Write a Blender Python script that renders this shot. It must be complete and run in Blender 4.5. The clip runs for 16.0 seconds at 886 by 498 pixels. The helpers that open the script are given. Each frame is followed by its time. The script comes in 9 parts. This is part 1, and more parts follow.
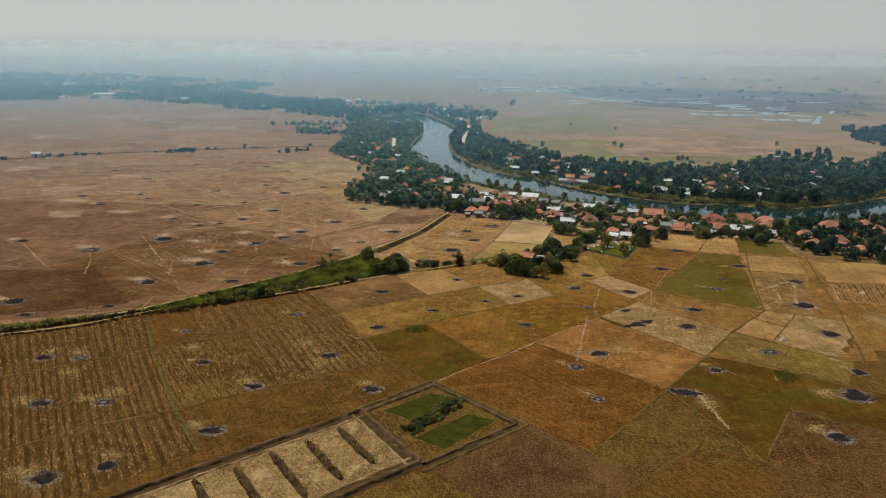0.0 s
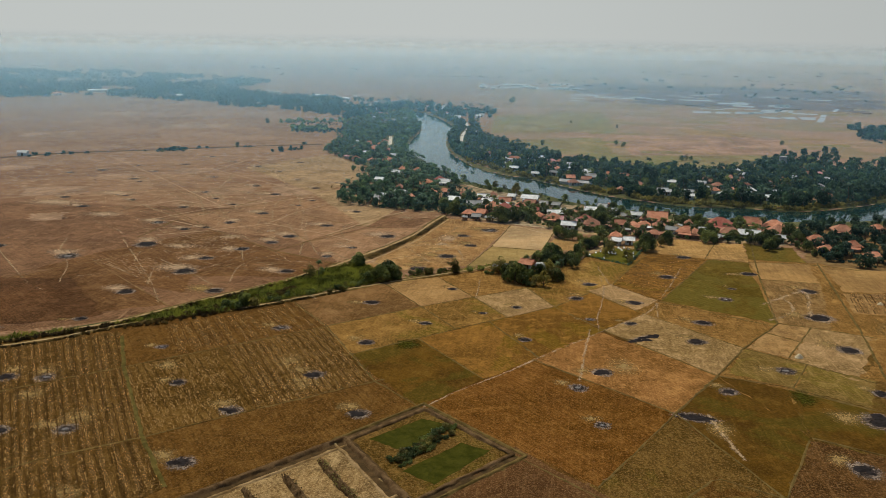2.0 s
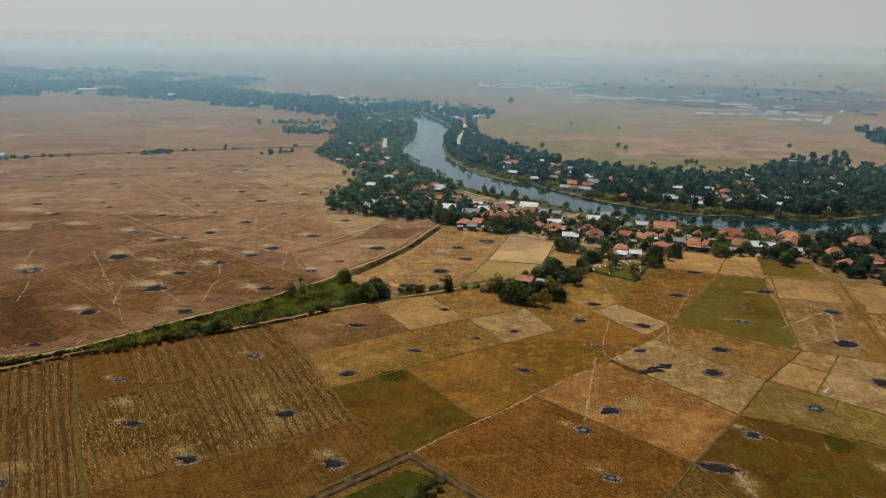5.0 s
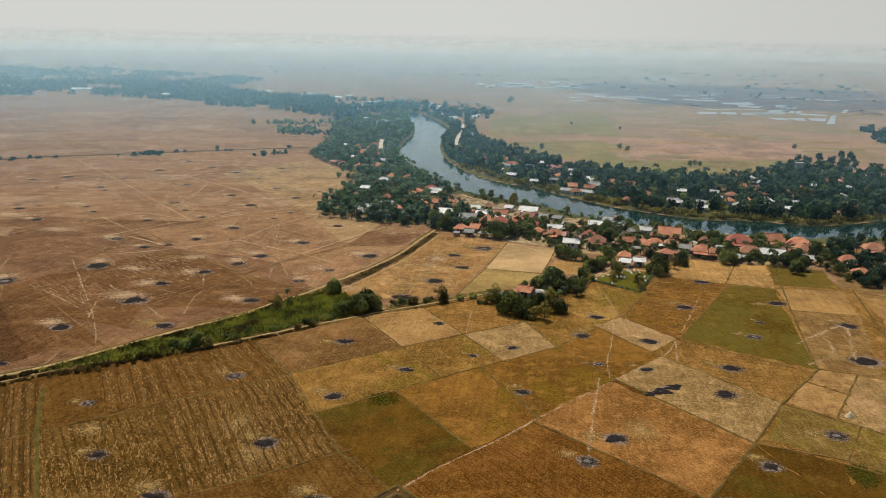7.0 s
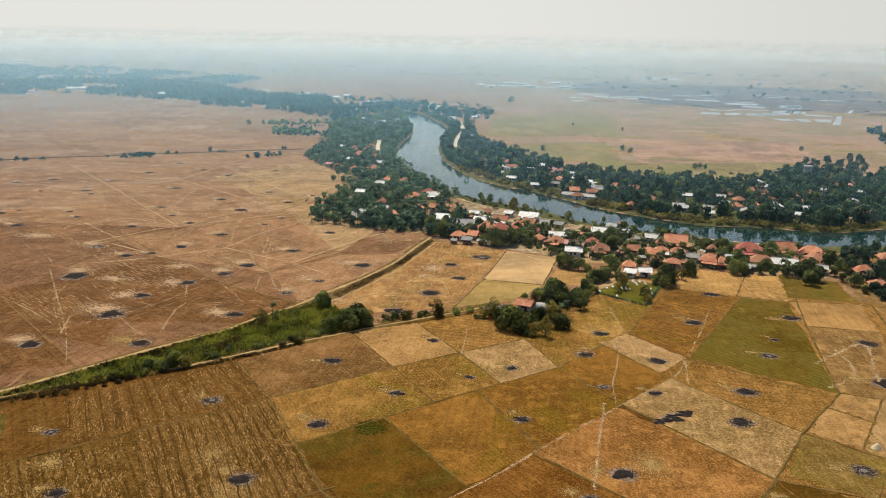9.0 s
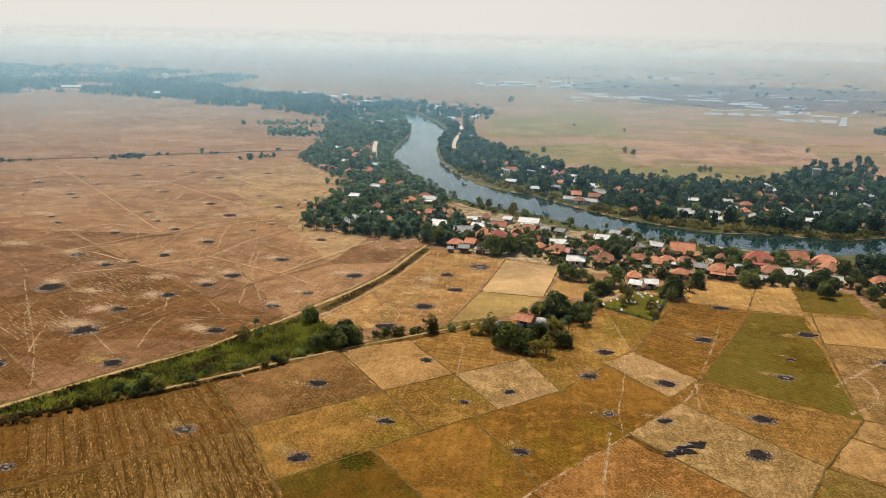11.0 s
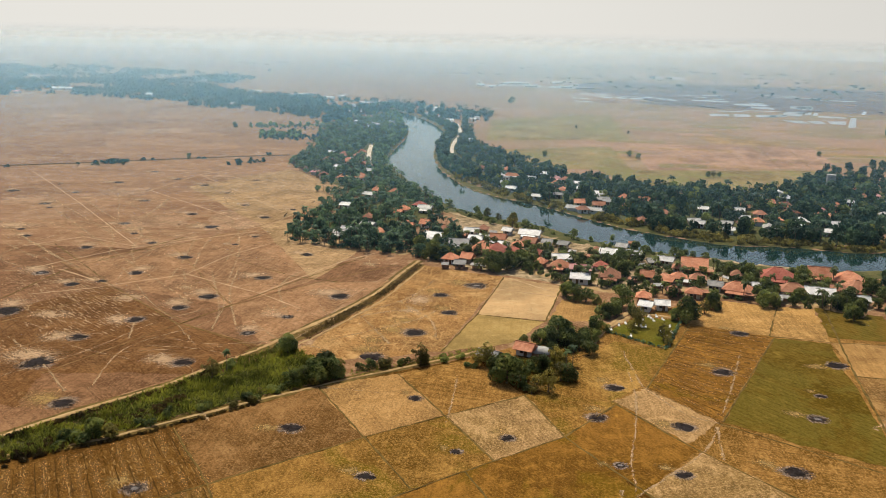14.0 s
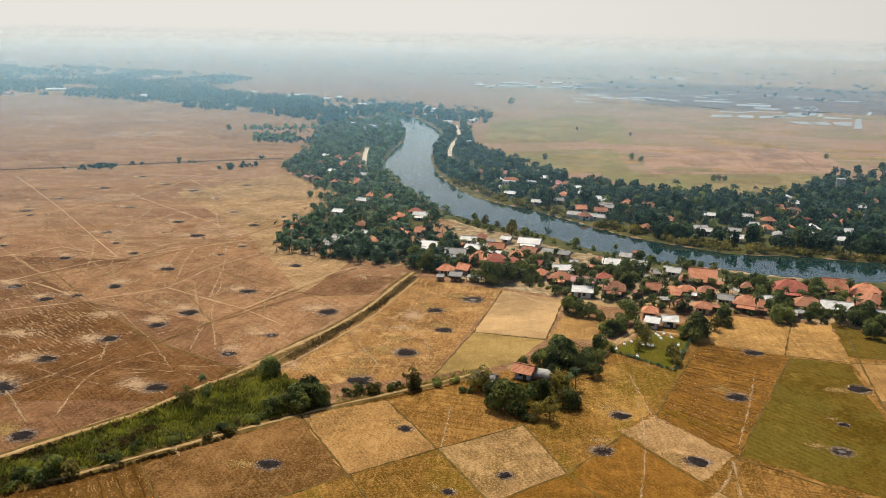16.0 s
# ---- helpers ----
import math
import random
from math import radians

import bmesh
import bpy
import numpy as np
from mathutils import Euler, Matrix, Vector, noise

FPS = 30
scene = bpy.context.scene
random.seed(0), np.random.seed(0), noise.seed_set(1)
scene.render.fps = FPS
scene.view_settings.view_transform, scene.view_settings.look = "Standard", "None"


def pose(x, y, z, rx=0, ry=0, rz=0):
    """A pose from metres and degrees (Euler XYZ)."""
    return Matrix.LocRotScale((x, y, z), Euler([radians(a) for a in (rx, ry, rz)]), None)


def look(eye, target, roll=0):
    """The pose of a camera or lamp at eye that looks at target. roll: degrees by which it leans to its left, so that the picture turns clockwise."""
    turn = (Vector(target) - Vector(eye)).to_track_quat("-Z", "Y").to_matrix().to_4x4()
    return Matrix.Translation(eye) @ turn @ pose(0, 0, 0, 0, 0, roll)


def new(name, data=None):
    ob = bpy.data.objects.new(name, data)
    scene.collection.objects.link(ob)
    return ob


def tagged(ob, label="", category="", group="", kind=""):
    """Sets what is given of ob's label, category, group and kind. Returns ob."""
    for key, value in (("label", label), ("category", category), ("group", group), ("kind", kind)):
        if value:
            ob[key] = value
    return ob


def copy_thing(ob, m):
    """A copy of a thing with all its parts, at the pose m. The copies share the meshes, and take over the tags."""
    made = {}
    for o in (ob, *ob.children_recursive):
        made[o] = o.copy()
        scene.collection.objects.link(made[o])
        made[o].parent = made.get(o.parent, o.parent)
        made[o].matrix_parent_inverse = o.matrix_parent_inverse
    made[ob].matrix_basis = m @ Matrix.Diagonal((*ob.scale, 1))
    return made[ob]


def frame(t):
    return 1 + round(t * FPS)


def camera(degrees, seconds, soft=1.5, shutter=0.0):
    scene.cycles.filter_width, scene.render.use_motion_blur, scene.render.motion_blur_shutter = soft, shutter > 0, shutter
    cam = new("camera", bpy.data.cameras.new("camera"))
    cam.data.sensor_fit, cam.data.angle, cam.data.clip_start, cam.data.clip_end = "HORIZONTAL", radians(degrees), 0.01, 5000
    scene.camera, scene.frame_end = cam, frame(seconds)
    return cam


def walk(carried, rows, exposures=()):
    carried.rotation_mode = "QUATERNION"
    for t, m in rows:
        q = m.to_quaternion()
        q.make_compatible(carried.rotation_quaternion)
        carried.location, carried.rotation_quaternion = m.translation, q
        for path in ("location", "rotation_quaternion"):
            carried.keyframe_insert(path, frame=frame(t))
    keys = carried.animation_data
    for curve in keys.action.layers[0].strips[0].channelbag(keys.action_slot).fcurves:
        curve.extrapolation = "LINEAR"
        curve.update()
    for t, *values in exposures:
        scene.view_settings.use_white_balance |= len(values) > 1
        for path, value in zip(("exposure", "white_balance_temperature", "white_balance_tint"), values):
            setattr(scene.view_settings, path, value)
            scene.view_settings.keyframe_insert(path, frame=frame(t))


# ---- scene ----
cam = camera(55.0, 16.0, soft=0.85)
PATH = [
    (0, (0.345, -16.947, 91.054), (0.142, -15.014, 90.582), 0.9),
    (0.5, (0.266, -11.905, 91.085), (0.063, -9.972, 90.61), 1.0),
    (1, (0.287, -7.284, 91.075), (0.084, -5.353, 90.597), 1.0),
    (1.5, (0.361, -2.989, 91.063), (0.159, -1.058, 90.583), 1.0),
    (2, (0.406, 1.071, 91.031), (0.204, 3.002, 90.551), 1.0),
    (2.5, (0.383, 5.173, 90.991), (0.181, 7.104, 90.512), 1.0),
    (3, (0.231, 9.514, 90.957), (0.029, 11.445, 90.477), 1.0),
    (3.5, (0.116, 14.068, 90.936), (-0.085, 15.999, 90.454), 1.0),
    (4, (0.015, 18.797, 90.949), (-0.184, 20.728, 90.467), 1.1),
    (6.5, (-0.09, 39.989, 90.789), (-0.289, 41.919, 90.305), 1.1),
    (7, (-0.098, 44.179, 90.755), (-0.296, 46.109, 90.27), 1.1),
    (7.5, (-0.116, 48.49, 90.741), (-0.315, 50.42, 90.255), 1.2),
    (8, (-0.146, 52.879, 90.738), (-0.345, 54.809, 90.253), 1.2),
    (8.5, (-0.174, 57.118, 90.715), (-0.373, 59.048, 90.23), 1.2),
    (9, (-0.2, 61.39, 90.678), (-0.399, 63.319, 90.191), 1.2),
    (11.5, (-0.232, 82.98, 90.746), (-0.432, 84.908, 90.256), 1.3),
    (12, (-0.242, 87.266, 90.748), (-0.443, 89.195, 90.258), 1.3),
    (12.5, (-0.294, 91.635, 90.769), (-0.495, 93.563, 90.278), 1.3),
    (13, (-0.362, 96.159, 90.808), (-0.563, 98.087, 90.316), 1.3),
    (13.5, (-0.332, 100.932, 90.898), (-0.533, 102.861, 90.408), 1.2),
    (14, (-0.332, 105.219, 90.885), (-0.534, 107.147, 90.394), 1.2),
    (14.5, (-0.341, 109.223, 90.815), (-0.543, 111.15, 90.32), 1.2),
    (15, (-0.283, 113.847, 90.88), (-0.485, 115.775, 90.389), 1.1),
    (15.5, (-0.255, 118.324, 90.916), (-0.457, 120.252, 90.425), 1.1),
    (16, (-0.235, 122.606, 90.913), (-0.438, 124.534, 90.422), 1.1),
]

EXPOSURES = [(0.0, -0.53, 6150, 7), (4.0, -0.58, 6150, 7), (6.4, -0.45, 6350, 9), (7.0, -0.30, 6400, 9), (9.0, -0.03, 6500, 10), (12.0, -0.03, 6620, 12), (16.0, -0.03, 6620, 12)]
walk(cam, [(t, look(eye, target, roll)) for t, eye, target, roll in PATH], EXPOSURES)

# ---- sky and sun ----
SUN_EL, SUN_AZ = radians(60), radians(-22)        # azimuth from +y towards +x
world = bpy.data.worlds.new("sky")
scene.world = world
world.use_nodes = True
wn, wl = world.node_tree.nodes, world.node_tree.links
wn.clear()
sky = wn.new("ShaderNodeTexSky")
sky.sky_type, sky.sun_disc = "NISHITA", False
sky.sun_elevation, sky.sun_rotation = SUN_EL, SUN_AZ
sky.air_density, sky.dust_density, sky.ozone_density, sky.altitude = 1.0, 4.0, 1.0, 0
bg = wn.new("ShaderNodeBackground")
bg.inputs["Strength"].default_value = 0.11
wl.new(sky.outputs[0], bg.inputs["Color"])
wl.new(bg.outputs[0], wn.new("ShaderNodeOutputWorld").inputs["Surface"])

sun = new("sun", bpy.data.lights.new("sun", "SUN"))
sun.data.energy, sun.data.angle, sun.data.color = 3.8, radians(2), (1.0, 0.945, 0.75)
toward = Vector((math.sin(SUN_AZ) * math.cos(SUN_EL), math.cos(SUN_AZ) * math.cos(SUN_EL), math.sin(SUN_EL)))
sun.matrix_world = look(toward * 300, (0, 0, 0))
scene.cycles.transparent_max_bounces = 32


# ---- materials ----
def material(name, rough=0.9, metal=0.0):
    m = bpy.data.materials.new(name)
    m.use_nodes = True
    n, l = m.node_tree.nodes, m.node_tree.links
    b = n["Principled BSDF"]
    b.inputs["Roughness"].default_value, b.inputs["Metallic"].default_value = rough, metal
    b.inputs["Specular IOR Level"].default_value = 0.02 if rough >= 0.9 else 0.25
    return m, n, l, b


def coords(n, l, angle=0.0, scale=(1, 1, 1)):
    """World-size coordinates, turned about z."""
    g, mp = n.new("ShaderNodeNewGeometry"), n.new("ShaderNodeMapping")
    mp.inputs["Rotation"].default_value = (0, 0, radians(angle))
    mp.inputs["Scale"].default_value = scale
    l.new(g.outputs["Position"], mp.inputs["Vector"])
    return mp.outputs[0]


def noisy(n, l, vec, size, detail=4.0, rough=0.6, warp=0.0):
    t = n.new("ShaderNodeTexNoise")
    t.inputs["Scale"].default_value = 1.0 / size
    t.inputs["Detail"].default_value, t.inputs["Roughness"].default_value = detail, rough
    t.inputs["Distortion"].default_value = warp
    l.new(vec, t.inputs["Vector"])
    return t.outputs["Fac"]


def remap(n, l, fac, lo, hi, a=0.0, b=1.0):
    r = n.new("ShaderNodeMapRange")
    r.interpolation_type = "SMOOTHSTEP"
    for key, v in (("From Min", lo), ("From Max", hi), ("To Min", a), ("To Max", b)):
        r.inputs[key].default_value = v
    l.new(fac, r.inputs["Value"])
    return r.outputs[0]


def mixed(n, l, fac, a, b, how="MIX"):
    m = n.new("ShaderNodeMix")
    m.data_type, m.blend_type = "RGBA", how
    for sock, v in ((m.inputs[0], fac), (m.inputs[6], a), (m.inputs[7], b)):
        if isinstance(v, (int, float)):
            sock.default_value = v
        elif isinstance(v, tuple):
            sock.default_value = (*v, 1)
        else:
            l.new(v, sock)
    return m.outputs[2]


def sums(n, l, op, a, b):
    m = n.new("ShaderNodeMath")
    m.operation = op
    for sock, v in zip(m.inputs, (a, b)):
        if isinstance(v, (int, float)):
            sock.default_value = v
        else:
            l.new(v, sock)
    return m.outputs[0]


def bumped(n, l, b, height, strength, distance):
    bp = n.new("ShaderNodeBump")
    bp.inputs["Strength"].default_value, bp.inputs["Distance"].default_value = strength, distance
    l.new(height, bp.inputs["Height"])
    l.new(bp.outputs[0], b.inputs["Normal"])


def field_material(name, dark, mid, pale, angle=0.0, period=0.0, rows=0.5, straw=0.35, spots=0.0, green=None, greens=0.0, depth=1.0):
    """Dry paddy stubble: patches of soil, straw specks, harvest rows, trodden pale spots. depth: how strongly it is mottled."""
    m, n, l, b = material(name, 0.95)
    deep, k = tuple(x * 0.42 for x in dark), depth
    v = coords(n, l, angle)
    wide, big, med = noisy(n, l, v, 38, 4, 0.6, 0.6), noisy(n, l, v, 14, 5, 0.65, 0.5), noisy(n, l, v, 4, 5, 0.7, 0.4)
    fine, grit = noisy(n, l, v, 0.95, 4, 0.75), noisy(n, l, v, 0.42, 3, 0.75)
    c = mixed(n, l, remap(n, l, wide, 0.38, 0.6), tuple(x * 0.8 for x in dark), tuple(x * 1.06 for x in mid))
    c = mixed(n, l, remap(n, l, big, 0.5, 0.68, 0, 0.45 * k), c, pale)
    c = mixed(n, l, remap(n, l, big, 0.5, 0.34, 0, 0.5 * k), c, deep)
    blot = noisy(n, l, v, 7.5, 4, 0.7, 0.3)
    c = mixed(n, l, remap(n, l, blot, 0.54, 0.72, 0, 0.4 * k), c, tuple(min(1, x * 1.12) for x in pale))
    if green:
        g = noisy(n, l, v, 30, 4, 0.65, 0.9)
        c = mixed(n, l, remap(n, l, g, 0.58 - 0.2 * greens, 0.68 - 0.2 * greens, 0, 0.85), c, green)
    c = mixed(n, l, remap(n, l, med, 0.52, 0.68, 0, 0.55 * k), c, pale)
    c = mixed(n, l, remap(n, l, med, 0.48, 0.34, 0, 0.45 * k), c, deep)
    streak = noisy(n, l, coords(n, l, angle, (1, 0.1, 1)), 1.1, 4, 0.75)
    c = mixed(n, l, remap(n, l, streak, 0.52, 0.66, 0, straw * k), c, pale)
    c = mixed(n, l, remap(n, l, streak, 0.47, 0.36, 0, 0.35 * k), c, deep)
    if period:
        w = n.new("ShaderNodeTexWave")
        w.wave_type, w.bands_direction = "BANDS", "X"
        w.inputs["Scale"].default_value = 0.314 / period
        w.inputs["Distortion"].default_value, w.inputs["Detail"].default_value = 0.9, 3
        w.inputs["Detail Scale"].default_value = 0.35
        l.new(v, w.inputs["Vector"])
        patch = remap(n, l, noisy(n, l, v, 16, 3, 0.6), 0.4, 0.58, 0.4, 1)
        line = sums(n, l, "MULTIPLY", remap(n, l, w.outputs["Fac"], 0.6, 0.95, 0, rows), patch)
        c = mixed(n, l, line, c, deep)
    drill = n.new("ShaderNodeTexWave")
    drill.wave_type, drill.bands_direction = "BANDS", "X"
    drill.inputs["Scale"].default_value = 0.314 / 1.05
    drill.inputs["Distortion"].default_value, drill.inputs["Detail"].default_value = 3.5, 3
    drill.inputs["Detail Scale"].default_value = 0.6
    l.new(v, drill.inputs["Vector"])
    tufts = remap(n, l, noisy(n, l, v, 0.8, 3, 0.7), 0.42, 0.6)
    worn = remap(n, l, noisy(n, l, v, 11, 4, 0.65), 0.42, 0.6)
    c = mixed(n, l, sums(n, l, "MULTIPLY", remap(n, l, drill.outputs["Fac"], 0.45, 0.9, 0, 0.3 * k), sums(n, l, "MULTIPLY", tufts, worn)), c, pale)
    c = mixed(n, l, sums(n, l, "MULTIPLY", remap(n, l, drill.outputs["Fac"], 0.4, 0.05, 0, 0.14 * k), worn), c, deep)
    c = mixed(n, l, remap(n, l, fine, 0.54, 0.62, 0, straw * 0.9 * k), c, pale)
    c = mixed(n, l, remap(n, l, fine, 0.46, 0.36, 0, 0.42 * k), c, deep)
    c = mixed(n, l, remap(n, l, grit, 0.47, 0.38, 0, 0.4 * k), c, deep)
    c = mixed(n, l, remap(n, l, grit, 0.53, 0.64, 0, straw * 1.1 * k), c, tuple(min(1, x * 1.2) for x in pale))
    tips = noisy(n, l, v, 0.55, 2, 0.6)
    c = mixed(n, l, remap(n, l, tips, 0.57, 0.68, 0, straw * 0.6 * k), c, tuple(min(0.7, x * 1.15 + y) for x, y in zip(pale, (0.10, 0.085, 0.055))))
    if spots:
        s = noisy(n, l, v, 9, 5, 0.7, 0.3)
        c = mixed(n, l, remap(n, l, s, 0.58 - 0.06 * spots, 0.8 - 0.06 * spots, 0, 0.7), c, tuple(min(1, x * 1.15) for x in pale))
    l.new(c, b.inputs["Base Color"])
    bumped(n, l, b, sums(n, l, "ADD", fine, streak), 0.5, 0.3)
    return m


def mottled(name, a, b_, size=2.0, rough=0.9, fine=0.3, bump=0.2, per_object=0.0):
    """A surface of two tones, with grain, that can differ from thing to thing."""
    m, n, l, b = material(name, rough)
    v = coords(n, l)
    f = noisy(n, l, v, size, 5, 0.65, 0.4)
    c = mixed(n, l, remap(n, l, f, 0.3, 0.7), a, b_)
    g = noisy(n, l, v, size * 0.15, 3, 0.7)
    c = mixed(n, l, remap(n, l, g, 0.45, 0.75, 0, fine), c, tuple(x * 0.5 for x in a))
    if per_object:
        hs, oi = n.new("ShaderNodeHueSaturation"), n.new("ShaderNodeObjectInfo")
        l.new(remap(n, l, oi.outputs["Random"], 0, 1, 1 - per_object, 1 + per_object), hs.inputs["Value"])
        l.new(remap(n, l, oi.outputs["Random"], 0, 1, 0.5 - 0.03 * per_object, 0.5 + 0.03 * per_object), hs.inputs["Hue"])
        l.new(c, hs.inputs["Color"])
        c = hs.outputs[0]
    l.new(c, b.inputs["Base Color"])
    bumped(n, l, b, g, 0.5, bump)
    return m


def soft_patch(name, colour, other, grain, cover=1.0, ragged=1.5, soft=0.4):
    """A worn or littered patch whose rim breaks up: opaque in the middle, ragged outside. Uses the mesh's UV (0 to 1)."""
    m, n, l, b = material(name, 0.95)
    uv = n.new("ShaderNodeUVMap")
    sub = n.new("ShaderNodeVectorMath")
    sub.operation = "SUBTRACT"
    sub.inputs[1].default_value = (0.5, 0.5, 0)
    l.new(uv.outputs[0], sub.inputs[0])
    ln = n.new("ShaderNodeVectorMath")
    ln.operation = "LENGTH"
    l.new(sub.outputs[0], ln.inputs[0])
    v = coords(n, l)
    f, g = noisy(n, l, v, grain, 5, 0.7, 0.15), noisy(n, l, v, grain * 0.25, 3, 0.7)
    inward = sums(n, l, "SUBTRACT", 1.0, sums(n, l, "MULTIPLY", ln.outputs["Value"], 2.0))
    rough = sums(n, l, "MULTIPLY", sums(n, l, "ADD", sums(n, l, "SUBTRACT", f, 0.5), sums(n, l, "SUBTRACT", g, 0.5)), ragged)
    a = remap(n, l, sums(n, l, "ADD", inward, rough), 0.15, 0.15 + soft, 0, cover)
    a = sums(n, l, "MULTIPLY", a, remap(n, l, ln.outputs["Value"], 0.42, 0.5, 1, 0))
    l.new(mixed(n, l, remap(n, l, g, 0.38, 0.62), colour, other), b.inputs["Base Color"])
    l.new(a, b.inputs["Alpha"])
    return m


def leaf_material(name, dark, light, per_object=0.3):
    m, n, l, b = material(name, 0.65)
    g, oi, hs = n.new("ShaderNodeNewGeometry"), n.new("ShaderNodeObjectInfo"), n.new("ShaderNodeHueSaturation")
    c = mixed(n, l, remap(n, l, g.outputs["Random Per Island"], 0, 1), dark, light)
    v = coords(n, l)
    c = mixed(n, l, remap(n, l, noisy(n, l, v, 6.5, 2, 0.5), 0.45, 0.62, 0, 0.75), c, tuple(x * y for x, y in zip(light, (1.4, 1.35, 1.0))))
    c = mixed(n, l, remap(n, l, noisy(n, l, v, 9, 2, 0.5, 0.5), 0.5, 0.36, 0, 0.75), c, tuple(x * 0.5 for x in dark))
    l.new(remap(n, l, oi.outputs["Random"], 0, 1, 1 - per_object, 1 + per_object), hs.inputs["Value"])
    l.new(c, hs.inputs["Color"])
    l.new(hs.outputs[0], b.inputs["Base Color"])
    tr = n.new("ShaderNodeBsdfTranslucent")
    l.new(hs.outputs[0], tr.inputs["Color"])
    mx = n.new("ShaderNodeMixShader")
    mx.inputs[0].default_value = 0.45
    l.new(b.outputs[0], mx.inputs[1])
    l.new(tr.outputs[0], mx.inputs[2])
    l.new(mx.outputs[0], n["Material Output"].inputs["Surface"])
    return m


def roof_material(name, a, b_, moss=0.3, rough=0.85):
    """Clay tiles or sheets in courses, faded and stained; differs a little from house to house."""
    m, n, l, b = material(name, rough)
    tc = n.new("ShaderNodeTexCoord")
    f = noisy(n, l, coords(n, l), 2.5, 5, 0.7, 0.3)
    g = noisy(n, l, coords(n, l), 0.35, 3, 0.7)
    c = mixed(n, l, remap(n, l, f, 0.3, 0.7), a, b_)
    c = mixed(n, l, remap(n, l, g, 0.5, 0.8, 0, 0.5), c, tuple(x * 0.55 for x in a))
    c = mixed(n, l, remap(n, l, noisy(n, l, coords(n, l), 4, 4, 0.7), 0.55, 0.75, 0, moss), c, (0.07, 0.06, 0.045))
    w = n.new("ShaderNodeTexWave")
    w.wave_type, w.bands_direction = "BANDS", "Z"
    w.inputs["Scale"].default_value = 1.4
    l.new(tc.outputs["Object"], w.inputs["Vector"])
    c = mixed(n, l, remap(n, l, w.outputs["Fac"], 0.0, 0.35, 0.3, 0), c, tuple(x * 0.4 for x in a))
    hs, oi = n.new("ShaderNodeHueSaturation"), n.new("ShaderNodeObjectInfo")
    l.new(remap(n, l, oi.outputs["Random"], 0, 1, 0.75, 1.2), hs.inputs["Value"])
    l.new(c, hs.inputs["Color"])
    l.new(hs.outputs[0], b.inputs["Base Color"])
    bumped(n, l, b, w.outputs["Fac"], 0.5, 0.06)
    return m


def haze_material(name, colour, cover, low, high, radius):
    """A thin sheet with the haze put into its tint: lit from both sides, thinning out upwards and towards the east."""
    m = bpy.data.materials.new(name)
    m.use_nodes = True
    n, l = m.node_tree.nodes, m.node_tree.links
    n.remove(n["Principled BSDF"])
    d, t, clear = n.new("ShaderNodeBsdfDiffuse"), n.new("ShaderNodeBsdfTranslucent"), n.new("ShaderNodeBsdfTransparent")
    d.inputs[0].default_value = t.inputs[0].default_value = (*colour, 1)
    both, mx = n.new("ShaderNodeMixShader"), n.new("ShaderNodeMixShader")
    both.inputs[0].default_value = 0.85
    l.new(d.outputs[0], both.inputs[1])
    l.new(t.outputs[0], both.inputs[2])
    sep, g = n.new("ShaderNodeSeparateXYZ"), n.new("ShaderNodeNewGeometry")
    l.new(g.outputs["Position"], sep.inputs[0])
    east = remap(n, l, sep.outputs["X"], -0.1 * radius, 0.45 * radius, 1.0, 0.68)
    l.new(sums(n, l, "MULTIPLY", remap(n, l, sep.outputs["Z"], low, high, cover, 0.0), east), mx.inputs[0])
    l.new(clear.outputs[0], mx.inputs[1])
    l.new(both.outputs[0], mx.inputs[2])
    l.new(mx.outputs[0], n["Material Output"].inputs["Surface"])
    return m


def sky_backdrop_material(low, high, ground, top, z0, z1):
    """The bright hazy air at the horizon: a plain glow that thins out upwards into the sky."""
    m = bpy.data.materials.new("bright_hazy_air")
    m.use_nodes = True
    n, l = m.node_tree.nodes, m.node_tree.links
    n.remove(n["Principled BSDF"])
    e, clear, mx = n.new("ShaderNodeEmission"), n.new("ShaderNodeBsdfTransparent"), n.new("ShaderNodeMixShader")
    sep, g = n.new("ShaderNodeSeparateXYZ"), n.new("ShaderNodeNewGeometry")
    l.new(g.outputs["Position"], sep.inputs[0])
    l.new(mixed(n, l, remap(n, l, sep.outputs["Z"], low, high), ground, top), e.inputs["Color"])
    l.new(remap(n, l, sep.outputs["X"], -600, 2600, 1.0, 0.86), e.inputs["Strength"])
    l.new(remap(n, l, sep.outputs["Z"], z0, z1, 1, 0), mx.inputs[0])
    l.new(clear.outputs[0], mx.inputs[1])
    l.new(e.outputs[0], mx.inputs[2])
    l.new(mx.outputs[0], n["Material Output"].inputs["Surface"])
    return m


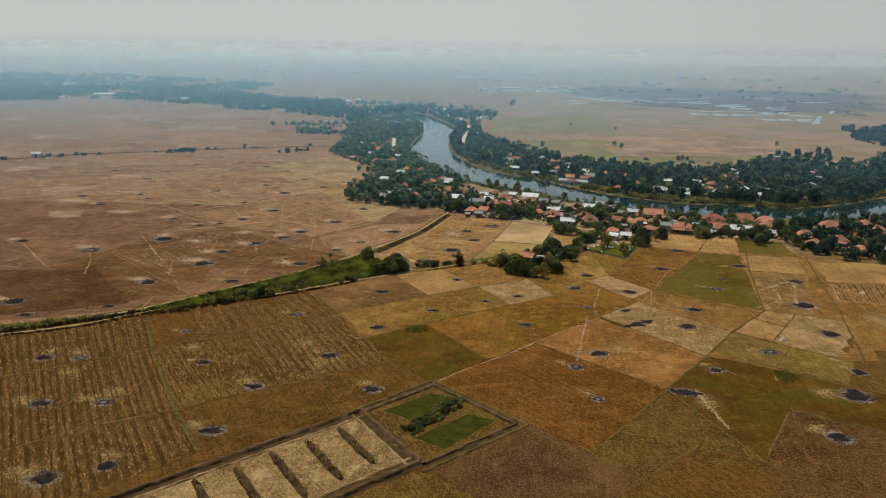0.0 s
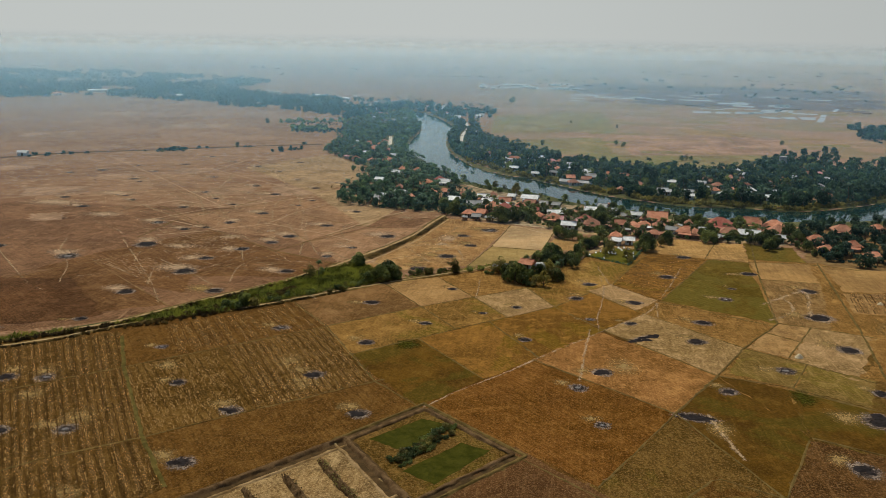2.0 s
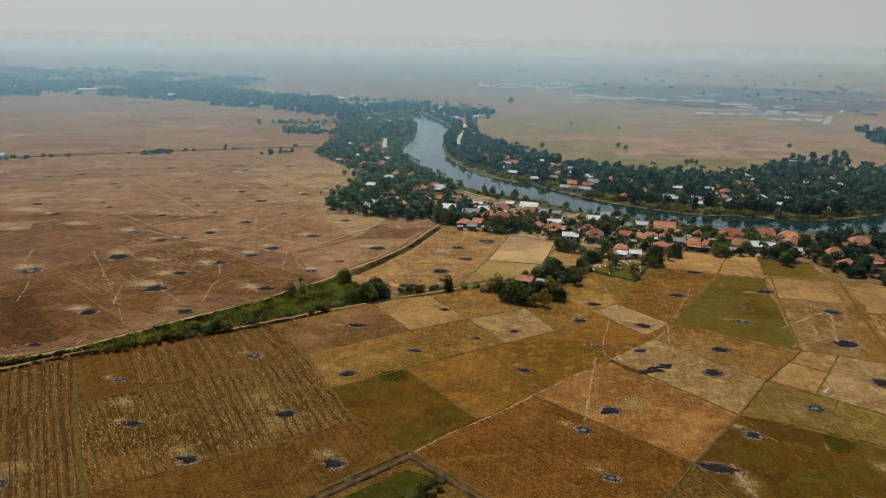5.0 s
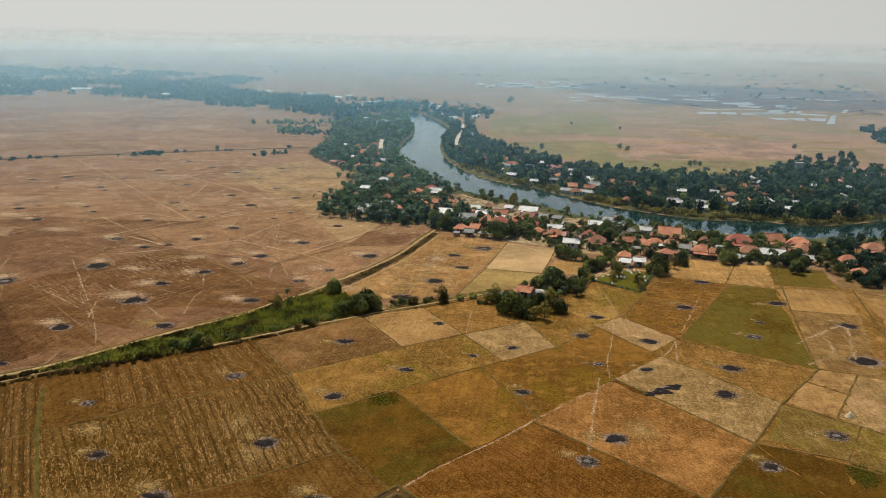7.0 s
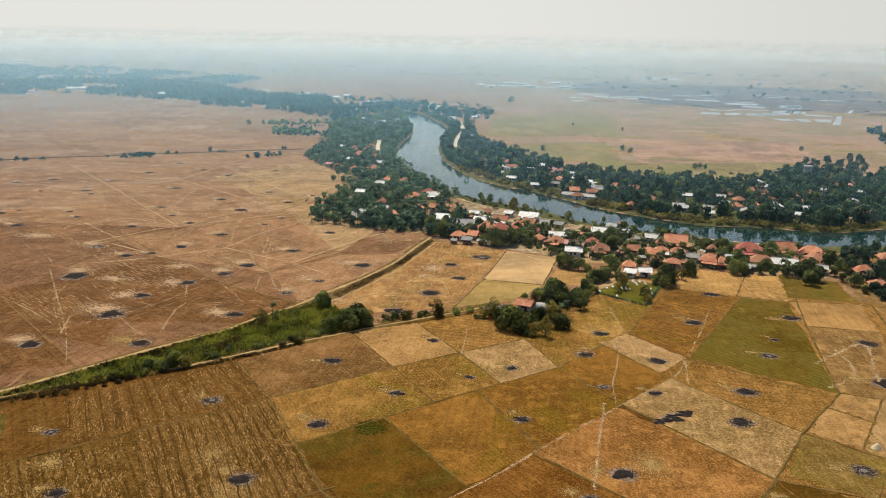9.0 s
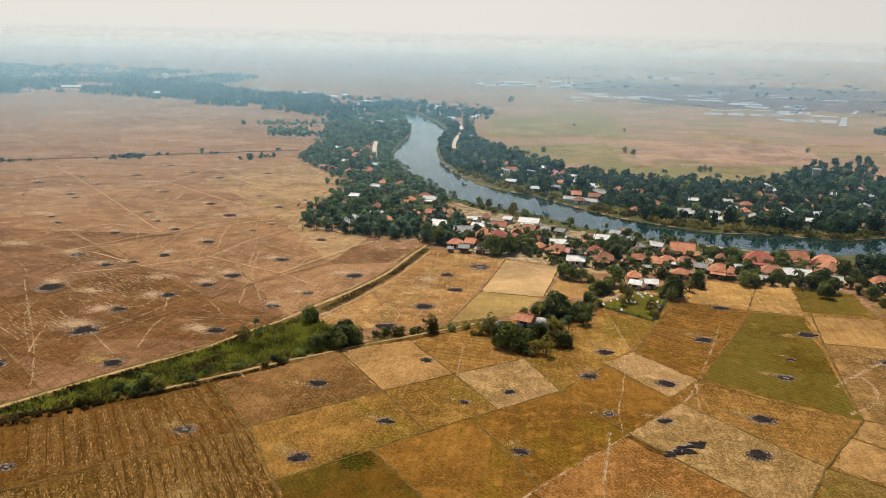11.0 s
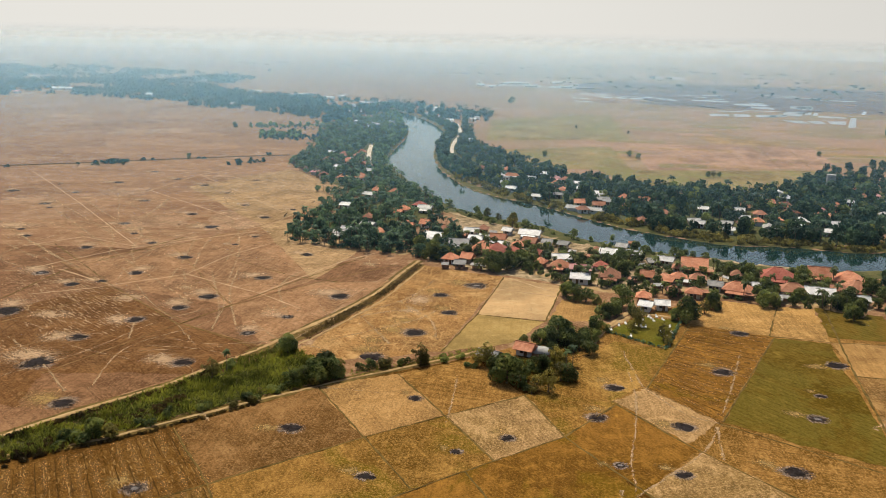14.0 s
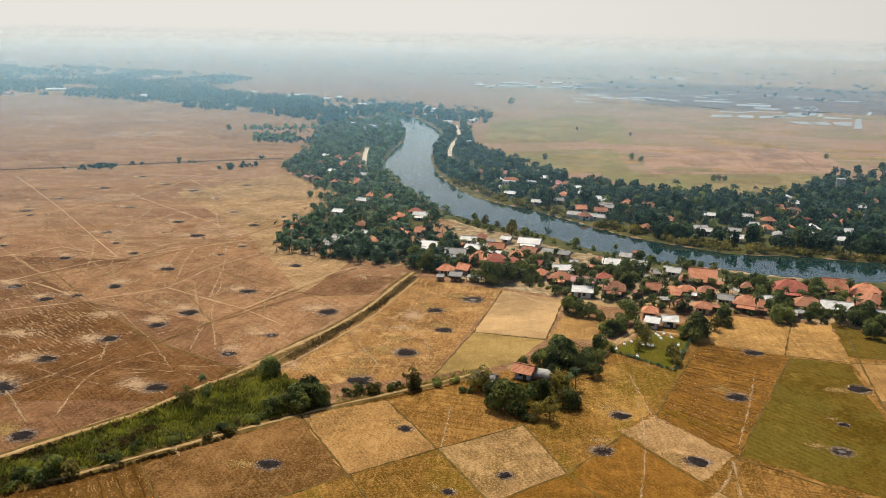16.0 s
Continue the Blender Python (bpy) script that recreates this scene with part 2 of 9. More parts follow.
def plain_material():
    """The whole plain: a patchwork of dry fields, with bunds, tracks and grey-green stretches."""
    m, n, l, b = material("plain_soil", 0.95)
    v = coords(n, l, -30)
    wob = n.new("ShaderNodeVectorMath")
    wob.operation = "ADD"
    nz = n.new("ShaderNodeTexNoise")
    nz.inputs["Scale"].default_value, nz.inputs["Detail"].default_value = 0.012, 2
    l.new(v, nz.inputs["Vector"])
    sc = n.new("ShaderNodeVectorMath")
    sc.operation = "SCALE"
    sc.inputs[3].default_value = 30
    l.new(nz.outputs["Color"], sc.inputs[0])
    l.new(v, wob.inputs[0])
    l.new(sc.outputs[0], wob.inputs[1])
    br = n.new("ShaderNodeTexBrick")
    br.inputs["Scale"].default_value = 1.0
    br.inputs["Brick Width"].default_value, br.inputs["Row Height"].default_value = 64, 41
    br.inputs["Mortar Size"].default_value, br.inputs["Mortar Smooth"].default_value = 0.5, 1.0
    br.inputs["Color1"].default_value, br.inputs["Color2"].default_value = (0, 0, 0, 1), (1, 1, 1, 1)
    br.inputs["Mortar"].default_value = (0.5, 0.5, 0.5, 1)
    l.new(wob.outputs[0], br.inputs["Vector"])
    big, med, fine = noisy(n, l, v, 60, 5, 0.62, 0.5), noisy(n, l, v, 7, 5, 0.65), noisy(n, l, v, 1.0, 4, 0.75)
    c = mixed(n, l, br.outputs["Color"], (0.180, 0.091, 0.046), (0.275, 0.152, 0.082))
    c = mixed(n, l, remap(n, l, big, 0.42, 0.6, 0, 0.6), c, (0.24, 0.126, 0.064))
    c = mixed(n, l, remap(n, l, med, 0.52, 0.68, 0, 0.5), c, (0.46, 0.29, 0.165))
    c = mixed(n, l, remap(n, l, med, 0.47, 0.34, 0, 0.5), c, (0.145, 0.073, 0.036))
    swath = noisy(n, l, coords(n, l, 6, (0.3, 1, 1)), 13, 5, 0.65)
    c = mixed(n, l, remap(n, l, swath, 0.53, 0.68, 0, 0.45), c, (0.40, 0.25, 0.14))
    c = mixed(n, l, remap(n, l, swath, 0.46, 0.36, 0, 0.4), c, (0.12, 0.056, 0.025))
    litter = noisy(n, l, v, 9, 5, 0.7, 0.3)
    c = mixed(n, l, remap(n, l, litter, 0.58, 0.70, 0, 0.6), c, (0.54, 0.375, 0.225))
    # beyond the river: paler grass and grey-green stretches
    sep = n.new("ShaderNodeSeparateXYZ")
    g = n.new("ShaderNodeNewGeometry")
    l.new(g.outputs["Position"], sep.inputs[0])
    east = sums(n, l, "ADD", sep.outputs["X"], sums(n, l, "MULTIPLY", big, 160))
    far = sums(n, l, "ADD", sep.outputs["Y"], sums(n, l, "MULTIPLY", big, 200))
    over = sums(n, l, "MULTIPLY", remap(n, l, east, -60, 120), remap(n, l, far, 560, 640))
    grass = mixed(n, l, remap(n, l, noisy(n, l, v, 110, 4, 0.6, 0.5), 0.42, 0.58), (0.30, 0.178, 0.112), (0.225, 0.16, 0.085))
    grass = mixed(n, l, remap(n, l, noisy(n, l, coords(n, l, 8, (0.25, 1, 1)), 16, 4, 0.6), 0.5, 0.68, 0, 0.6), grass, (0.38, 0.25, 0.17))
    c = mixed(n, l, over, c, grass)
    c = mixed(n, l, remap(n, l, fine, 0.54, 0.63, 0, 0.45), c, (0.48, 0.33, 0.18))
    c = mixed(n, l, remap(n, l, fine, 0.46, 0.35, 0, 0.6), c, (0.10, 0.05, 0.016))
    drill = n.new("ShaderNodeTexWave")
    drill.wave_type, drill.bands_direction = "BANDS", "X"
    drill.inputs["Scale"].default_value = 0.314 / 1.5
    drill.inputs["Distortion"].default_value, drill.inputs["Detail"].default_value = 3.5, 3
    drill.inputs["Detail Scale"].default_value = 0.6
    l.new(coords(n, l, 133), drill.inputs["Vector"])
    c = mixed(n, l, sums(n, l, "MULTIPLY", remap(n, l, drill.outputs["Fac"], 0.5, 0.9, 0, 0.3), remap(n, l, noisy(n, l, v, 18, 4, 0.65), 0.45, 0.62)), c, (0.42, 0.27, 0.145))
    c = mixed(n, l, remap(n, l, drill.outputs["Fac"], 0.4, 0.05, 0, 0.1), c, (0.11, 0.055, 0.022))
    c = mixed(n, l, sums(n, l, "MULTIPLY", br.outputs["Fac"], 0.45), c, (0.12, 0.075, 0.035))
    l.new(c, b.inputs["Base Color"])
    bumped(n, l, b, sums(n, l, "ADD", fine, med), 0.5, 0.3)
    return m


def water_material(name, colour, rough):
    m, n, l, b = material(name, rough)
    b.inputs["Specular IOR Level"].default_value = 0.75
    b.inputs["IOR"].default_value = 1.33
    f = noisy(n, l, coords(n, l), 30, 3, 0.6)
    l.new(mixed(n, l, remap(n, l, f, 0.3, 0.7), colour, tuple(x * 1.3 for x in colour)), b.inputs["Base Color"])
    bumped(n, l, b, noisy(n, l, coords(n, l, 20, (1, 0.5, 1)), 2.2, 3, 0.6), 0.18, 0.06)
    return m


DIRT = mottled("dry_earth", (0.14, 0.078, 0.027), (0.25, 0.152, 0.062), 3)
PATH_DIRT = mottled("trodden_path", (0.30, 0.185, 0.08), (0.44, 0.30, 0.15), 4, 0.95, 0.25, 0.05)
PLAIN_BUND = mottled("pale_trodden_bund", (0.34, 0.22, 0.12), (0.50, 0.34, 0.20), 5, 0.95, 0.3, 0.1)
BANK_EARTH = mottled("brown_bank_earth", (0.075, 0.042, 0.017), (0.175, 0.105, 0.048), 2.2, 0.95, 0.4, 0.3)
PALE_ROAD = mottled("pale_sandy_road", (0.50, 0.42, 0.32), (0.66, 0.57, 0.45), 4, 0.95, 0.25, 0.05)
DARK_EARTH = mottled("damp_dark_earth", (0.05, 0.031, 0.013), (0.11, 0.064, 0.026), 2.5)
BUND_GRASS = mottled("grassy_bund", (0.082, 0.056, 0.016), (0.18, 0.118, 0.038), 2.5)
BUND_GREEN = mottled("green_bund", (0.065, 0.050, 0.010), (0.135, 0.098, 0.026), 2.5)
BANK_GRASS = mottled("bank_grass", (0.05, 0.058, 0.018), (0.145, 0.118, 0.045), 9)
UNDERGROWTH = mottled("shaded_undergrowth", (0.055, 0.062, 0.022), (0.12, 0.11, 0.045), 5)
YARD = mottled("village_yard_earth", (0.13, 0.098, 0.05), (0.47, 0.34, 0.205), 4, 0.95, 0.5)
PALE_EARTH = mottled("pale_dry_silt", (0.17, 0.10, 0.036), (0.42, 0.28, 0.135), 5.5, 0.95, 0.6, 0.15)
POND_GREEN = mottled("green_weeds", (0.030, 0.031, 0.003), (0.060, 0.056, 0.007), 3)
REEDS = leaf_material("reeds", (0.075, 0.090, 0.014), (0.275, 0.285, 0.05), 0.15)
LEAF_NEAR = leaf_material("leaves_near", (0.048, 0.078, 0.022), (0.182, 0.205, 0.06))
LEAF_DARK = leaf_material("leaves_dark", (0.028, 0.074, 0.056), (0.098, 0.158, 0.096))
LEAF_MID = leaf_material("leaves_mid", (0.06, 0.09, 0.03), (0.185, 0.21, 0.07))
LEAF_DRY = leaf_material("leaves_olive", (0.10, 0.092, 0.024), (0.23, 0.195, 0.055))
LEAF_BROWN = leaf_material("dry_weeds", (0.05, 0.034, 0.012), (0.13, 0.088, 0.03))
LEAF_GROVE = leaf_material("leaves_grove", (0.046, 0.116, 0.074), (0.195, 0.300, 0.165))
# teal of distant haze painted into the leaf colour of the far woods
LEAF_FAR_HAZE = leaf_material("leaves_far_haze_tint", (0.012, 0.066, 0.072), (0.055, 0.132, 0.122))
LEAF_PALM = leaf_material("palm_fronds", (0.036, 0.078, 0.040), (0.115, 0.165, 0.07))
FURROW = mottled("dark_furrow", (0.040, 0.020, 0.005), (0.080, 0.040, 0.010), 2.0, 0.95)
STRAW_PALE = mottled("pale_straw", (0.50, 0.40, 0.24), (0.68, 0.57, 0.38), 0.5, 0.95, 0.4, 0.05)
BARK = mottled("bark", (0.10, 0.075, 0.05), (0.19, 0.15, 0.11), 0.6)
ASH = mottled("burnt_straw_ash", (0.014, 0.011, 0.010), (0.038, 0.031, 0.030), 1.0, 0.95, 0.5, 0.15)
ASH_GREY = soft_patch("grey_ash", (0.058, 0.040, 0.030), (0.026, 0.020, 0.019), 1.3, 0.92, 1.0, 0.45)
ASH_RIM = soft_patch("pale_ash_rim", (0.42, 0.32, 0.24), (0.26, 0.19, 0.14), 1.0, 0.85, 1.1, 0.45)
ASH_WHITE = soft_patch("white_ash", (0.24, 0.215, 0.20), (0.12, 0.105, 0.10), 0.8, 0.8, 1.2, 0.4)
STRAW = soft_patch("scattered_straw", (0.54, 0.37, 0.225), (0.40, 0.26, 0.15), 1.5, 0.78, 1.9, 0.8)
STRAW_FLECK = mottled("golden_straw_scraps", (0.17, 0.094, 0.029), (0.31, 0.185, 0.068), 2.0, 0.95, 0.3, 0.1)
STRAW_GOLD = soft_patch("golden_scattered_straw", (0.40, 0.265, 0.105), (0.29, 0.18, 0.062), 1.5, 0.75, 1.9, 0.9)
STRAW_ROW = soft_patch("straw_rows", (0.35, 0.19, 0.070), (0.20, 0.103, 0.028), 3.0, 0.55, 3.2, 1.0)
TRACK = soft_patch("faint_track", (0.56, 0.385, 0.22), (0.43, 0.28, 0.145), 1.3, 0.62, 2.2, 0.85)
STRAW_SCRAP = mottled("straw_scraps", (0.24, 0.145, 0.075), (0.38, 0.25, 0.14), 2.0, 0.95, 0.3, 0.1)
DARKGREEN = soft_patch("green_regrowth", (0.034, 0.033, 0.003), (0.06, 0.05, 0.006), 3.0, 0.9, 1.2, 0.6)
WALL_WHITE = mottled("white_plaster", (0.58, 0.56, 0.52), (0.72, 0.70, 0.66), 1.5, 0.85, 0.12, 0.02, 0.1)
WALL_CREAM = mottled("cream_plaster", (0.40, 0.34, 0.25), (0.52, 0.45, 0.34), 1.5, 0.85, 0.2, 0.02, 0.15)
WALL_BRICK = mottled("bare_brick", (0.26, 0.13, 0.08), (0.38, 0.21, 0.13), 0.6, 0.9, 0.3, 0.03, 0.15)
ROOF_ORANGE = roof_material("orange_clay_tiles", (0.46, 0.165, 0.082), (0.68, 0.31, 0.175), 0.5)
ROOF_RED = roof_material("red_clay_tiles", (0.32, 0.085, 0.055), (0.46, 0.15, 0.10), 0.4)
ROOF_BROWN = roof_material("weathered_brown_tiles", (0.30, 0.125, 0.07), (0.46, 0.215, 0.125), 0.5)
ROOF_WHITE = roof_material("white_metal_sheets", (0.50, 0.49, 0.47), (0.72, 0.70, 0.66), 0.3, 0.55)
ROOF_GREY = roof_material("grey_fibre_cement", (0.30, 0.29, 0.27), (0.44, 0.42, 0.39), 0.4)
ROOF_PINK = roof_material("pink_painted_sheets", (0.50, 0.20, 0.18), (0.62, 0.30, 0.27), 0.15, 0.6)
WOOD = mottled("dark_wood", (0.10, 0.06, 0.035), (0.17, 0.11, 0.07), 0.5)
GLASS = mottled("dark_window_glass", (0.03, 0.035, 0.04), (0.06, 0.065, 0.07), 0.8, 0.15, 0.1, 0.0)
STONE_WHITE = mottled("whitewashed_stone", (0.66, 0.64, 0.6), (0.78, 0.76, 0.72), 0.7, 0.8)
CONCRETE = mottled("stained_concrete", (0.30, 0.29, 0.27), (0.42, 0.41, 0.38), 1.5)
RIVER = water_material("river_water", (0.009, 0.026, 0.024), 0.06)
POND = water_material("pond_water", (0.25, 0.25, 0.25), 0.35)
PLAIN = plain_material()


# ---- building blocks ----
def mesh_of(name, verts, faces, mat, uvs=None, smooth=False):
    me = bpy.data.meshes.new(name)
    me.from_pydata([tuple(map(float, v)) for v in verts], [], [tuple(map(int, f)) for f in faces])
    me.materials.append(mat)
    if uvs is not None:
        layer = me.uv_layers.new(name="uv")
        idx = np.empty(len(me.loops), dtype=np.int32)
        me.loops.foreach_get("vertex_index", idx)
        layer.data.foreach_set("uv", np.asarray(uvs, dtype=np.float32)[idx].ravel())
    if smooth:
        me.polygons.foreach_set("use_smooth", [True] * len(me.polygons))
    me.update()
    return me


def piece(name, verts, faces, mat, parent=None, label="", uvs=None, smooth=False):
    """One mesh object from vertices and faces: a thing of its own, or a part under parent."""
    ob = new(name, mesh_of(name, verts, faces, mat, uvs, smooth))
    ob.parent = parent
    if label:
        ob["label"] = label
    return ob


def part(name, bm, mat, parent, label=""):
    me = bpy.data.meshes.new(name)
    bm.normal_update()
    bm.to_mesh(me)
    bm.free()
    me.materials.append(mat)
    ob = new(name, me)
    ob.parent = parent
    if label:
        ob["label"] = label
    return ob


def box_vf(x0, y0, z0, x1, y1, z1, taper=0.0):
    t = taper
    v = [(x0, y0, z0), (x1, y0, z0), (x1, y1, z0), (x0, y1, z0),
         (x0 + t, y0 + t, z1), (x1 - t, y0 + t, z1), (x1 - t, y1 - t, z1), (x0 + t, y1 - t, z1)]
    return v, [(3, 2, 1, 0), (4, 5, 6, 7), (0, 1, 5, 4), (1, 2, 6, 5), (2, 3, 7, 6), (3, 0, 4, 7)]


def merged(pieces):
    vs, fs, base = [], [], 0
    for v, f in pieces:
        vs.append(np.asarray(v, dtype=float))
        fs.extend(tuple(i + base for i in q) for q in f)
        base += len(v)
    return np.vstack(vs), fs


def smoothed(points, n=8):
    """A Catmull-Rom line through a few points."""
    p = [np.array(q, dtype=float) for q in points]
    p = [2 * p[0] - p[1], *p, 2 * p[-1] - p[-2]]
    out = []
    for a, b, c, d in zip(p, p[1:], p[2:], p[3:]):
        for i in range(n):
            t = i / n
            out.append(0.5 * (2 * b + (c - a) * t + (2 * a - 5 * b + 4 * c - d) * t * t + (3 * b - a - 3 * c + d) * t ** 3))
    out.append(p[-2])
    return np.array(out)


def evenly(line, step):
    seg = np.linalg.norm(np.diff(line, axis=0), axis=1)
    s = np.concatenate([[0], np.cumsum(seg)])
    u = np.linspace(0, s[-1], max(2, int(s[-1] / step) + 1))
    return np.stack([np.interp(u, s, line[:, k]) for k in range(line.shape[1])], 1)


def ribbon_vf(line, profile, seed=1, wobble=0.0):
    """A strip along a line; profile: (offset to the right, height) from one edge to the other."""
    rng = np.random.default_rng(seed)
    d = np.gradient(line, axis=0)
    d /= np.linalg.norm(d, axis=1)[:, None] + 1e-9
    side = np.stack([d[:, 1], -d[:, 0]], 1)
    v, f, k = [], [], len(profile)
    for i, (p, s) in enumerate(zip(line, side)):
        for j, (o, h) in enumerate(profile):
            w = o + rng.normal() * wobble * (1 if 0 < j < k - 1 else 1.4)
            v.append((p[0] + s[0] * w, p[1] + s[1] * w, h + (rng.normal() * wobble * 0.25 if 0 < j < k - 1 else 0)))
    for i in range(len(line) - 1):
        for j in range(k - 1):
            a = i * k + j
            f.append((a, a + 1, a + k + 1, a + k))
    return v, f


# ---- ground, fields, paths ----
SEEDS = iter(range(1, 100000))


def field(label, mat, a, b, c, d, z=None, rag=0.35, name="field"):
    """A field between four corners: an uneven sheet of stubble with ragged edges."""
    rng = np.random.default_rng(next(SEEDS))
    a, b, c, d = (np.array(q, dtype=float) for q in (a, b, c, d))
    n = 14
    z = 0.05 + 0.0004 * (next(SEEDS) % 60) if z is None else z
    v, f = [], []
    for j in range(n + 1):
        for i in range(n + 1):
            s, t = i / n, j / n
            p = (1 - t) * ((1 - s) * a + s * b) + t * ((1 - s) * d + s * c)
            q = rng.normal(size=2) * (rag if i in (0, n) or j in (0, n) else 0.0)
            v.append((p[0] + q[0], p[1] + q[1], z + 0.03 * rng.random()))
    for j in range(n):
        for i in range(n):
            k = j * (n + 1) + i
            f.append((k, k + 1, k + n + 2, k + n + 1))
    ob = piece(name, v, f, mat, smooth=True)
    return tagged(ob, label, name.replace("_", " "), "patchwork of fields", "structure")


def bund(points, width=0.36, height=0.16, mat=None):
    """A low earth bank between fields."""
    line = evenly(np.array(points, dtype=float), 2.5)
    line = line + np.random.default_rng(next(SEEDS)).normal(size=line.shape) * 0.06
    w = width / 2
    v, f = ribbon_vf(line, [(-w * 1.5, 0.04), (-w * 0.6, height), (w * 0.6, height), (w * 1.5, 0.04)], next(SEEDS), 0.09)
    return tagged(piece("bund", v, f, mat or BUND_GRASS, smooth=True), "low grassy earth bund between dry fields", "bund", "bunds", "structure")


def path_strip(name, label, points, width, mat, height=0.14, step=3.0, wobble=0.12):
    line = evenly(smoothed(points), step)
    w = width / 2
    v, f = ribbon_vf(line, [(-w * 1.15, 0.03), (-w, height), (0, height * 1.15), (w, height), (w * 1.15, 0.03)], next(SEEDS), wobble)
    return tagged(piece(name, v, f, mat, smooth=True), label, "path", "", "structure")


def disc_vf(rx, ry, z0, z1, rng, n=20, rings=3, rag=0.16):
    wob = 1 + rag * np.array([rng.normal() for _ in range(n)])
    for _ in range(2):
        wob = (wob + np.roll(wob, 1) + np.roll(wob, -1)) / 3
    wob = 1 + (wob - 1) * 1.6
    v, f, uv = [(0, 0, z1)], [], [(0.5, 0.5)]
    for r in range(1, rings + 1):
        q = r / rings
        for i in range(n):
            a = 2 * math.pi * i / n
            k = q * wob[i]
            v.append((rx * k * math.cos(a), ry * k * math.sin(a), z1 + (z0 - z1) * q ** 1.5 + (0.05 * (z1 - z0) * rng.normal() if r < rings else 0)))
            uv.append((0.5 + 0.5 * q * math.cos(a), 0.5 + 0.5 * q * math.sin(a)))
    for i in range(n):
        f.append((0, 1 + i, 1 + (i + 1) % n))
        for r in range(rings - 1):
            a, b = 1 + r * n + i, 1 + r * n + (i + 1) % n
            f.append((a, a + n, b + n, b))
    return v, f, uv


def furrows(a, b, c, d, count, width=0.3):
    """Dark harvest furrows from one edge of a field (a to b) to the other (d to c), broken here and there."""
    rng = np.random.default_rng(next(SEEDS))
    a, b, c, d = (np.array(q, dtype=float) for q in (a, b, c, d))
    bits, rows, uvs = [], [], []
    for i in range(count):
        s = (i + 0.5 + rng.normal() * 0.12) / count
        p, q = a + (b - a) * s, d + (c - d) * s
        t = 0.02 + 0.04 * rng.random()
        while t < 0.95:
            e = min(0.98, t + rng.uniform(0.1, 0.5))
            line = evenly(np.array([p + (q - p) * t, p + (q - p) * e]), 2.0)
            line = line + rng.normal(size=line.shape) * 0.05
            w = width * rng.uniform(0.5, 1.1) / 2
            if len(line) > 2:
                bits.append(ribbon_vf(line, [(-w, 0.10), (0, 0.13), (w, 0.10)], next(SEEDS), 0.04))
            t = e + rng.uniform(0.01, 0.12)
        o = (b - a) / count * 0.5
        line = evenly(np.array([p + o, q + o]), 2.5)
        w = 0.42 * float(np.linalg.norm(b - a)) / count
        v, f = ribbon_vf(line, [(-w, 0.09), (-w * 0.4, 0.094), (w * 0.4, 0.094), (w, 0.09)], next(SEEDS), 0.12)
        u = np.tile([0.02, 0.32, 0.68, 0.98], len(line))
        rows.append((v, f))
        uvs.append(np.stack([u, np.full(len(u), 0.5)], 1))
    v, f = merged(rows)
    tagged(piece("straw_rows", v, f, STRAW_ROW, uvs=np.vstack(uvs)), "pale rows of cut straw between furrows", "straw", "", "stuff")
    v, f = merged(bits)
    return tagged(piece("furrows", v, f, FURROW), "dark harvest furrows across a stubble field", "furrows", "", "stuff")


def burn(x, y, w, l, turn=0.0, straw=1.0, toward=140.0):
    """A heap of burnt straw: a black mound, a grey ring of ash, and pale straw spilt beside it."""
    rng = np.random.default_rng(next(SEEDS))
    root = tagged(new("burnt_patch"), "black heap of burnt straw with a grey ash ring on stubble", "burnt patch", "burnt straw patches")
    root.matrix_world = pose(x, y, 0, 0, 0, turn)
    v, f, uv = disc_vf(w * 0.95, l * 0.95, 0.106, 0.108, rng, 20, 4, 0.08)
    piece("ash_rim", v, f, ASH_RIM, root, "pale ash rim", uv)
    v, f, uv = disc_vf(w * 0.8, l * 0.78, 0.112, 0.118, rng, 20, 4, 0.12)
    piece("ash_ring", v, f, ASH_GREY, root, "purple grey ash", uv)
    if rng.random() < 0.18:
        v, f, uv = disc_vf(w * 0.34, l * 0.3, 0.125, 0.16, rng, 16, 3, 0.1)
        piece("white_ash", v, f, ASH_WHITE, root, "white ash in the middle", uv)
    else:
        v, f, _ = disc_vf(w * 0.42, l * 0.38, 0.10, 0.30, rng, 24, 4, 0.42)
        piece("ash_mound", v, f, ASH, root, smooth=True)
    if straw > 0:
        a = radians(toward - turn + rng.normal() * 25)
        r = 0.9 * (w + l) / 2 + 1.5
        v, f, uv = disc_vf(w * 1.2 * straw, l * 1.05 * straw, 0.096, 0.10, rng, 18, 4, 0.2)
        v = [(p[0] + r * math.cos(a), p[1] + r * math.sin(a), p[2]) for p in v]
        piece("straw_litter", v, f, STRAW if x < -50 and y > 410 + x else STRAW_GOLD, root, "pale scattered straw", uv)
    return root


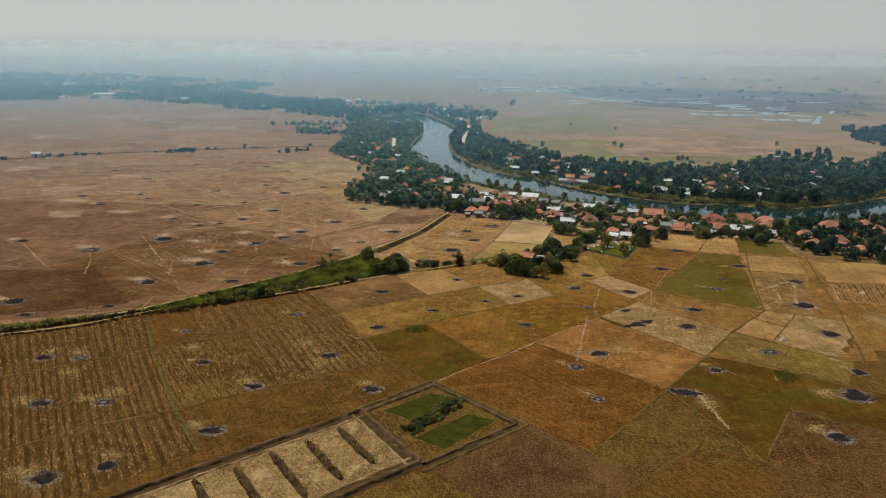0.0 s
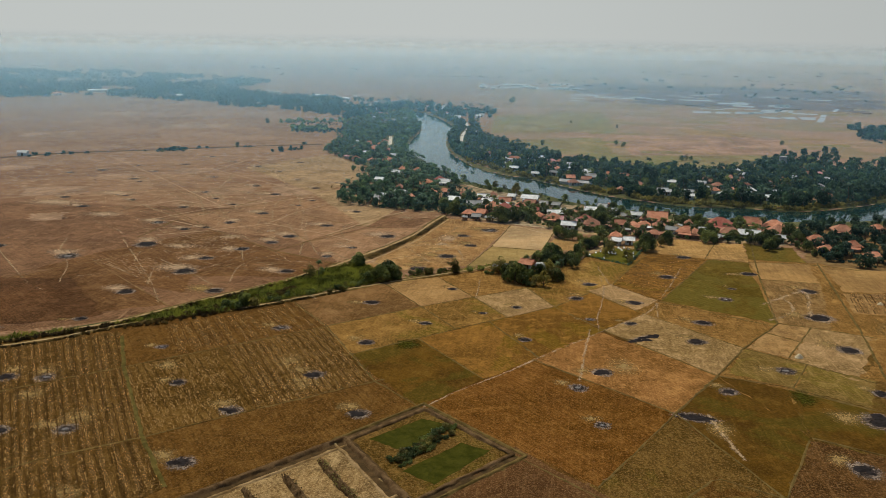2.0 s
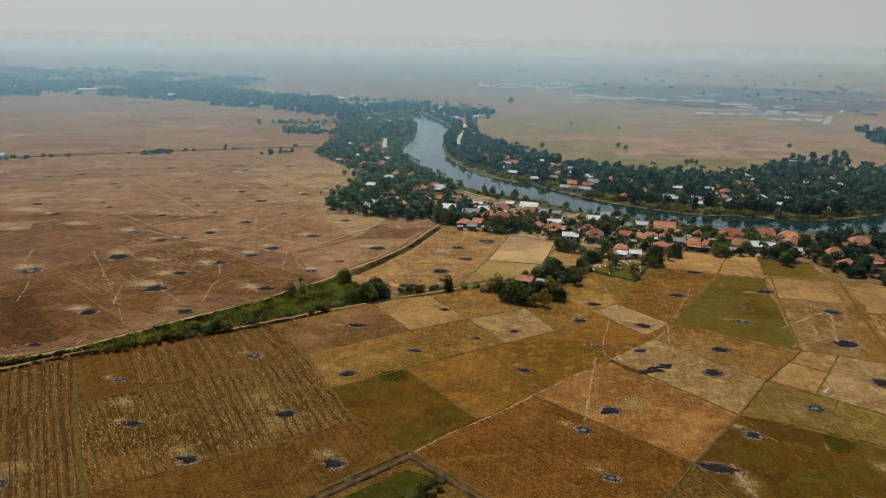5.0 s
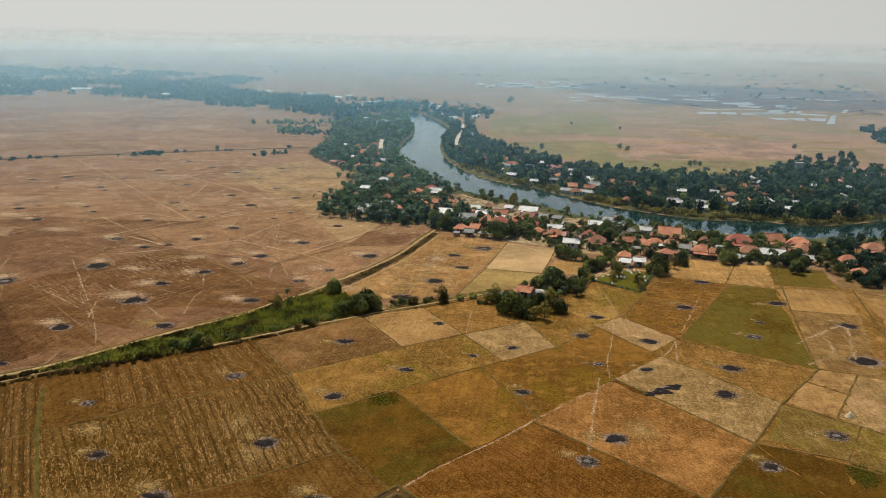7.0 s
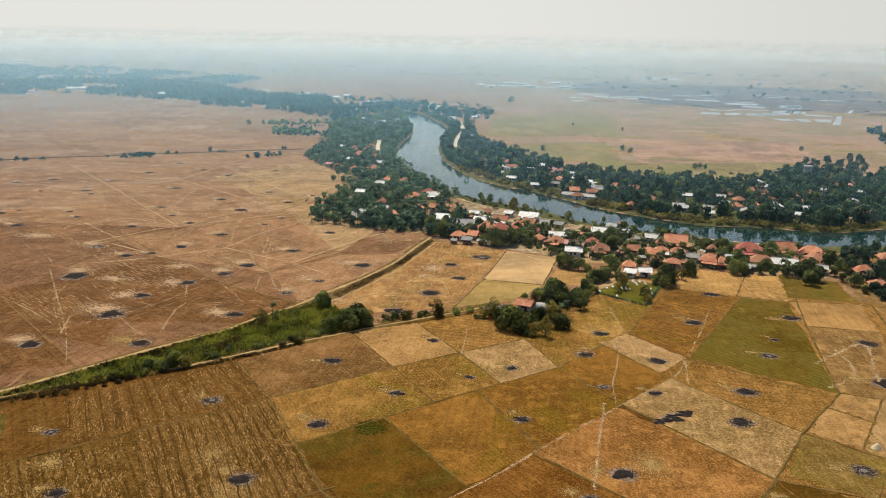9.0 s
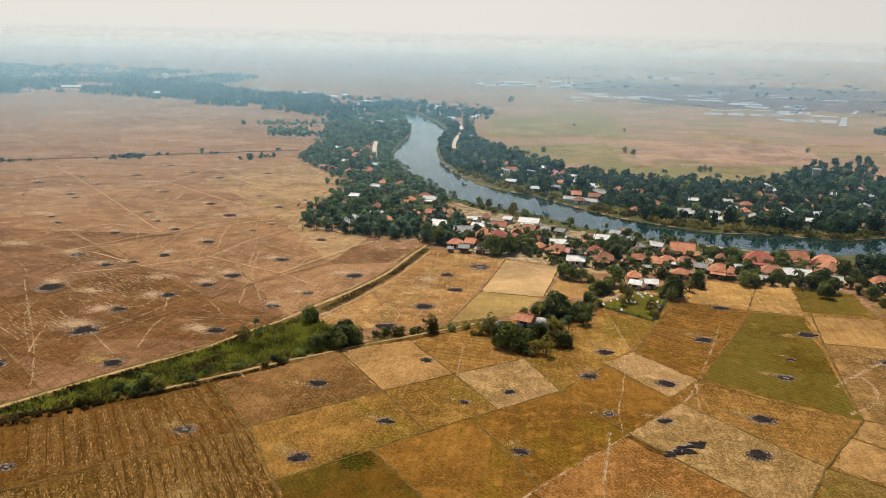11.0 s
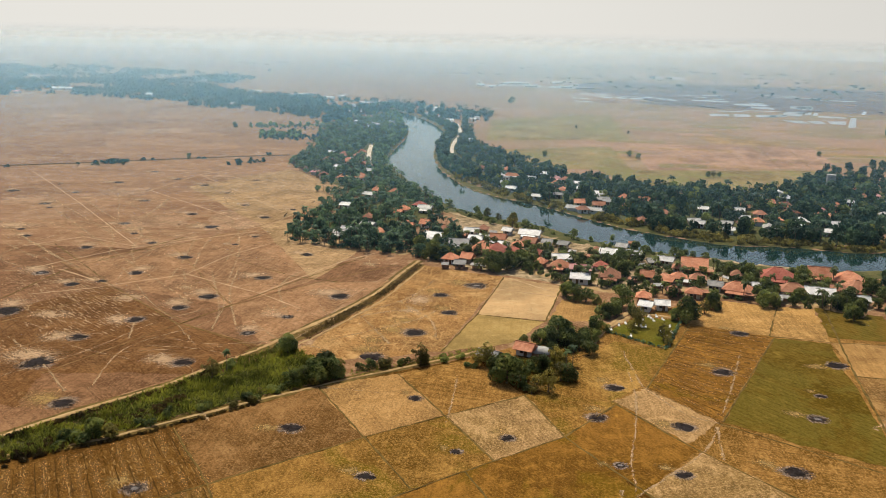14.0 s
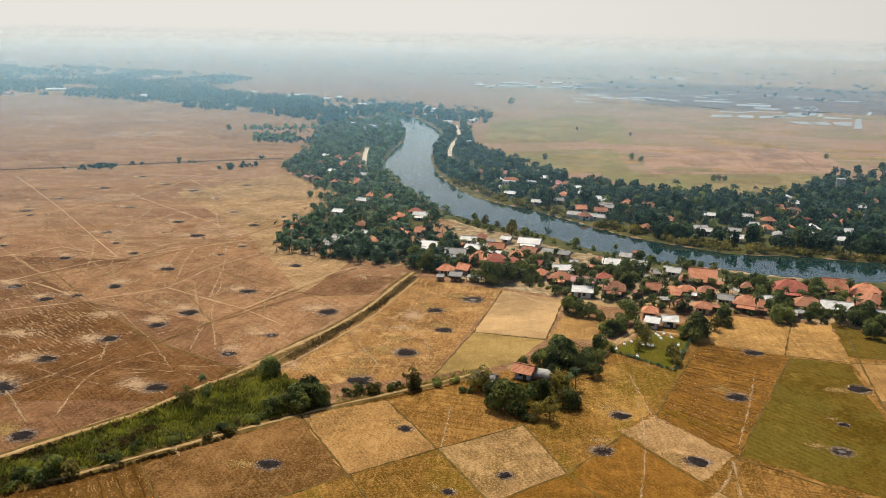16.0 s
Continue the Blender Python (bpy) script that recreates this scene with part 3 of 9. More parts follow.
def burnt_strip(start, end):
    """A long jagged streak of burnt straw."""
    a, b = np.array(start), np.array(end)
    side = np.array([(b - a)[1], -(b - a)[0]]) / np.linalg.norm(b - a)
    root = tagged(new("burnt_strip"), "jagged black streak of burnt straw on stubble", "burnt patch", "burnt straw patches")
    rng = np.random.default_rng(19)
    bits = []
    for t, off, rx, ry in ((0.03, -0.2, 1.0, 0.7), (0.15, 0.1, 1.7, 1.0), (0.3, -0.1, 1.6, 1.2), (0.45, 0.5, 1.9, 1.3), (0.6, 0.2, 1.5, 0.9), (0.74, 0.7, 1.6, 1.2), (0.86, 0.1, 1.2, 0.8), (0.97, 0.9, 1.3, 1.1)):
        v, f, _ = disc_vf(rx * 1.15, ry * 0.85, 0.1, 0.26 + 0.01 * len(bits), rng, 22, 3, 0.5)
        c = a + (b - a) * t + side * off
        bits.append(([(p[0] + c[0], p[1] + c[1], p[2]) for p in v], f))
    piece("ash_mound", *merged(bits), ASH, root, smooth=True)
    m = (a + b) / 2
    v, f, uv = disc_vf(7.2, 3.0, 0.106, 0.108, rng, 20, 4, 0.2)
    q = math.atan2((b - a)[1], (b - a)[0])
    v = [(m[0] + p[0] * math.cos(q) - p[1] * math.sin(q), m[1] + p[0] * math.sin(q) + p[1] * math.cos(q), p[2]) for p in v]
    piece("ash_rim", v, f, ASH_RIM, root, "pale ash rim", uv)


def patch(name, label, mat, x, y, w, l, turn=0.0):
    rng = np.random.default_rng(next(SEEDS))
    v, f, uv = disc_vf(w / 2, l / 2, 0.09, 0.094, rng, 20, 4, 0.08)
    ob = piece(name, v, f, mat, uvs=uv)
    ob.matrix_world = pose(x, y, 0, 0, 0, turn)
    return tagged(ob, label, "bare patch", "", "structure")


def track(points, width=2.0):
    """A faint trodden track over stubble."""
    line = evenly(smoothed(points), 2.0)
    w = width / 2
    v, f = ribbon_vf(line, [(-w, 0.1), (-w * 0.4, 0.104), (w * 0.4, 0.104), (w, 0.1)], next(SEEDS), 0.15)
    u = np.tile([0.02, 0.32, 0.68, 0.98], len(line))
    uv = np.stack([u, np.full(len(u), 0.5)], 1)
    return tagged(piece("footpath", v, f, TRACK, uvs=uv), "faint pale trodden footpath over dry stubble", "footpath", "footpaths", "structure")


def trodden_star(x, y, size):
    """Where a straw heap stood: pale streaks that run out from a trampled middle."""
    rng = np.random.default_rng(next(SEEDS))
    bits, uvs = [], []
    for k in range(9):
        a = 2 * math.pi * (k + rng.uniform(-0.3, 0.3)) / 9
        r = size * rng.uniform(0.6, 1.25)
        bend = rng.normal() * 0.25
        line = evenly(smoothed([(x + r * q * math.sin(a + bend * q), y + r * q * math.cos(a + bend * q)) for q in (0.05, 0.5, 1.0)]), 1.2)
        w = rng.uniform(0.35, 0.8)
        v, f = ribbon_vf(line, [(-w, 0.1), (-w * 0.4, 0.106), (w * 0.4, 0.106), (w, 0.1)], next(SEEDS), 0.15)
        u = np.tile([0.02, 0.32, 0.68, 0.98], len(line))
        bits.append((v, f))
        uvs.append(np.stack([u, np.full(len(u), 0.5)], 1))
    v, f = merged(bits)
    tagged(piece("trodden_streaks", v, f, TRACK, uvs=np.vstack(uvs)), "pale streaks of trodden straw round a bare spot", "bare patch", "", "structure")
    patch("straw_patch", "pale patch of trodden straw on stubble", STRAW, x, y, size * 1.3, size * 1.1, float(rng.uniform(0, 180)))


def litter_rows(a, b, c, d, count, share=0.45, mat=STRAW_SCRAP, size=1.0):
    """Scraps of pale straw left in rows by the harvest, from one edge (a to b) to the other (d to c)."""
    rng = np.random.default_rng(next(SEEDS))
    a, b, c, d = (np.array(q, dtype=float) for q in (a, b, c, d))
    bits = []
    for i in range(count):
        s = (i + 0.5 + rng.normal() * 0.1) / count
        p, q = a + (b - a) * s, d + (c - d) * s
        run, t = float(np.linalg.norm(q - p)), rng.uniform(0.5, 4.0)
        while t < run - 2:
            e = min(run, t + rng.uniform(0.6, 3.6) * size)
            if rng.random() < share:
                line = evenly(np.array([p + (q - p) * t / run, p + (q - p) * e / run]), 0.7)
                line = line + rng.normal(size=line.shape) * 0.12
                w = rng.uniform(0.08, 0.22) * size
                if len(line) > 1:
                    bits.append(ribbon_vf(line, [(-w, 0.098), (0, 0.112), (w, 0.098)], next(SEEDS), 0.06))
            t = e + rng.uniform(0.2, 2.0) * size
    v, f = merged(bits)
    tagged(piece("straw_scraps", v, f, mat), "rows of pale straw scraps left on stubble", "straw", "", "stuff")


# ---- plants ----
def leaf_cloud(rng, lobes, count, size):
    """Leaf clumps on the skins of several lobes (x, y, z, rx, ry, rz)."""
    lobes = np.asarray(lobes, dtype=float)
    pick = rng.choice(len(lobes), count, p=lobes[:, 3] ** 2 / (lobes[:, 3] ** 2).sum())
    d = rng.normal(size=(count, 3))
    d[:, 2] += 0.35
    d /= np.linalg.norm(d, axis=1)[:, None]
    r = 0.72 + 0.33 * rng.random(count)
    c = lobes[pick, :3] + d * lobes[pick, 3:] * r[:, None]
    nrm = d + rng.normal(size=(count, 3)) * 0.55
    nrm /= np.linalg.norm(nrm, axis=1)[:, None]
    ref = rng.normal(size=(count, 3))
    u = np.cross(nrm, ref)
    u /= np.linalg.norm(u, axis=1)[:, None] + 1e-9
    w = np.cross(nrm, u)
    s = size * (0.6 + 0.8 * rng.random(count))[:, None]
    droop = np.array([0, 0, -0.25])
    quad = [c - u * s * 0.9 + droop * s, c - w * s * 0.55, c + u * s * 0.9 + droop * s, c + w * s * 0.55]
    v = np.stack(quad, 1).reshape(-1, 3)
    return v, np.arange(count * 4).reshape(-1, 4)


def limb_vf(points, radii, sides=6):
    v, f = [], []
    for (x, y, z), r in zip(points, radii):
        for i in range(sides):
            a = 2 * math.pi * i / sides
            v.append((x + r * math.cos(a), y + r * math.sin(a), z))
    for k in range(len(points) - 1):
        for i in range(sides):
            a, b = k * sides + i, k * sides + (i + 1) % sides
            f.append((a, b, b + sides, a + sides))
    return v, f


def broadleaf_vf(seed, h=9.0, r=4.0, leaves=1500, size=0.38, sides=6):
    rng = np.random.default_rng(seed)
    lobes = []
    for i in range(rng.integers(8, 12)):
        a = rng.random() * 2 * math.pi
        q = r * (0.25 + 0.55 * rng.random())
        s = r * (0.26 + 0.25 * rng.random())
        lobes.append((q * math.cos(a), q * math.sin(a), h * (0.13 + 0.6 * rng.random() ** 0.9), s, s, s * 0.9))
    lobes.append((0, 0, h * 0.48, r * 0.66, r * 0.66, h * 0.44))
    bits = [limb_vf([(0, 0, -0.1), (0.1, 0.05, h * 0.25), (0.2, -0.1, h * 0.6)], [0.32, 0.22, 0.1], sides)]
    for x, y, z, *_ in lobes[:4]:
        bits.append(limb_vf([(0.1, 0, h * 0.28), (x * 0.5, y * 0.5, (h * 0.28 + z) / 2 + 0.3), (x, y, z)], [0.16, 0.11, 0.05], 5))
    return merged(bits), leaf_cloud(rng, lobes, leaves, size)


def palm_vf(seed, h=11.0, fronds=15, seg=5):
    rng = np.random.default_rng(seed)
    lean = rng.normal(size=2) * 0.9
    pts = [(lean[0] * t * t, lean[1] * t * t, h * t - 0.1) for t in (0, 0.25, 0.5, 0.75, 1.0)]
    trunk = limb_vf(pts, [0.26, 0.19, 0.16, 0.14, 0.13], 6)
    top = np.array(pts[-1])
    v, f = [], []
    for k in range(fronds):
        a = 2 * math.pi * k / fronds + rng.normal() * 0.2
        up, ln = rng.uniform(-0.3, 1.5), rng.uniform(2.3, 3.2)
        out, side = np.array([math.cos(a), math.sin(a), 0]), np.array([-math.sin(a), math.cos(a), 0])
        spine = [top + out * ln * t * (1 - 0.15 * t) + np.array([0, 0, up * ln * 0.6 * t - 1.9 * t * t]) for t in np.linspace(0, 1, seg + 1)]
        for i in range(seg):
            p, q = spine[i], spine[i + 1]
            w = 0.5 * math.sin(math.pi * (0.12 + 0.85 * (i + 0.5) / seg)) + 0.1
            for sgn in (-1, 1):
                b = len(v)
                dz = np.array([0, 0, -0.45 * w])
                v += [p, q, q + side * sgn * w * 0.9 + dz, p + side * sgn * w + dz]
                f.append((b, b + 1, b + 2, b + 3))
    return trunk, (np.array(v), f)


def bush_vf(seed, r=1.6, h=1.8, leaves=260, size=0.3):
    rng = np.random.default_rng(seed)
    lobes = [(rng.normal() * r * 0.4, rng.normal() * r * 0.4, h * rng.uniform(0.25, 0.6), r * 0.55, r * 0.55, h * 0.42) for _ in range(4)]
    stems = merged([limb_vf([(0, 0, -0.05), (x * 0.5, y * 0.5, z * 0.6), (x, y, z)], [0.07, 0.05, 0.02], 4) for x, y, z, *_ in lobes])
    return stems, leaf_cloud(rng, lobes, leaves, size)


def plant(name, label, category, group, stem, crown, leaf, stem_name="trunk"):
    root = tagged(new(name), label, category, group)
    piece(stem_name, *stem, BARK, root, smooth=True)
    piece("crown", *crown, leaf, root)
    root.location = (0, 0, -400)
    return root


PLANTS = {
    "leafy": [plant("tree", "leafy green tree with a rounded broken crown", "tree", "village trees", *broadleaf_vf(10 + i, 8.5, 3.6), m)
              for i, m in enumerate((LEAF_MID, LEAF_NEAR, LEAF_MID, LEAF_NEAR))],
    "dark": [plant("tree", "dense dark green mango tree with broad crown", "tree", "village trees", *broadleaf_vf(30 + i, 8.0, 4.3, 1900, 0.40), LEAF_NEAR) for i in range(2)],
    "olive": [plant("tree", "thin olive green tree with sparse crown", "tree", "village trees", *broadleaf_vf(40 + i, 8.0, 3.0, 700, 0.34), LEAF_DRY) for i in range(2)],
    "palm": [plant("palm_tree", "tall coconut palm with arching green fronds", "palm tree", "coconut palms", *palm_vf(50 + i, 9.0 + i), LEAF_PALM) for i in range(3)],
    "bush": [plant("bush", "low green bush beside the ditch", "bush", "bushes", *bush_vf(60 + i), m, "stems") for i, m in enumerate((LEAF_MID, LEAF_NEAR, LEAF_DRY))],
}
HEIGHTS = {"leafy": 8.5, "dark": 8.0, "olive": 8.0, "palm": 11.5, "bush": 2.3}
USED = {k: 0 for k in PLANTS}


def grow(kind, x, y, height=None):
    """One plant of a kind, standing at (x, y)."""
    rng = np.random.default_rng(next(SEEDS))
    s = (height or HEIGHTS[kind] * rng.uniform(0.8, 1.2)) / HEIGHTS[kind]
    m = pose(x, y, 0, 0, 0, rng.uniform(0, 360)) @ Matrix.Diagonal((s * rng.uniform(0.9, 1.15), s * rng.uniform(0.9, 1.15), s, 1))
    models = PLANTS[kind]
    i = USED[kind]
    USED[kind] += 1
    if i < len(models):
        models[i].matrix_basis = m
        return models[i]
    return copy_thing(models[i % len(models)], m)


def inside(poly, p):
    poly, p = np.asarray(poly, dtype=float), np.asarray(p, dtype=float)
    hit = np.zeros(len(p), dtype=bool)
    for (x0, y0), (x1, y1) in zip(poly, np.roll(poly, -1, 0)):
        cross = (y0 > p[:, 1]) != (y1 > p[:, 1])
        with np.errstate(divide="ignore", invalid="ignore"):
            hit ^= cross & (p[:, 0] < (x1 - x0) * (p[:, 1] - y0) / (y1 - y0) + x0)
    return hit


CLEAR = []          # (x, y, radius): kept free of trees


def scatter(poly, spacing, seed, keep=1.0, bank=5.0, gaps=0.0):
    """Places strewn over a polygon, jittered, clear of the houses and of the river."""
    rng = np.random.default_rng(seed)
    poly = np.asarray(poly, dtype=float)
    lo, hi = poly.min(0), poly.max(0)
    gx, gy = np.meshgrid(np.arange(lo[0], hi[0], spacing), np.arange(lo[1], hi[1], spacing))
    p = np.stack([gx.ravel(), gy.ravel()], 1)
    p = p + rng.uniform(-0.48, 0.48, p.shape) * spacing
    p = p[inside(poly, p) & (rng.random(len(p)) < keep)]
    if gaps:
        p = np.array([q for q in p if noise.noise((q[0] * 0.011, q[1] * 0.011, seed)) + 0.5 * noise.noise((q[0] * 0.04, q[1] * 0.04, seed)) > gaps - 0.5]).reshape(-1, 2)
    left, right = evenly(smoothed(LEFT_BANK), 4), evenly(smoothed(RIGHT_BANK), 4)
    stream = np.vstack([left, right[::-1]])
    if len(p):
        gap = np.hypot(p[:, None, 0] - stream[None, :, 0], p[:, None, 1] - stream[None, :, 1]).min(1)
        p = p[~inside(stream, p) & (gap > bank)]
    for x, y, r in CLEAR:
        if len(p):
            p = p[np.hypot(p[:, 0] - x, p[:, 1] - y) > r]
    return p


def wood(label, places, seed, mix, scale=1.0, low=False, leaf=None, flat=1.0, leaves=250):
    """A stand of trees that nobody could count: trunks and crowns joined, palms among them."""
    rng = np.random.default_rng(seed)
    if low:
        kinds = {"leafy": [broadleaf_vf(70 + i, 8.0, 4.0, 60, 1.9, 4) for i in range(4)], "palm": [palm_vf(80, 11, 9, 3)], "bush": [bush_vf(85, 2.4, 2.6, 30, 1.1)],
                 "clump": [broadleaf_vf(90 + i, 8.0, 5.0, 26, 2.6, 3) for i in range(3)]}
    else:
        kinds = {"leafy": [broadleaf_vf(70 + i, 7.5, 3.4, leaves, 0.72 * (250 / leaves) ** 0.5, 4) for i in range(5)], "palm": [palm_vf(80 + i, 6.6 + 0.9 * i, 14, 4) for i in range(3)],
                 "bush": [bush_vf(85 + i, 2.0, 2.2, 70, 0.65) for i in range(2)]}
    names, chance = list(mix), np.array(list(mix.values()), dtype=float)
    tv, tf, cv, cf = [], [], [], []
    tb = cb = 0
    for x, y in places:
        pool = kinds[names[rng.choice(len(names), p=chance / chance.sum())]]
        (sv, sf), (lv, lf) = pool[rng.integers(len(pool))]
        s, a = scale * rng.uniform(0.65, 1.3), rng.uniform(0, 2 * math.pi)
        rot = np.array([[math.cos(a), -math.sin(a), 0], [math.sin(a), math.cos(a), 0], [0, 0, flat * rng.uniform(0.85, 1.2)]]) * s
        for src, faces, vs, fs, base in ((sv, sf, tv, tf, tb), (lv, lf, cv, cf, cb)):
            vs.append(np.asarray(src) @ rot.T + (x, y, 0))
            fs.append(np.asarray(faces) + base)
        tb, cb = tb + len(sv), cb + len(lv)
    if not tv:
        return None
    root = tagged(new("woodland"), label, "woodland", "", "stuff")
    tagged(piece("trunks", np.vstack(tv), np.vstack(tf), BARK, root), kind="stuff")
    tagged(piece("foliage", np.vstack(cv), np.vstack(cf), leaf or (LEAF_FAR_HAZE if low else LEAF_DARK), root), kind="stuff")
    return root


# ---- houses ----
ROOFS = {"orange": (ROOF_ORANGE, "orange clay tile roof"), "red": (ROOF_RED, "dark red tile roof"), "brown": (ROOF_BROWN, "weathered brown tile roof"),
         "white": (ROOF_WHITE, "white metal sheet roof"), "grey": (ROOF_GREY, "grey fibre cement roof"), "pink": (ROOF_PINK, "pink painted sheet roof")}
WALLS = {"w": (WALL_WHITE, "white plastered"), "c": (WALL_CREAM, "cream plastered"), "b": (WALL_BRICK, "bare brick")}


def house(x, y, turn, w, l, roof="orange", wall="w", style="hip", h=2.2):
    """A village house: walls, roof with eaves and ridge, door, windows. w along its own x (the ridge), l along y; the door faces -y."""
    rng = np.random.default_rng(next(SEEDS))
    mat, what = ROOFS[roof]
    wmat, wsaid = WALLS[wall]
    root = tagged(new("house"), f"{wsaid} village house with a {what}", "house", "village houses")
    CLEAR.append((x, y, 0.5 * max(w, l) + (0.6 if y < 500 else 1.5)))
    if y > 500:
        CLEAR.append((x, y - 0.5 * l - 4.0, 0.35 * max(w, l) + 0.8))
        CLEAR.append((x, y - 0.5 * l - 9.0, 3.0))
        CLEAR.append((x, y - 0.5 * l - 13.0, 2.4))
    pitch = 0.40 if roof in ("white", "grey", "pink") else 0.62
    a, b, e = w / 2, l / 2, 0.95
    gable = style == "gable"
    up = (b + e) * pitch
    eave = h - e * pitch * 0.3
    wv, wf = box_vf(-a, -b, -0.2, a, b, h)
    if gable:
        k = len(wv)
        wv = wv + [(-a, 0, h + b * pitch), (a, 0, h + b * pitch)]
        wf = wf[:1] + wf[2:] + [(4, 7, k), (5, 6, k + 1), (4, 5, k + 1, k), (6, 7, k, k + 1)]
    piece("wall", wv, wf, wmat, root)
    X, Y, R = a + e, b + e, (a + e if gable else max(0.3, a + e - (b + e) * 0.85))
    t = 0.16
    rv = [(-X, -Y, eave), (X, -Y, eave), (X, Y, eave), (-X, Y, eave), (-R, 0, eave + up), (R, 0, eave + up)]
    rv += [(p[0], p[1], p[2] + t) for p in rv]
    rf = [(6, 7, 11, 10), (7, 8, 11), (8, 9, 10, 11), (9, 6, 10), (0, 4, 5, 1), (1, 5, 2), (2, 5, 4, 3), (3, 4, 0),
          (0, 1, 7, 6), (1, 2, 8, 7), (2, 3, 9, 8), (3, 0, 6, 9)]
    piece("roof", rv, rf, mat, root, what)
    v, f = box_vf(-R - 0.1, -0.16, eave + up + 0.06, R + 0.1, 0.16, eave + up + t + 0.14, 0.04)
    piece("ridge_cap", v, f, mat, root)
    d = rng.uniform(-0.2, 0.2) * w
    v, f = box_vf(d - 0.5, -b - 0.06, 0.0, d + 0.5, -b + 0.05, 2.05)
    piece("door", v, f, WOOD, root, "dark wooden door")
    for s in (-1, 1):
        cx = d + s * min(w * 0.28, 2.2)
        if abs(cx) + 0.6 < a:
            v, f = box_vf(cx - 0.55, -b - 0.05, 0.95, cx + 0.55, -b + 0.05, 2.1)
            win = piece("window", v, f, WOOD, root, "dark window frame")
            v, f = box_vf(cx - 0.45, -b - 0.07, 1.05, cx + 0.45, -b - 0.045, 2.0)
            piece("pane", v, f, GLASS, win)
    if w > 5.5 and rng.random() < 0.75:
        v = [(-a * 0.8, -b - 0.6, eave - 0.02), (a * 0.8, -b - 0.6, eave - 0.02), (a * 0.8, -b - 2.9, eave - 0.6), (-a * 0.8, -b - 2.9, eave - 0.6)]
        v += [(p[0], p[1], p[2] + 0.1) for p in v]
        piece("porch_roof", v, [(3, 2, 1, 0), (4, 5, 6, 7), (0, 1, 5, 4), (1, 2, 6, 5), (2, 3, 7, 6), (3, 0, 4, 7)], mat, root)
        for px in (-a * 0.65, a * 0.65):
            piece("porch_post", *box_vf(px - 0.08, -b - 2.8, -0.1, px + 0.08, -b - 2.64, eave - 0.55), WOOD, root)
    root.matrix_world = pose(x, y, 0, 0, 0, turn)
    return root


# ---- field materials ----
ROWED = field_material("rowed", (0.067, 0.033, 0.005), (0.086, 0.042, 0.008), (0.175, 0.095, 0.025), 149, 3.4, 0.85, 0.4, 0)
FINE_ROWS = field_material("fine_rows", (0.081, 0.040, 0.006), (0.104, 0.051, 0.010), (0.211, 0.115, 0.030), 145, 2.1, 0.7, 0.4, 0)
STUBBLE_BROWN = field_material("stubble_brown", (0.081, 0.035, 0.006), (0.104, 0.047, 0.009), (0.204, 0.103, 0.025), 147, 2.4, 0.35, 0.4, 0.2)
STUBBLE_RED = field_material("stubble_red", (0.182, 0.080, 0.016), (0.234, 0.105, 0.029), (0.446, 0.220, 0.070), 150, 0, 0, 0.35, 0.4)
RED_ROWS = field_material("red_rows", (0.110, 0.044, 0.005), (0.140, 0.056, 0.011), (0.273, 0.124, 0.028), 140, 2.2, 0.4, 0.35, 0.2)
REDSPOT = field_material("redspot", (0.205, 0.095, 0.028), (0.270, 0.133, 0.043), (0.516, 0.319, 0.133), 150, 0, 0, 0.4, 1.0)
STUBBLE_TAN = field_material("stubble_tan", (0.227, 0.124, 0.042), (0.291, 0.158, 0.053), (0.475, 0.280, 0.111), 150, 0, 0, 0.35, 0.2)
VILLAGE_TAN = field_material("village_tan", (0.291, 0.159, 0.049), (0.372, 0.202, 0.062), (0.608, 0.358, 0.131), 150, 0, 0, 0.35, 0.2)
TAN_SMOOTH = field_material("tan_smooth", (0.388, 0.243, 0.114), (0.497, 0.312, 0.146), (0.649, 0.526, 0.290), 150, 0, 0, 0.15, 0, depth=0.35)
TAN_GREEN = field_material("tan_green", (0.25, 0.165, 0.055), (0.33, 0.215, 0.073), (0.50, 0.36, 0.15), 150, 0, 0, 0.2, 0.2, (0.24, 0.19, 0.05), 0.3, depth=0.45)
TAN_ORANGE = field_material("tan_orange", (0.27, 0.145, 0.048), (0.345, 0.19, 0.064), (0.55, 0.34, 0.13), 7, 3.0, 0.15, 0.3, 0, depth=0.6)
STUBBLE_GREY = field_material("stubble_grey", (0.233, 0.137, 0.042), (0.286, 0.168, 0.072), (0.526, 0.332, 0.152), 150, 2.0, 0.15, 0.36, 0.3)
STUBBLE_RUSSET = field_material("stubble_russet", (0.126, 0.061, 0.016), (0.163, 0.080, 0.025), (0.302, 0.169, 0.066), 145, 0, 0, 0.35, 0.3)
STUBBLE_MIX = field_material("stubble_mix", (0.155, 0.076, 0.013), (0.199, 0.098, 0.025), (0.385, 0.209, 0.061), 100, 2.6, 0.4, 0.5, 0.4)
STUBBLE_OLIVE = field_material("stubble_olive", (0.148, 0.075, 0.013), (0.190, 0.096, 0.022), (0.374, 0.205, 0.054), 150, 0, 0, 0.4, 0.4, (0.128, 0.086, 0.010), 0.4)
FARM_STUBBLE = field_material("farm_stubble", (0.181, 0.097, 0.018), (0.232, 0.124, 0.031), (0.456, 0.265, 0.076), 150, 0, 0, 0.4, 0.4, (0.128, 0.086, 0.010), 0.4)
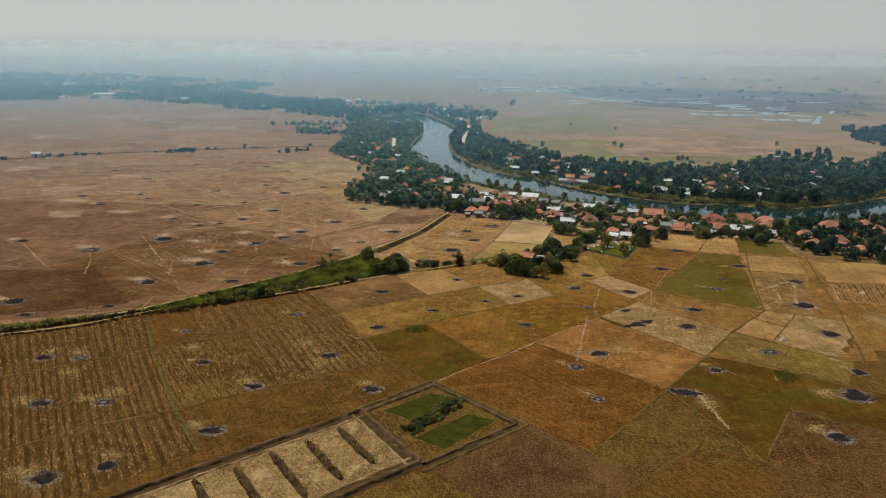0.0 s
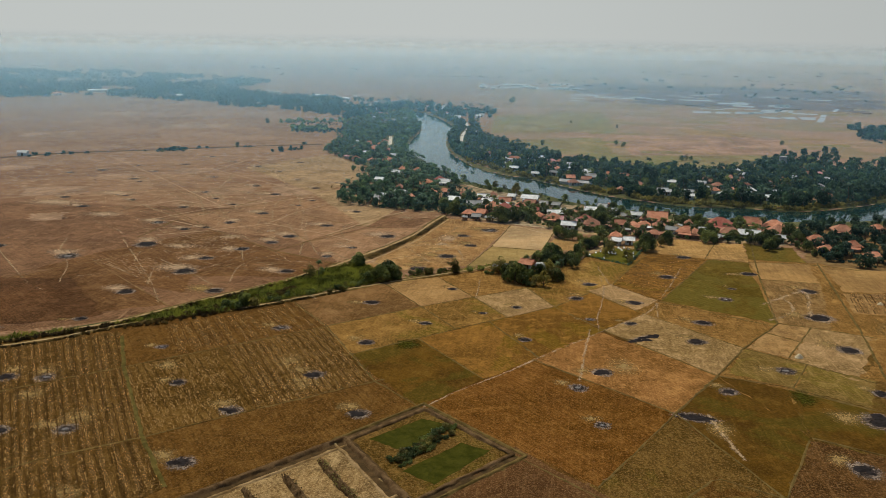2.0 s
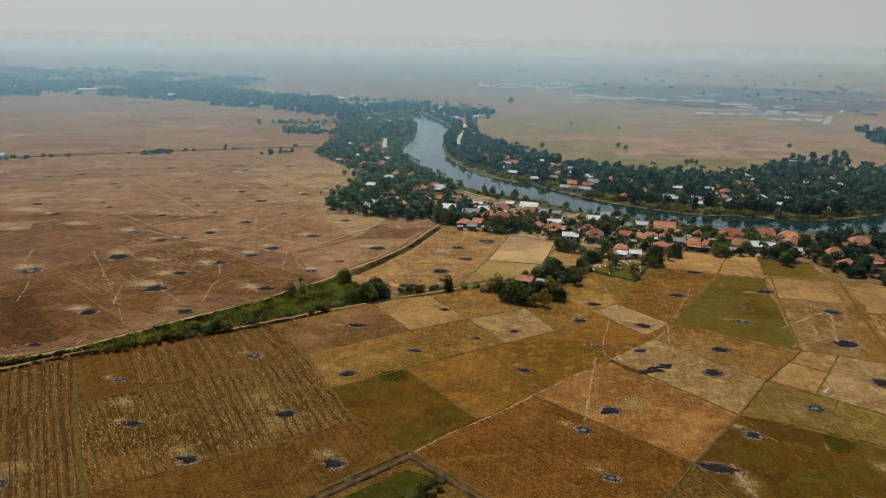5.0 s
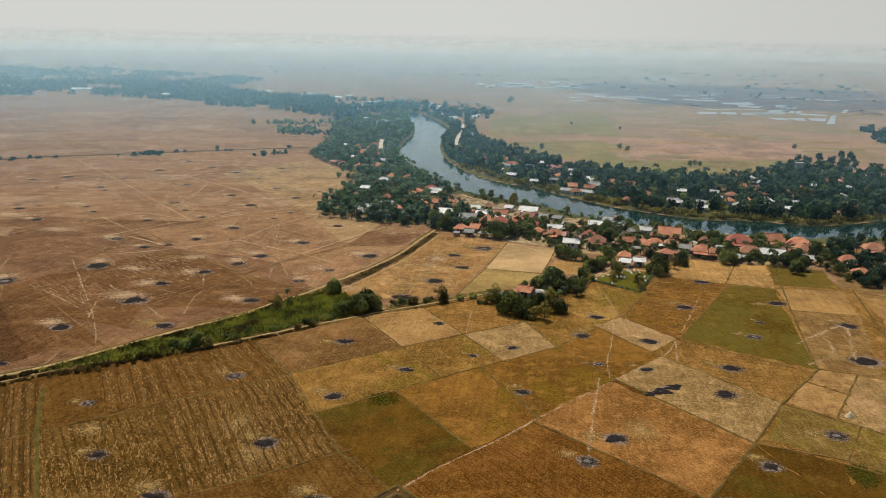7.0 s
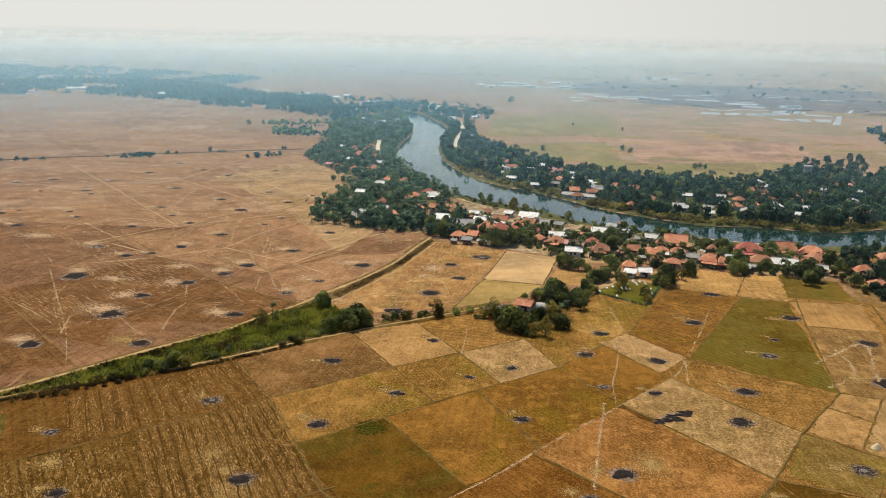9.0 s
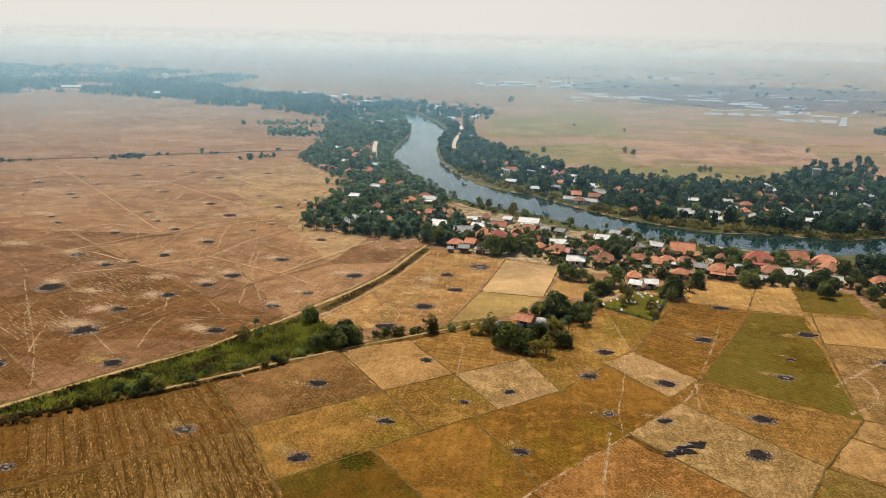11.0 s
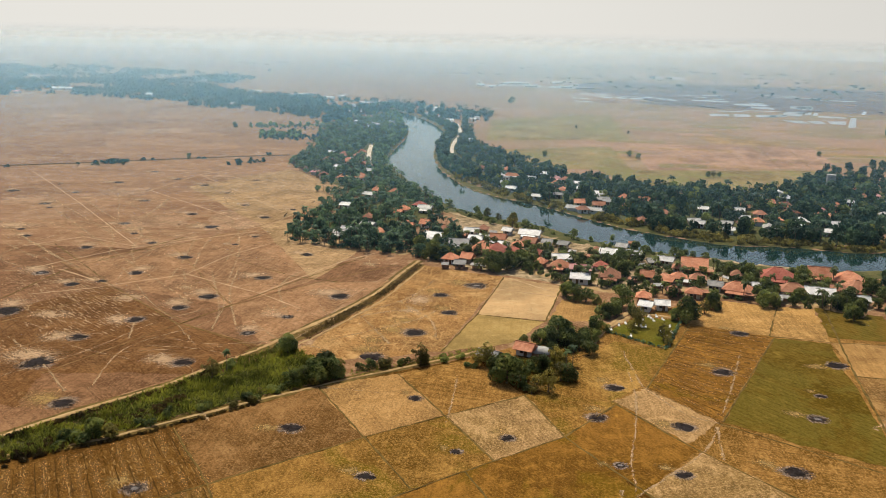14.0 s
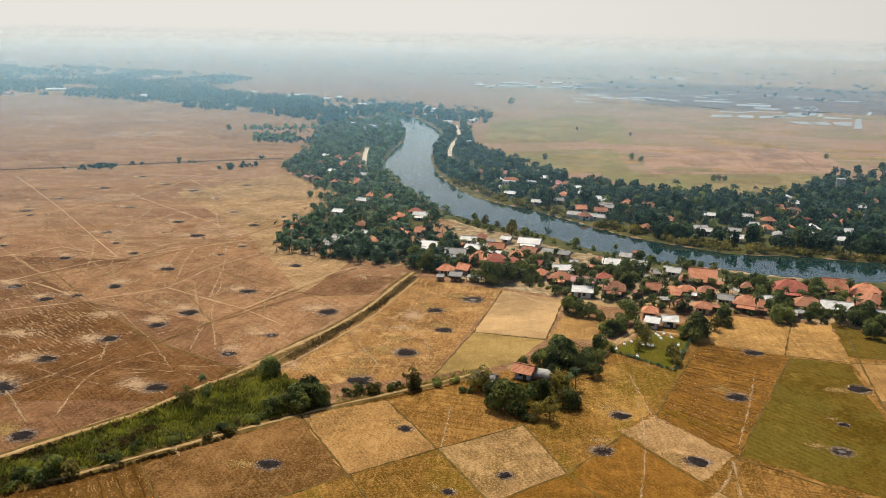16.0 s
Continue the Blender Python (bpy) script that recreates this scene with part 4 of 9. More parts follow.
STUBBLE_ORANGE = field_material("stubble_orange", (0.137, 0.064, 0.011), (0.177, 0.083, 0.016), (0.381, 0.187, 0.035), 145, 0, 0, 0.25, 0.2, (0.119, 0.071, 0.007), 0.25, depth=0.8)
OLIVE_BROWN = field_material("olive_brown", (0.077, 0.041, 0.006), (0.100, 0.053, 0.012), (0.209, 0.116, 0.030), 150, 2.4, 0.3, 0.5, 0.2, (0.10, 0.068, 0.010), 0.4)
PALE_SILT = field_material("pale_silt", (0.17, 0.095, 0.032), (0.24, 0.142, 0.052), (0.46, 0.31, 0.142), 140, 0, 0, 0.4, 1.0)
OLIVE_DARK = field_material("olive_dark", (0.083, 0.039, 0.005), (0.106, 0.051, 0.006), (0.190, 0.102, 0.019), 145, 0, 0, 0.25, 0.15, (0.069, 0.050, 0.006), 0.5, depth=0.75)
OLIVE_PALE = field_material("olive_pale", (0.143, 0.085, 0.017), (0.184, 0.109, 0.030), (0.360, 0.231, 0.075), 150, 2.4, 0.2, 0.4, 0.2, (0.153, 0.109, 0.014), 0.5, depth=0.75)
GRASS_GREEN = field_material("grass_green", (0.094, 0.058, 0.006), (0.121, 0.075, 0.012), (0.243, 0.162, 0.031), 140, 2.0, 0.35, 0.3, 0.3, (0.108, 0.083, 0.014), 0.6, depth=0.6)
GRAVE_GRASS = field_material("grave_grass", (0.088, 0.073, 0.008), (0.113, 0.093, 0.010), (0.201, 0.172, 0.030), 0, 0, 0, 0.25, 0, (0.085, 0.089, 0.008), 0.9, depth=0.6)
SMOOTH_RED = field_material("smooth_red", (0.119, 0.050, 0.014), (0.153, 0.065, 0.018), (0.262, 0.126, 0.044), 150, 0, 0, 0.25, 0, depth=0.6)
SPECKLED = field_material("speckled", (0.066, 0.030, 0.008), (0.085, 0.039, 0.010), (0.159, 0.079, 0.025), 150, 0, 0, 0.75, 0.3)
SPECK_RED = field_material("speckled_red", (0.080, 0.035, 0.012), (0.102, 0.046, 0.015), (0.193, 0.102, 0.038), 150, 0, 0, 0.75, 0, depth=0.6)
PLAIN_TAN = field_material("plain_tan", (0.20, 0.103, 0.046), (0.255, 0.134, 0.062), (0.43, 0.25, 0.135), 133, 2.6, 0.25, 0.45, 0.5)
PLAIN_PALE = field_material("plain_pale_stubble", (0.230, 0.137, 0.061), (0.310, 0.188, 0.087), (0.500, 0.336, 0.179), 133, 2.6, 0.25, 0.4, 0.6)
WETLAND = field_material("dark_wetland", (0.101, 0.071, 0.071), (0.142, 0.100, 0.092), (0.270, 0.205, 0.192), 90, 0, 0, 0.3, 0.3)
PLAIN_STRAW = field_material("plain_straw", (0.235, 0.13, 0.07), (0.305, 0.175, 0.097), (0.48, 0.315, 0.19), 133, 2.6, 0.2, 0.4, 0.5)
PLAIN_RED = field_material("plain_red", (0.132, 0.062, 0.027), (0.172, 0.085, 0.039), (0.315, 0.175, 0.090), 133, 2.6, 0.2, 0.4, 0.4)
DARK_PLAIN = field_material("dark_plain", (0.102, 0.046, 0.015), (0.133, 0.060, 0.020), (0.252, 0.131, 0.053), 133, 2.6, 0.3, 0.4, 0.5)
DARK_SOIL = field_material("dark_soil", (0.073, 0.031, 0.011), (0.096, 0.041, 0.014), (0.181, 0.090, 0.038), 133, 2.6, 0.3, 0.4, 0.5)
TRACKED = field_material("tracked", (0.14, 0.072, 0.020), (0.18, 0.094, 0.028), (0.35, 0.21, 0.08), 150, 0, 0, 0.5, 1.0)
FAR_TAN = field_material("far_tan", (0.27, 0.155, 0.098), (0.345, 0.20, 0.127), (0.50, 0.325, 0.22), 150, 0, 0, 0.3, 0.3, depth=0.6)
FAR_GREEN = field_material("far_green", (0.195, 0.142, 0.058), (0.243, 0.178, 0.074), (0.38, 0.278, 0.142), 150, 0, 0, 0.3, 0.2, (0.168, 0.160, 0.048), 0.45, depth=0.7)


# ---- ground and river ----
def build_ground():
    """One sheet to the horizon, with the river's bed sunk into it, and the water in the bed."""
    left, right = evenly(smoothed(LEFT_BANK), 4), evenly(smoothed(RIGHT_BANK), 4)
    poly = np.vstack([left, right[::-1]])
    out = np.array([900, 1300, 1900, 2800, 4200, 7000, 12000.0])
    xs = np.concatenate([-out[::-1], np.arange(-640, 641, 5.0), out])
    ys = np.concatenate([[-9000, -4000, -1500, -500, -150, 50, 200], np.arange(300, 1321, 5.0), [1500, 1800, 2300, 3000, 4200, 6500, 12000]])
    gx, gy = np.meshgrid(xs, ys)
    p = np.stack([gx.ravel(), gy.ravel()], 1)
    near = (np.abs(p[:, 0]) < 645) & (p[:, 1] > 295) & (p[:, 1] < 1325)
    z = np.zeros(len(p))
    q = p[near]
    ins = inside(poly, q)
    dist = np.full(len(q), 1e9)
    for c in evenly(poly, 4):
        dist = np.minimum(dist, np.hypot(q[:, 0] - c[0], q[:, 1] - c[1]))
    z[near] = np.where(ins, -1.3 * np.clip(dist / 5, 0.25, 1), 0)
    n, m = len(xs), len(ys)
    k = (np.arange(m - 1)[:, None] * n + np.arange(n - 1)[None]).ravel()
    faces = np.stack([k, k + 1, k + n + 1, k + n], 1)
    tagged(piece("ground", np.column_stack([p, z]), faces, PLAIN, smooth=True), "dry brown plain of harvested paddy fields", "ground", "", "structure")
    a, b = evenly(smoothed(LEFT_BANK), 10), evenly(smoothed(RIGHT_BANK), 10)
    u = np.linspace(0, 1, 120)
    a = np.stack([np.interp(u, np.linspace(0, 1, len(a)), a[:, i]) for i in (0, 1)], 1)
    b = np.stack([np.interp(u, np.linspace(0, 1, len(b)), b[:, i]) for i in (0, 1)], 1)
    # across the bed, a little under the banks
    rows = [np.column_stack([a + (b - a) * s, np.full(len(a), -0.45)]) for s in (-0.06, 0.25, 0.5, 0.75, 1.06)]
    v = np.stack(rows, 1).reshape(-1, 3)
    f = [(i * 5 + j, i * 5 + j + 1, i * 5 + j + 6, i * 5 + j + 5) for i in range(119) for j in range(4)]
    tagged(piece("water", v, f, RIVER, smooth=True), "calm grey blue river between wooded banks", "river", "", "structure")


def reed_bed(label, places, seed, scale=1.0, mat=None):
    """Rank growth of blades and weeds, too many to count."""
    rng = np.random.default_rng(seed)
    v, f = [], []
    for x, y in places:
        h = scale * rng.uniform(0.5, 1.6) * (1 + 0.6 * noise.noise((x * 0.12, y * 0.12, 0)))
        for _ in range(7):
            a, w, t = rng.uniform(0, math.pi), rng.uniform(0.06, 0.17) * scale, rng.normal(size=2) * 0.55 * scale
            c, s = math.cos(a) * w, math.sin(a) * w
            px, py = x + rng.normal() * 0.4, y + rng.normal() * 0.4
            b = len(v)
            v += [(px - c, py - s, 0), (px + c, py + s, 0), (px + c * 0.8 + t[0], py + s * 0.8 + t[1], h * 0.8), (px - c * 0.4 + t[0], py - s * 0.4 + t[1], h)]
            f.append((b, b + 1, b + 2, b + 3))
    return tagged(piece("reeds", v, f, mat or REEDS), label, "reeds", "", "stuff")


def ditch_water(points):
    line = evenly(smoothed(points), 4)
    v, f = ribbon_vf(line, [(-0.9, 0.10), (0, 0.10), (0.9, 0.10)], 5, 0.08)
    return tagged(piece("ditch", v, f, DARK_EARTH), "narrow dark ditch beside the dirt road", "ditch", "", "structure")


def grave(x, y, turn):
    """A low whitewashed grave with a headstone."""
    root = tagged(new("grave"), "small whitewashed stone grave in green grass", "grave", "graves")
    piece("slab", *box_vf(-0.4, -0.85, -0.05, 0.4, 0.85, 0.3, 0.06), STONE_WHITE, root)
    piece("headstone", *box_vf(-0.3, 0.7, 0.2, 0.3, 0.85, 0.75, 0.04), STONE_WHITE, root)
    root.matrix_world = pose(x, y, 0.03, 0, 0, turn)


def low_hedge(points):
    line = evenly(np.array(points, dtype=float), 1.1)
    rng = np.random.default_rng(7)
    lobes = [(x + rng.normal() * 0.2, y + rng.normal() * 0.2, 0.45, 0.6, 0.6, 0.5) for x, y in line]
    root = tagged(new("hedge"), "low dark hedge round the graveyard", "hedge")
    piece("foliage", *leaf_cloud(rng, lobes, len(lobes) * 16, 0.3), LEAF_DARK, root)
    piece("stems", *merged([limb_vf([(x, y, 0), (x, y, 0.5)], [0.05, 0.03], 4) for x, y in line]), BARK, root)


def bank_vf(points, width, height, seed=3, wobble=0.1):
    line = evenly(np.array(points, dtype=float), 1.2)
    w = width / 2
    return ribbon_vf(line, [(-w * 1.7, 0.03), (-w, height * 0.7), (-w * 0.5, height), (w * 0.5, height * 0.95), (w, height * 0.7), (w * 1.7, 0.03)], seed, wobble)


def heap_vf(start, end, width, height, seed):
    """A long uneven heap of dug earth that runs out at both ends."""
    rng = np.random.default_rng(seed)
    a, b = np.array(start, dtype=float), np.array(end, dtype=float)
    d = (b - a) / np.linalg.norm(b - a)
    side, n, m = np.array([d[1], -d[0]]), 26, 7
    v, f = [], []
    for i in range(n + 1):
        t = i / n
        env = math.sin(math.pi * min(1, max(0.02, t))) ** 0.2
        env *= 0.85 + 0.3 * (0.5 + 0.5 * noise.noise((t * 7, seed, 0)))
        c = a + (b - a) * t + side * 0.2 * noise.noise((t * 4, seed, 9))
        for j in range(m):
            o = -1 + 2 * j / (m - 1)
            q = c + side * o * width / 2 * env + rng.normal(size=2) * 0.08
            v.append((q[0], q[1], 0.06 + max(0, height * env * (1 - o * o) * (0.6 + 0.7 * rng.random()))))
    for i in range(n):
        for j in range(m - 1):
            k = i * m + j
            f.append((k, k + 1, k + m + 1, k + m))
    return v, f


def ditch_part(root, p, q, width, z, seed, inner):
    """A dark ditch beside the line from p to q; inner: how far towards the side of the pond's middle."""
    n = np.array([-(q - p)[1], (q - p)[0]])
    n = n / np.linalg.norm(n)
    v, f = ribbon_vf(evenly(np.array([p + n * inner, q + n * inner]), 2), [(-width / 2, z), (width / 2, z)], seed, 0.12)
    piece("ditch", v, f, DARK_EARTH, root, "dark damp ditch")


def pond_pair(rim, first, second, mid):
    """Two weedy ponds in a square of banks, with a ditch round them and shrubs on the dam between."""
    a, b, c, d = (np.array(q, dtype=float) for q in rim)
    field("bare brown earth round the ponds", OLIVE_BROWN, a, b, c, d, 0.09)
    root = tagged(new("pond_bank"), "raised brown earth banks round two green ponds", "bank", "", "structure")
    for i, (p, q) in enumerate(((a, b), (b, c), (c, d), (d, a))):
        piece("bank", *bank_vf([p, q], 0.9, 0.6, 11 + i, 0.16), BANK_EARTH, root, smooth=True)
        if i < 3:
            turn = 1 if np.cross(q - p, (a + c) / 2 - p) > 0 else -1
            ditch_part(root, p, q, 1.3, 0.12 + 0.006 * i, 31 + i, -1.3 * turn)
            piece("bank", *bank_vf([p + (p - (a + c) / 2) * 0.16, q + (q - (a + c) / 2) * 0.16], 0.7, 0.4, 21 + i), BUND_GRASS, root, smooth=True)
    for i, q in enumerate((first, second)):
        field("green weedy pond between earth banks", POND_GREEN, *q, 0.14, 0.12)
    poly = np.array(mid, dtype=float)
    for k, (x, y) in enumerate(scatter(poly, 1.25, 44)):
        grow("bush", float(x), float(y), 1.1 + 0.9 * ((k * 7) % 5) / 5)


def dry_pond(rim):
    """A drained fish pond: pale silt, a dark ditch inside the banks, and rows of dark earth heaps."""
    a, b, c, d = (np.array(q, dtype=float) for q in rim)
    field("pale dry silt floor of a drained pond", PALE_SILT, a, b, c, d, 0.08)
    root = tagged(new("dry_pond"), "drained pond with earth banks and dark spoil ridges", "pond", "", "structure")
    m = (a + b + c + d) / 4
    for i, (p, q) in enumerate(((a, b), (b, c), (c, d))):
        piece("bank", *bank_vf([p, q], 1.1, 0.9, 51 + i, 0.18), BANK_EARTH, root, smooth=True)
        turn = 1 if np.cross(q - p, m - p) > 0 else -1
        ditch_part(root, p, q, 1.7, 0.15 + 0.008 * i, 61 + i, 1.5 * turn)
        ditch_part(root, p, q, 0.9, 0.12 + 0.008 * i, 71 + i, -1.1 * turn)
        u = (q - p) / np.linalg.norm(q - p)
        n = np.array([-u[1], u[0]]) * turn
        piece("bank", *bank_vf([p + n * 2.9, q + n * 2.9], 0.6, 0.35, 55 + i), PALE_EARTH, root, smooth=True)
    along, down = (a - b), (c - b)
    for k in range(6):
        s = b + along * (0.098 + 0.1 * k)
        v, f = heap_vf(s + down * (0.15 + 0.03 * (k % 2)), s + down * (0.8 + 0.03 * (k % 3)), 2.2, 1.15, 81 + k)
        ridge = tagged(piece("earth_ridge", v, f, BANK_EARTH), "ridge of dark dug earth on pale silt", "earth ridge", "earth ridges")
        rng = np.random.default_rng(k)
        lobes = [(*(s + down * t + rng.normal(size=2) * 0.3), 0.75, 1.0, 1.0, 0.5) for t in np.linspace(0.2, 0.8, 12)]
        tagged(piece("weed_cover", *leaf_cloud(rng, lobes, 260 if k % 3 else 420, 0.2), LEAF_BROWN if k % 3 else LEAF_DRY, ridge), kind="stuff")


def far_pond(q):
    a, b, c, d = (np.array(p, dtype=float) for p in q)
    cuts = (0.0, 0.3, 0.37, 0.62, 0.7, 1.0) if np.linalg.norm(b - a) > 60 else (0.0, 1.0)
    for s, t in zip(cuts[::2], cuts[1::2]):
        v = [(*p, 0.25) for p in (a + (b - a) * s, a + (b - a) * t, d + (c - d) * t, d + (c - d) * s)]
        tagged(piece("pond", v, [(3, 2, 1, 0)], POND), "pale shallow pond shining on the far plain", "pond", "far ponds", "structure")


def lean_to(x, y, turn, w, mat, label):
    """A small open shed: four posts under one slanting sheet, with a back wall."""
    root = tagged(new("shed"), label, "shed", "small sheds")
    l = w * 0.7
    v = [(-w / 2, -l / 2, 1.75), (w / 2, -l / 2, 1.75), (w / 2, l / 2, 2.3), (-w / 2, l / 2, 2.3)]
    v += [(p[0], p[1], p[2] + 0.07) for p in v]
    piece("roof", v, [(3, 2, 1, 0), (4, 5, 6, 7), (0, 1, 5, 4), (1, 2, 6, 5), (2, 3, 7, 6), (3, 0, 4, 7)], mat, root)
    for sx in (-1, 1):
        piece("post", *box_vf(sx * (w / 2 - 0.2) - 0.06, -l / 2 + 0.1, -0.1, sx * (w / 2 - 0.2) + 0.06, -l / 2 + 0.22, 1.78), WOOD, root)
    piece("wall", *box_vf(-w / 2 + 0.2, l / 2 - 0.3, -0.1, w / 2 - 0.2, l / 2 - 0.15, 2.2), WALL_BRICK, root)
    root.matrix_world = pose(x, y, 0, 0, 0, turn)
    CLEAR.append((x, y, w * 0.5))


def far_house(x, y, turn, w, roof="white"):
    """A distant building: walls and a pitched roof."""
    mat, what = ROOFS[roof]
    root = tagged(new("building"), f"distant pale building with a {what}", "building", "far buildings")
    l, h = min(w * 0.5, 10), 2.7
    piece("wall", *box_vf(-w / 2, -l / 2, -0.2, w / 2, l / 2, h), WALL_WHITE, root)
    X, Y = w / 2 + 0.6, l / 2 + 0.6
    v = [(-X, -Y, h), (X, -Y, h), (X, Y, h), (-X, Y, h), (-X, 0, h + 1.3), (X, 0, h + 1.3)]
    piece("roof", v, [(0, 1, 5, 4), (2, 3, 4, 5), (1, 2, 5), (3, 0, 4), (3, 2, 1, 0)], mat, root)
    piece("door", *box_vf(-0.8, -l / 2 - 0.06, 0, 0.8, -l / 2 + 0.05, 2.3), WOOD, root)
    root.matrix_world = pose(x, y, 0, 0, 0, turn)
    CLEAR.append((x, y - 0.3 * w, w * 0.5 + 3))
    CLEAR.append((x, y - 0.3 * w - 8, w * 0.4 + 3))


def tall_house(x, y, turn):
    """A white two-storey house with a tower of slender posts beside it."""
    root = tagged(new("house"), "tall white two-storey house with flat canopy roof", "house", "village houses")
    piece("wall", *box_vf(-4.5, -4, -0.2, 4.5, 4, 6.4), WALL_WHITE, root)
    piece("roof", *box_vf(-6, -5.5, 6.4, 6, 5.5, 6.9, 0.1), ROOF_WHITE, root, "flat white canopy roof")
    v = [(-6, -2, 6.9), (6, -2, 6.9), (6, 5, 6.9), (-6, 5, 6.9), (-4, 1.5, 9), (4, 1.5, 9)]
    piece("upper_roof", v, [(0, 1, 5, 4), (1, 2, 5), (2, 3, 4, 5), (3, 0, 4)], ROOF_ORANGE, root, "orange tile roof")
    for z in (0.9, 4.0):
        for cx in (-2.8, 0.0, 2.8):
            w = piece("window", *box_vf(cx - 0.7, -4.06, z, cx + 0.7, -3.95, z + 1.4), WOOD, root)
            piece("pane", *box_vf(cx - 0.58, -4.08, z + 0.1, cx + 0.58, -4.05, z + 1.3), GLASS, w)
    for px in (-5.6, 5.6):
        piece("post", *box_vf(px - 0.15, -5.2, -0.1, px + 0.15, -4.9, 6.4), WALL_WHITE, root)
    root.matrix_world = pose(x, y, 0, 0, 0, turn) @ Matrix.Diagonal((0.72, 0.72, 0.8, 1))
    CLEAR.append((x, y, 7))


def swift_tower(x, y, turn):
    """A tall blank concrete block."""
    root = tagged(new("tower_block"), "tall blank grey concrete tower above the trees", "tower")
    piece("wall", *box_vf(-4, -4, -0.2, 4, 4, 12), CONCRETE, root)
    piece("roof_slab", *box_vf(-4.3, -4.3, 12, 4.3, 4.3, 12.5), CONCRETE, root)
    for z in (4, 7.5, 10.5):
        piece("vent", *box_vf(-0.4, -4.05, z, 0.4, -3.95, z + 0.5), GLASS, root)
    root.matrix_world = pose(x, y, 0, 0, 0, turn) @ Matrix.Diagonal((0.6, 0.6, 0.8, 1))
    CLEAR.append((x, y, 4))


def tarp_shed(x, y, turn):
    """A low shed under a rounded pale tarpaulin."""
    root = tagged(new("shed"), "low farm shed under a pale tarpaulin vault", "shed")
    v, f = [], []
    for i, px in enumerate(np.linspace(-3.4, 3.4, 7)):
        for j in range(9):
            a = math.pi * j / 8
            v.append((px, -2.2 * math.cos(a), 0.9 + 1.5 * math.sin(a)))
    for i in range(6):
        for j in range(8):
            k = i * 9 + j
            f.append((k, k + 1, k + 10, k + 9))
    piece("tarpaulin", v, f, ROOF_GREY, root, "pale grey tarpaulin", smooth=True)
    piece("wall", *box_vf(-3.2, -2.1, -0.1, 3.2, 2.1, 1.2), WALL_BRICK, root)
    root.matrix_world = pose(x, y, 0, 0, 0, turn)


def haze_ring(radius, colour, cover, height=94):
    """One added sheet that stands in for haze, standing all round at a distance."""
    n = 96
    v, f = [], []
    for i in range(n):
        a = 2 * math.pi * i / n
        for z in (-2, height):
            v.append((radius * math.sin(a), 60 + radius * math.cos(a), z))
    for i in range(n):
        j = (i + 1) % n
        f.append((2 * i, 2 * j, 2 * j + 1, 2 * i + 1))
    mat = haze_material("haze_tint_sheet", colour, cover, 40, height, radius)
    tagged(piece("haze_backdrop", v, f, mat, smooth=True), "thin tinted sheet standing in for haze over the distant plain", "haze", "haze veils", "structure")


def sky_backdrop(radius, height):
    n = 96
    v = [(radius * math.sin(2 * math.pi * i / n), radius * math.cos(2 * math.pi * i / n), z) for i in range(n) for z in (-2, height)]
    f = [(2 * i, 2 * ((i + 1) % n), 2 * ((i + 1) % n) + 1, 2 * i + 1) for i in range(n)]
    mat = sky_backdrop_material(20, 112, (0.57, 0.65, 0.66), (0.80, 0.80, 0.75), height * 0.5, height)
    tagged(piece("sky_backdrop", v, f, mat, smooth=True), "pale bright hazy sky above the horizon", "sky", "", "structure")


def bank_strip(points, sign, width, mat, label, z=0.12):
    """Rough green growth on one shore of the river, from the water's edge inland."""
    line = evenly(smoothed(points), 3)
    prof = [(-0.8, -0.5), (0.4, 0.1), (1.6, 0.32), (width * 0.6, z + 0.06), (width, z - 0.07)]
    prof = [(sign * o, h) for o, h in prof]
    v, f = ribbon_vf(line, prof if sign > 0 else prof[::-1], next(SEEDS), 0.5)
    tagged(piece("river_bank", v, f, mat, smooth=True), label, "river bank", "", "structure")


def straw_heap(x, y, size):
    """A rounded heap of pale straw."""
    rng = np.random.default_rng(int(abs(x) * 10))
    v, f, _ = disc_vf(size, size * 0.85, 0.02, size * 0.95, rng, 18, 5, 0.12)
    ob = piece("straw_heap", v, f, STRAW_PALE, smooth=True)
    ob.matrix_world = pose(x, y, 0.05)
    tagged(ob, "small pale straw heap on a dry field", "straw heap", "straw heaps")



# river banks
LEFT_BANK = [(-258.1, 1101.5), (-207.0, 1129.9), (-166.1, 1090.4), (-137.7, 989.8), (-120.0, 901.8), (-114.8, 842.9), (-112.7, 784.5), (-110.6, 737.5), (-107.2, 707.4), (-95.1, 670.1), (-79.7, 632.0), (-63.0, 594.2), (-44.7, 557.9), (-25.4, 536.5), (-8.2, 525.7), (7.9, 513.2), (25.1, 492.3), (43.5, 479.7), (65.2, 468.9), (90.0, 459.7), (116.4, 454.6), (168.1, 465.5), (197.6, 474.1), (240.8, 482.1)]
RIGHT_BANK = [(-267.7, 1139.0), (-206.6, 1162.5), (-153.5, 1101.7), (-120.4, 1031.0), (-98.4, 968.0), (-85.9, 911.3), (-82.6, 867.8), (-81.1, 813.6), (-75.8, 755.0), (-65.6, 696.4), (-54.0, 656.7), (-37.4, 615.9), (-19.7, 593.0), (2.5, 573.5), (27.8, 543.0), (47.7, 520.7), (68.9, 506.8), (89.2, 496.9), (118.1, 497.2), (148.1, 491.9), (182.4, 509.3), (210.1, 532.0), (243.7, 566.0), (306.5, 626.8)]
build_ground()

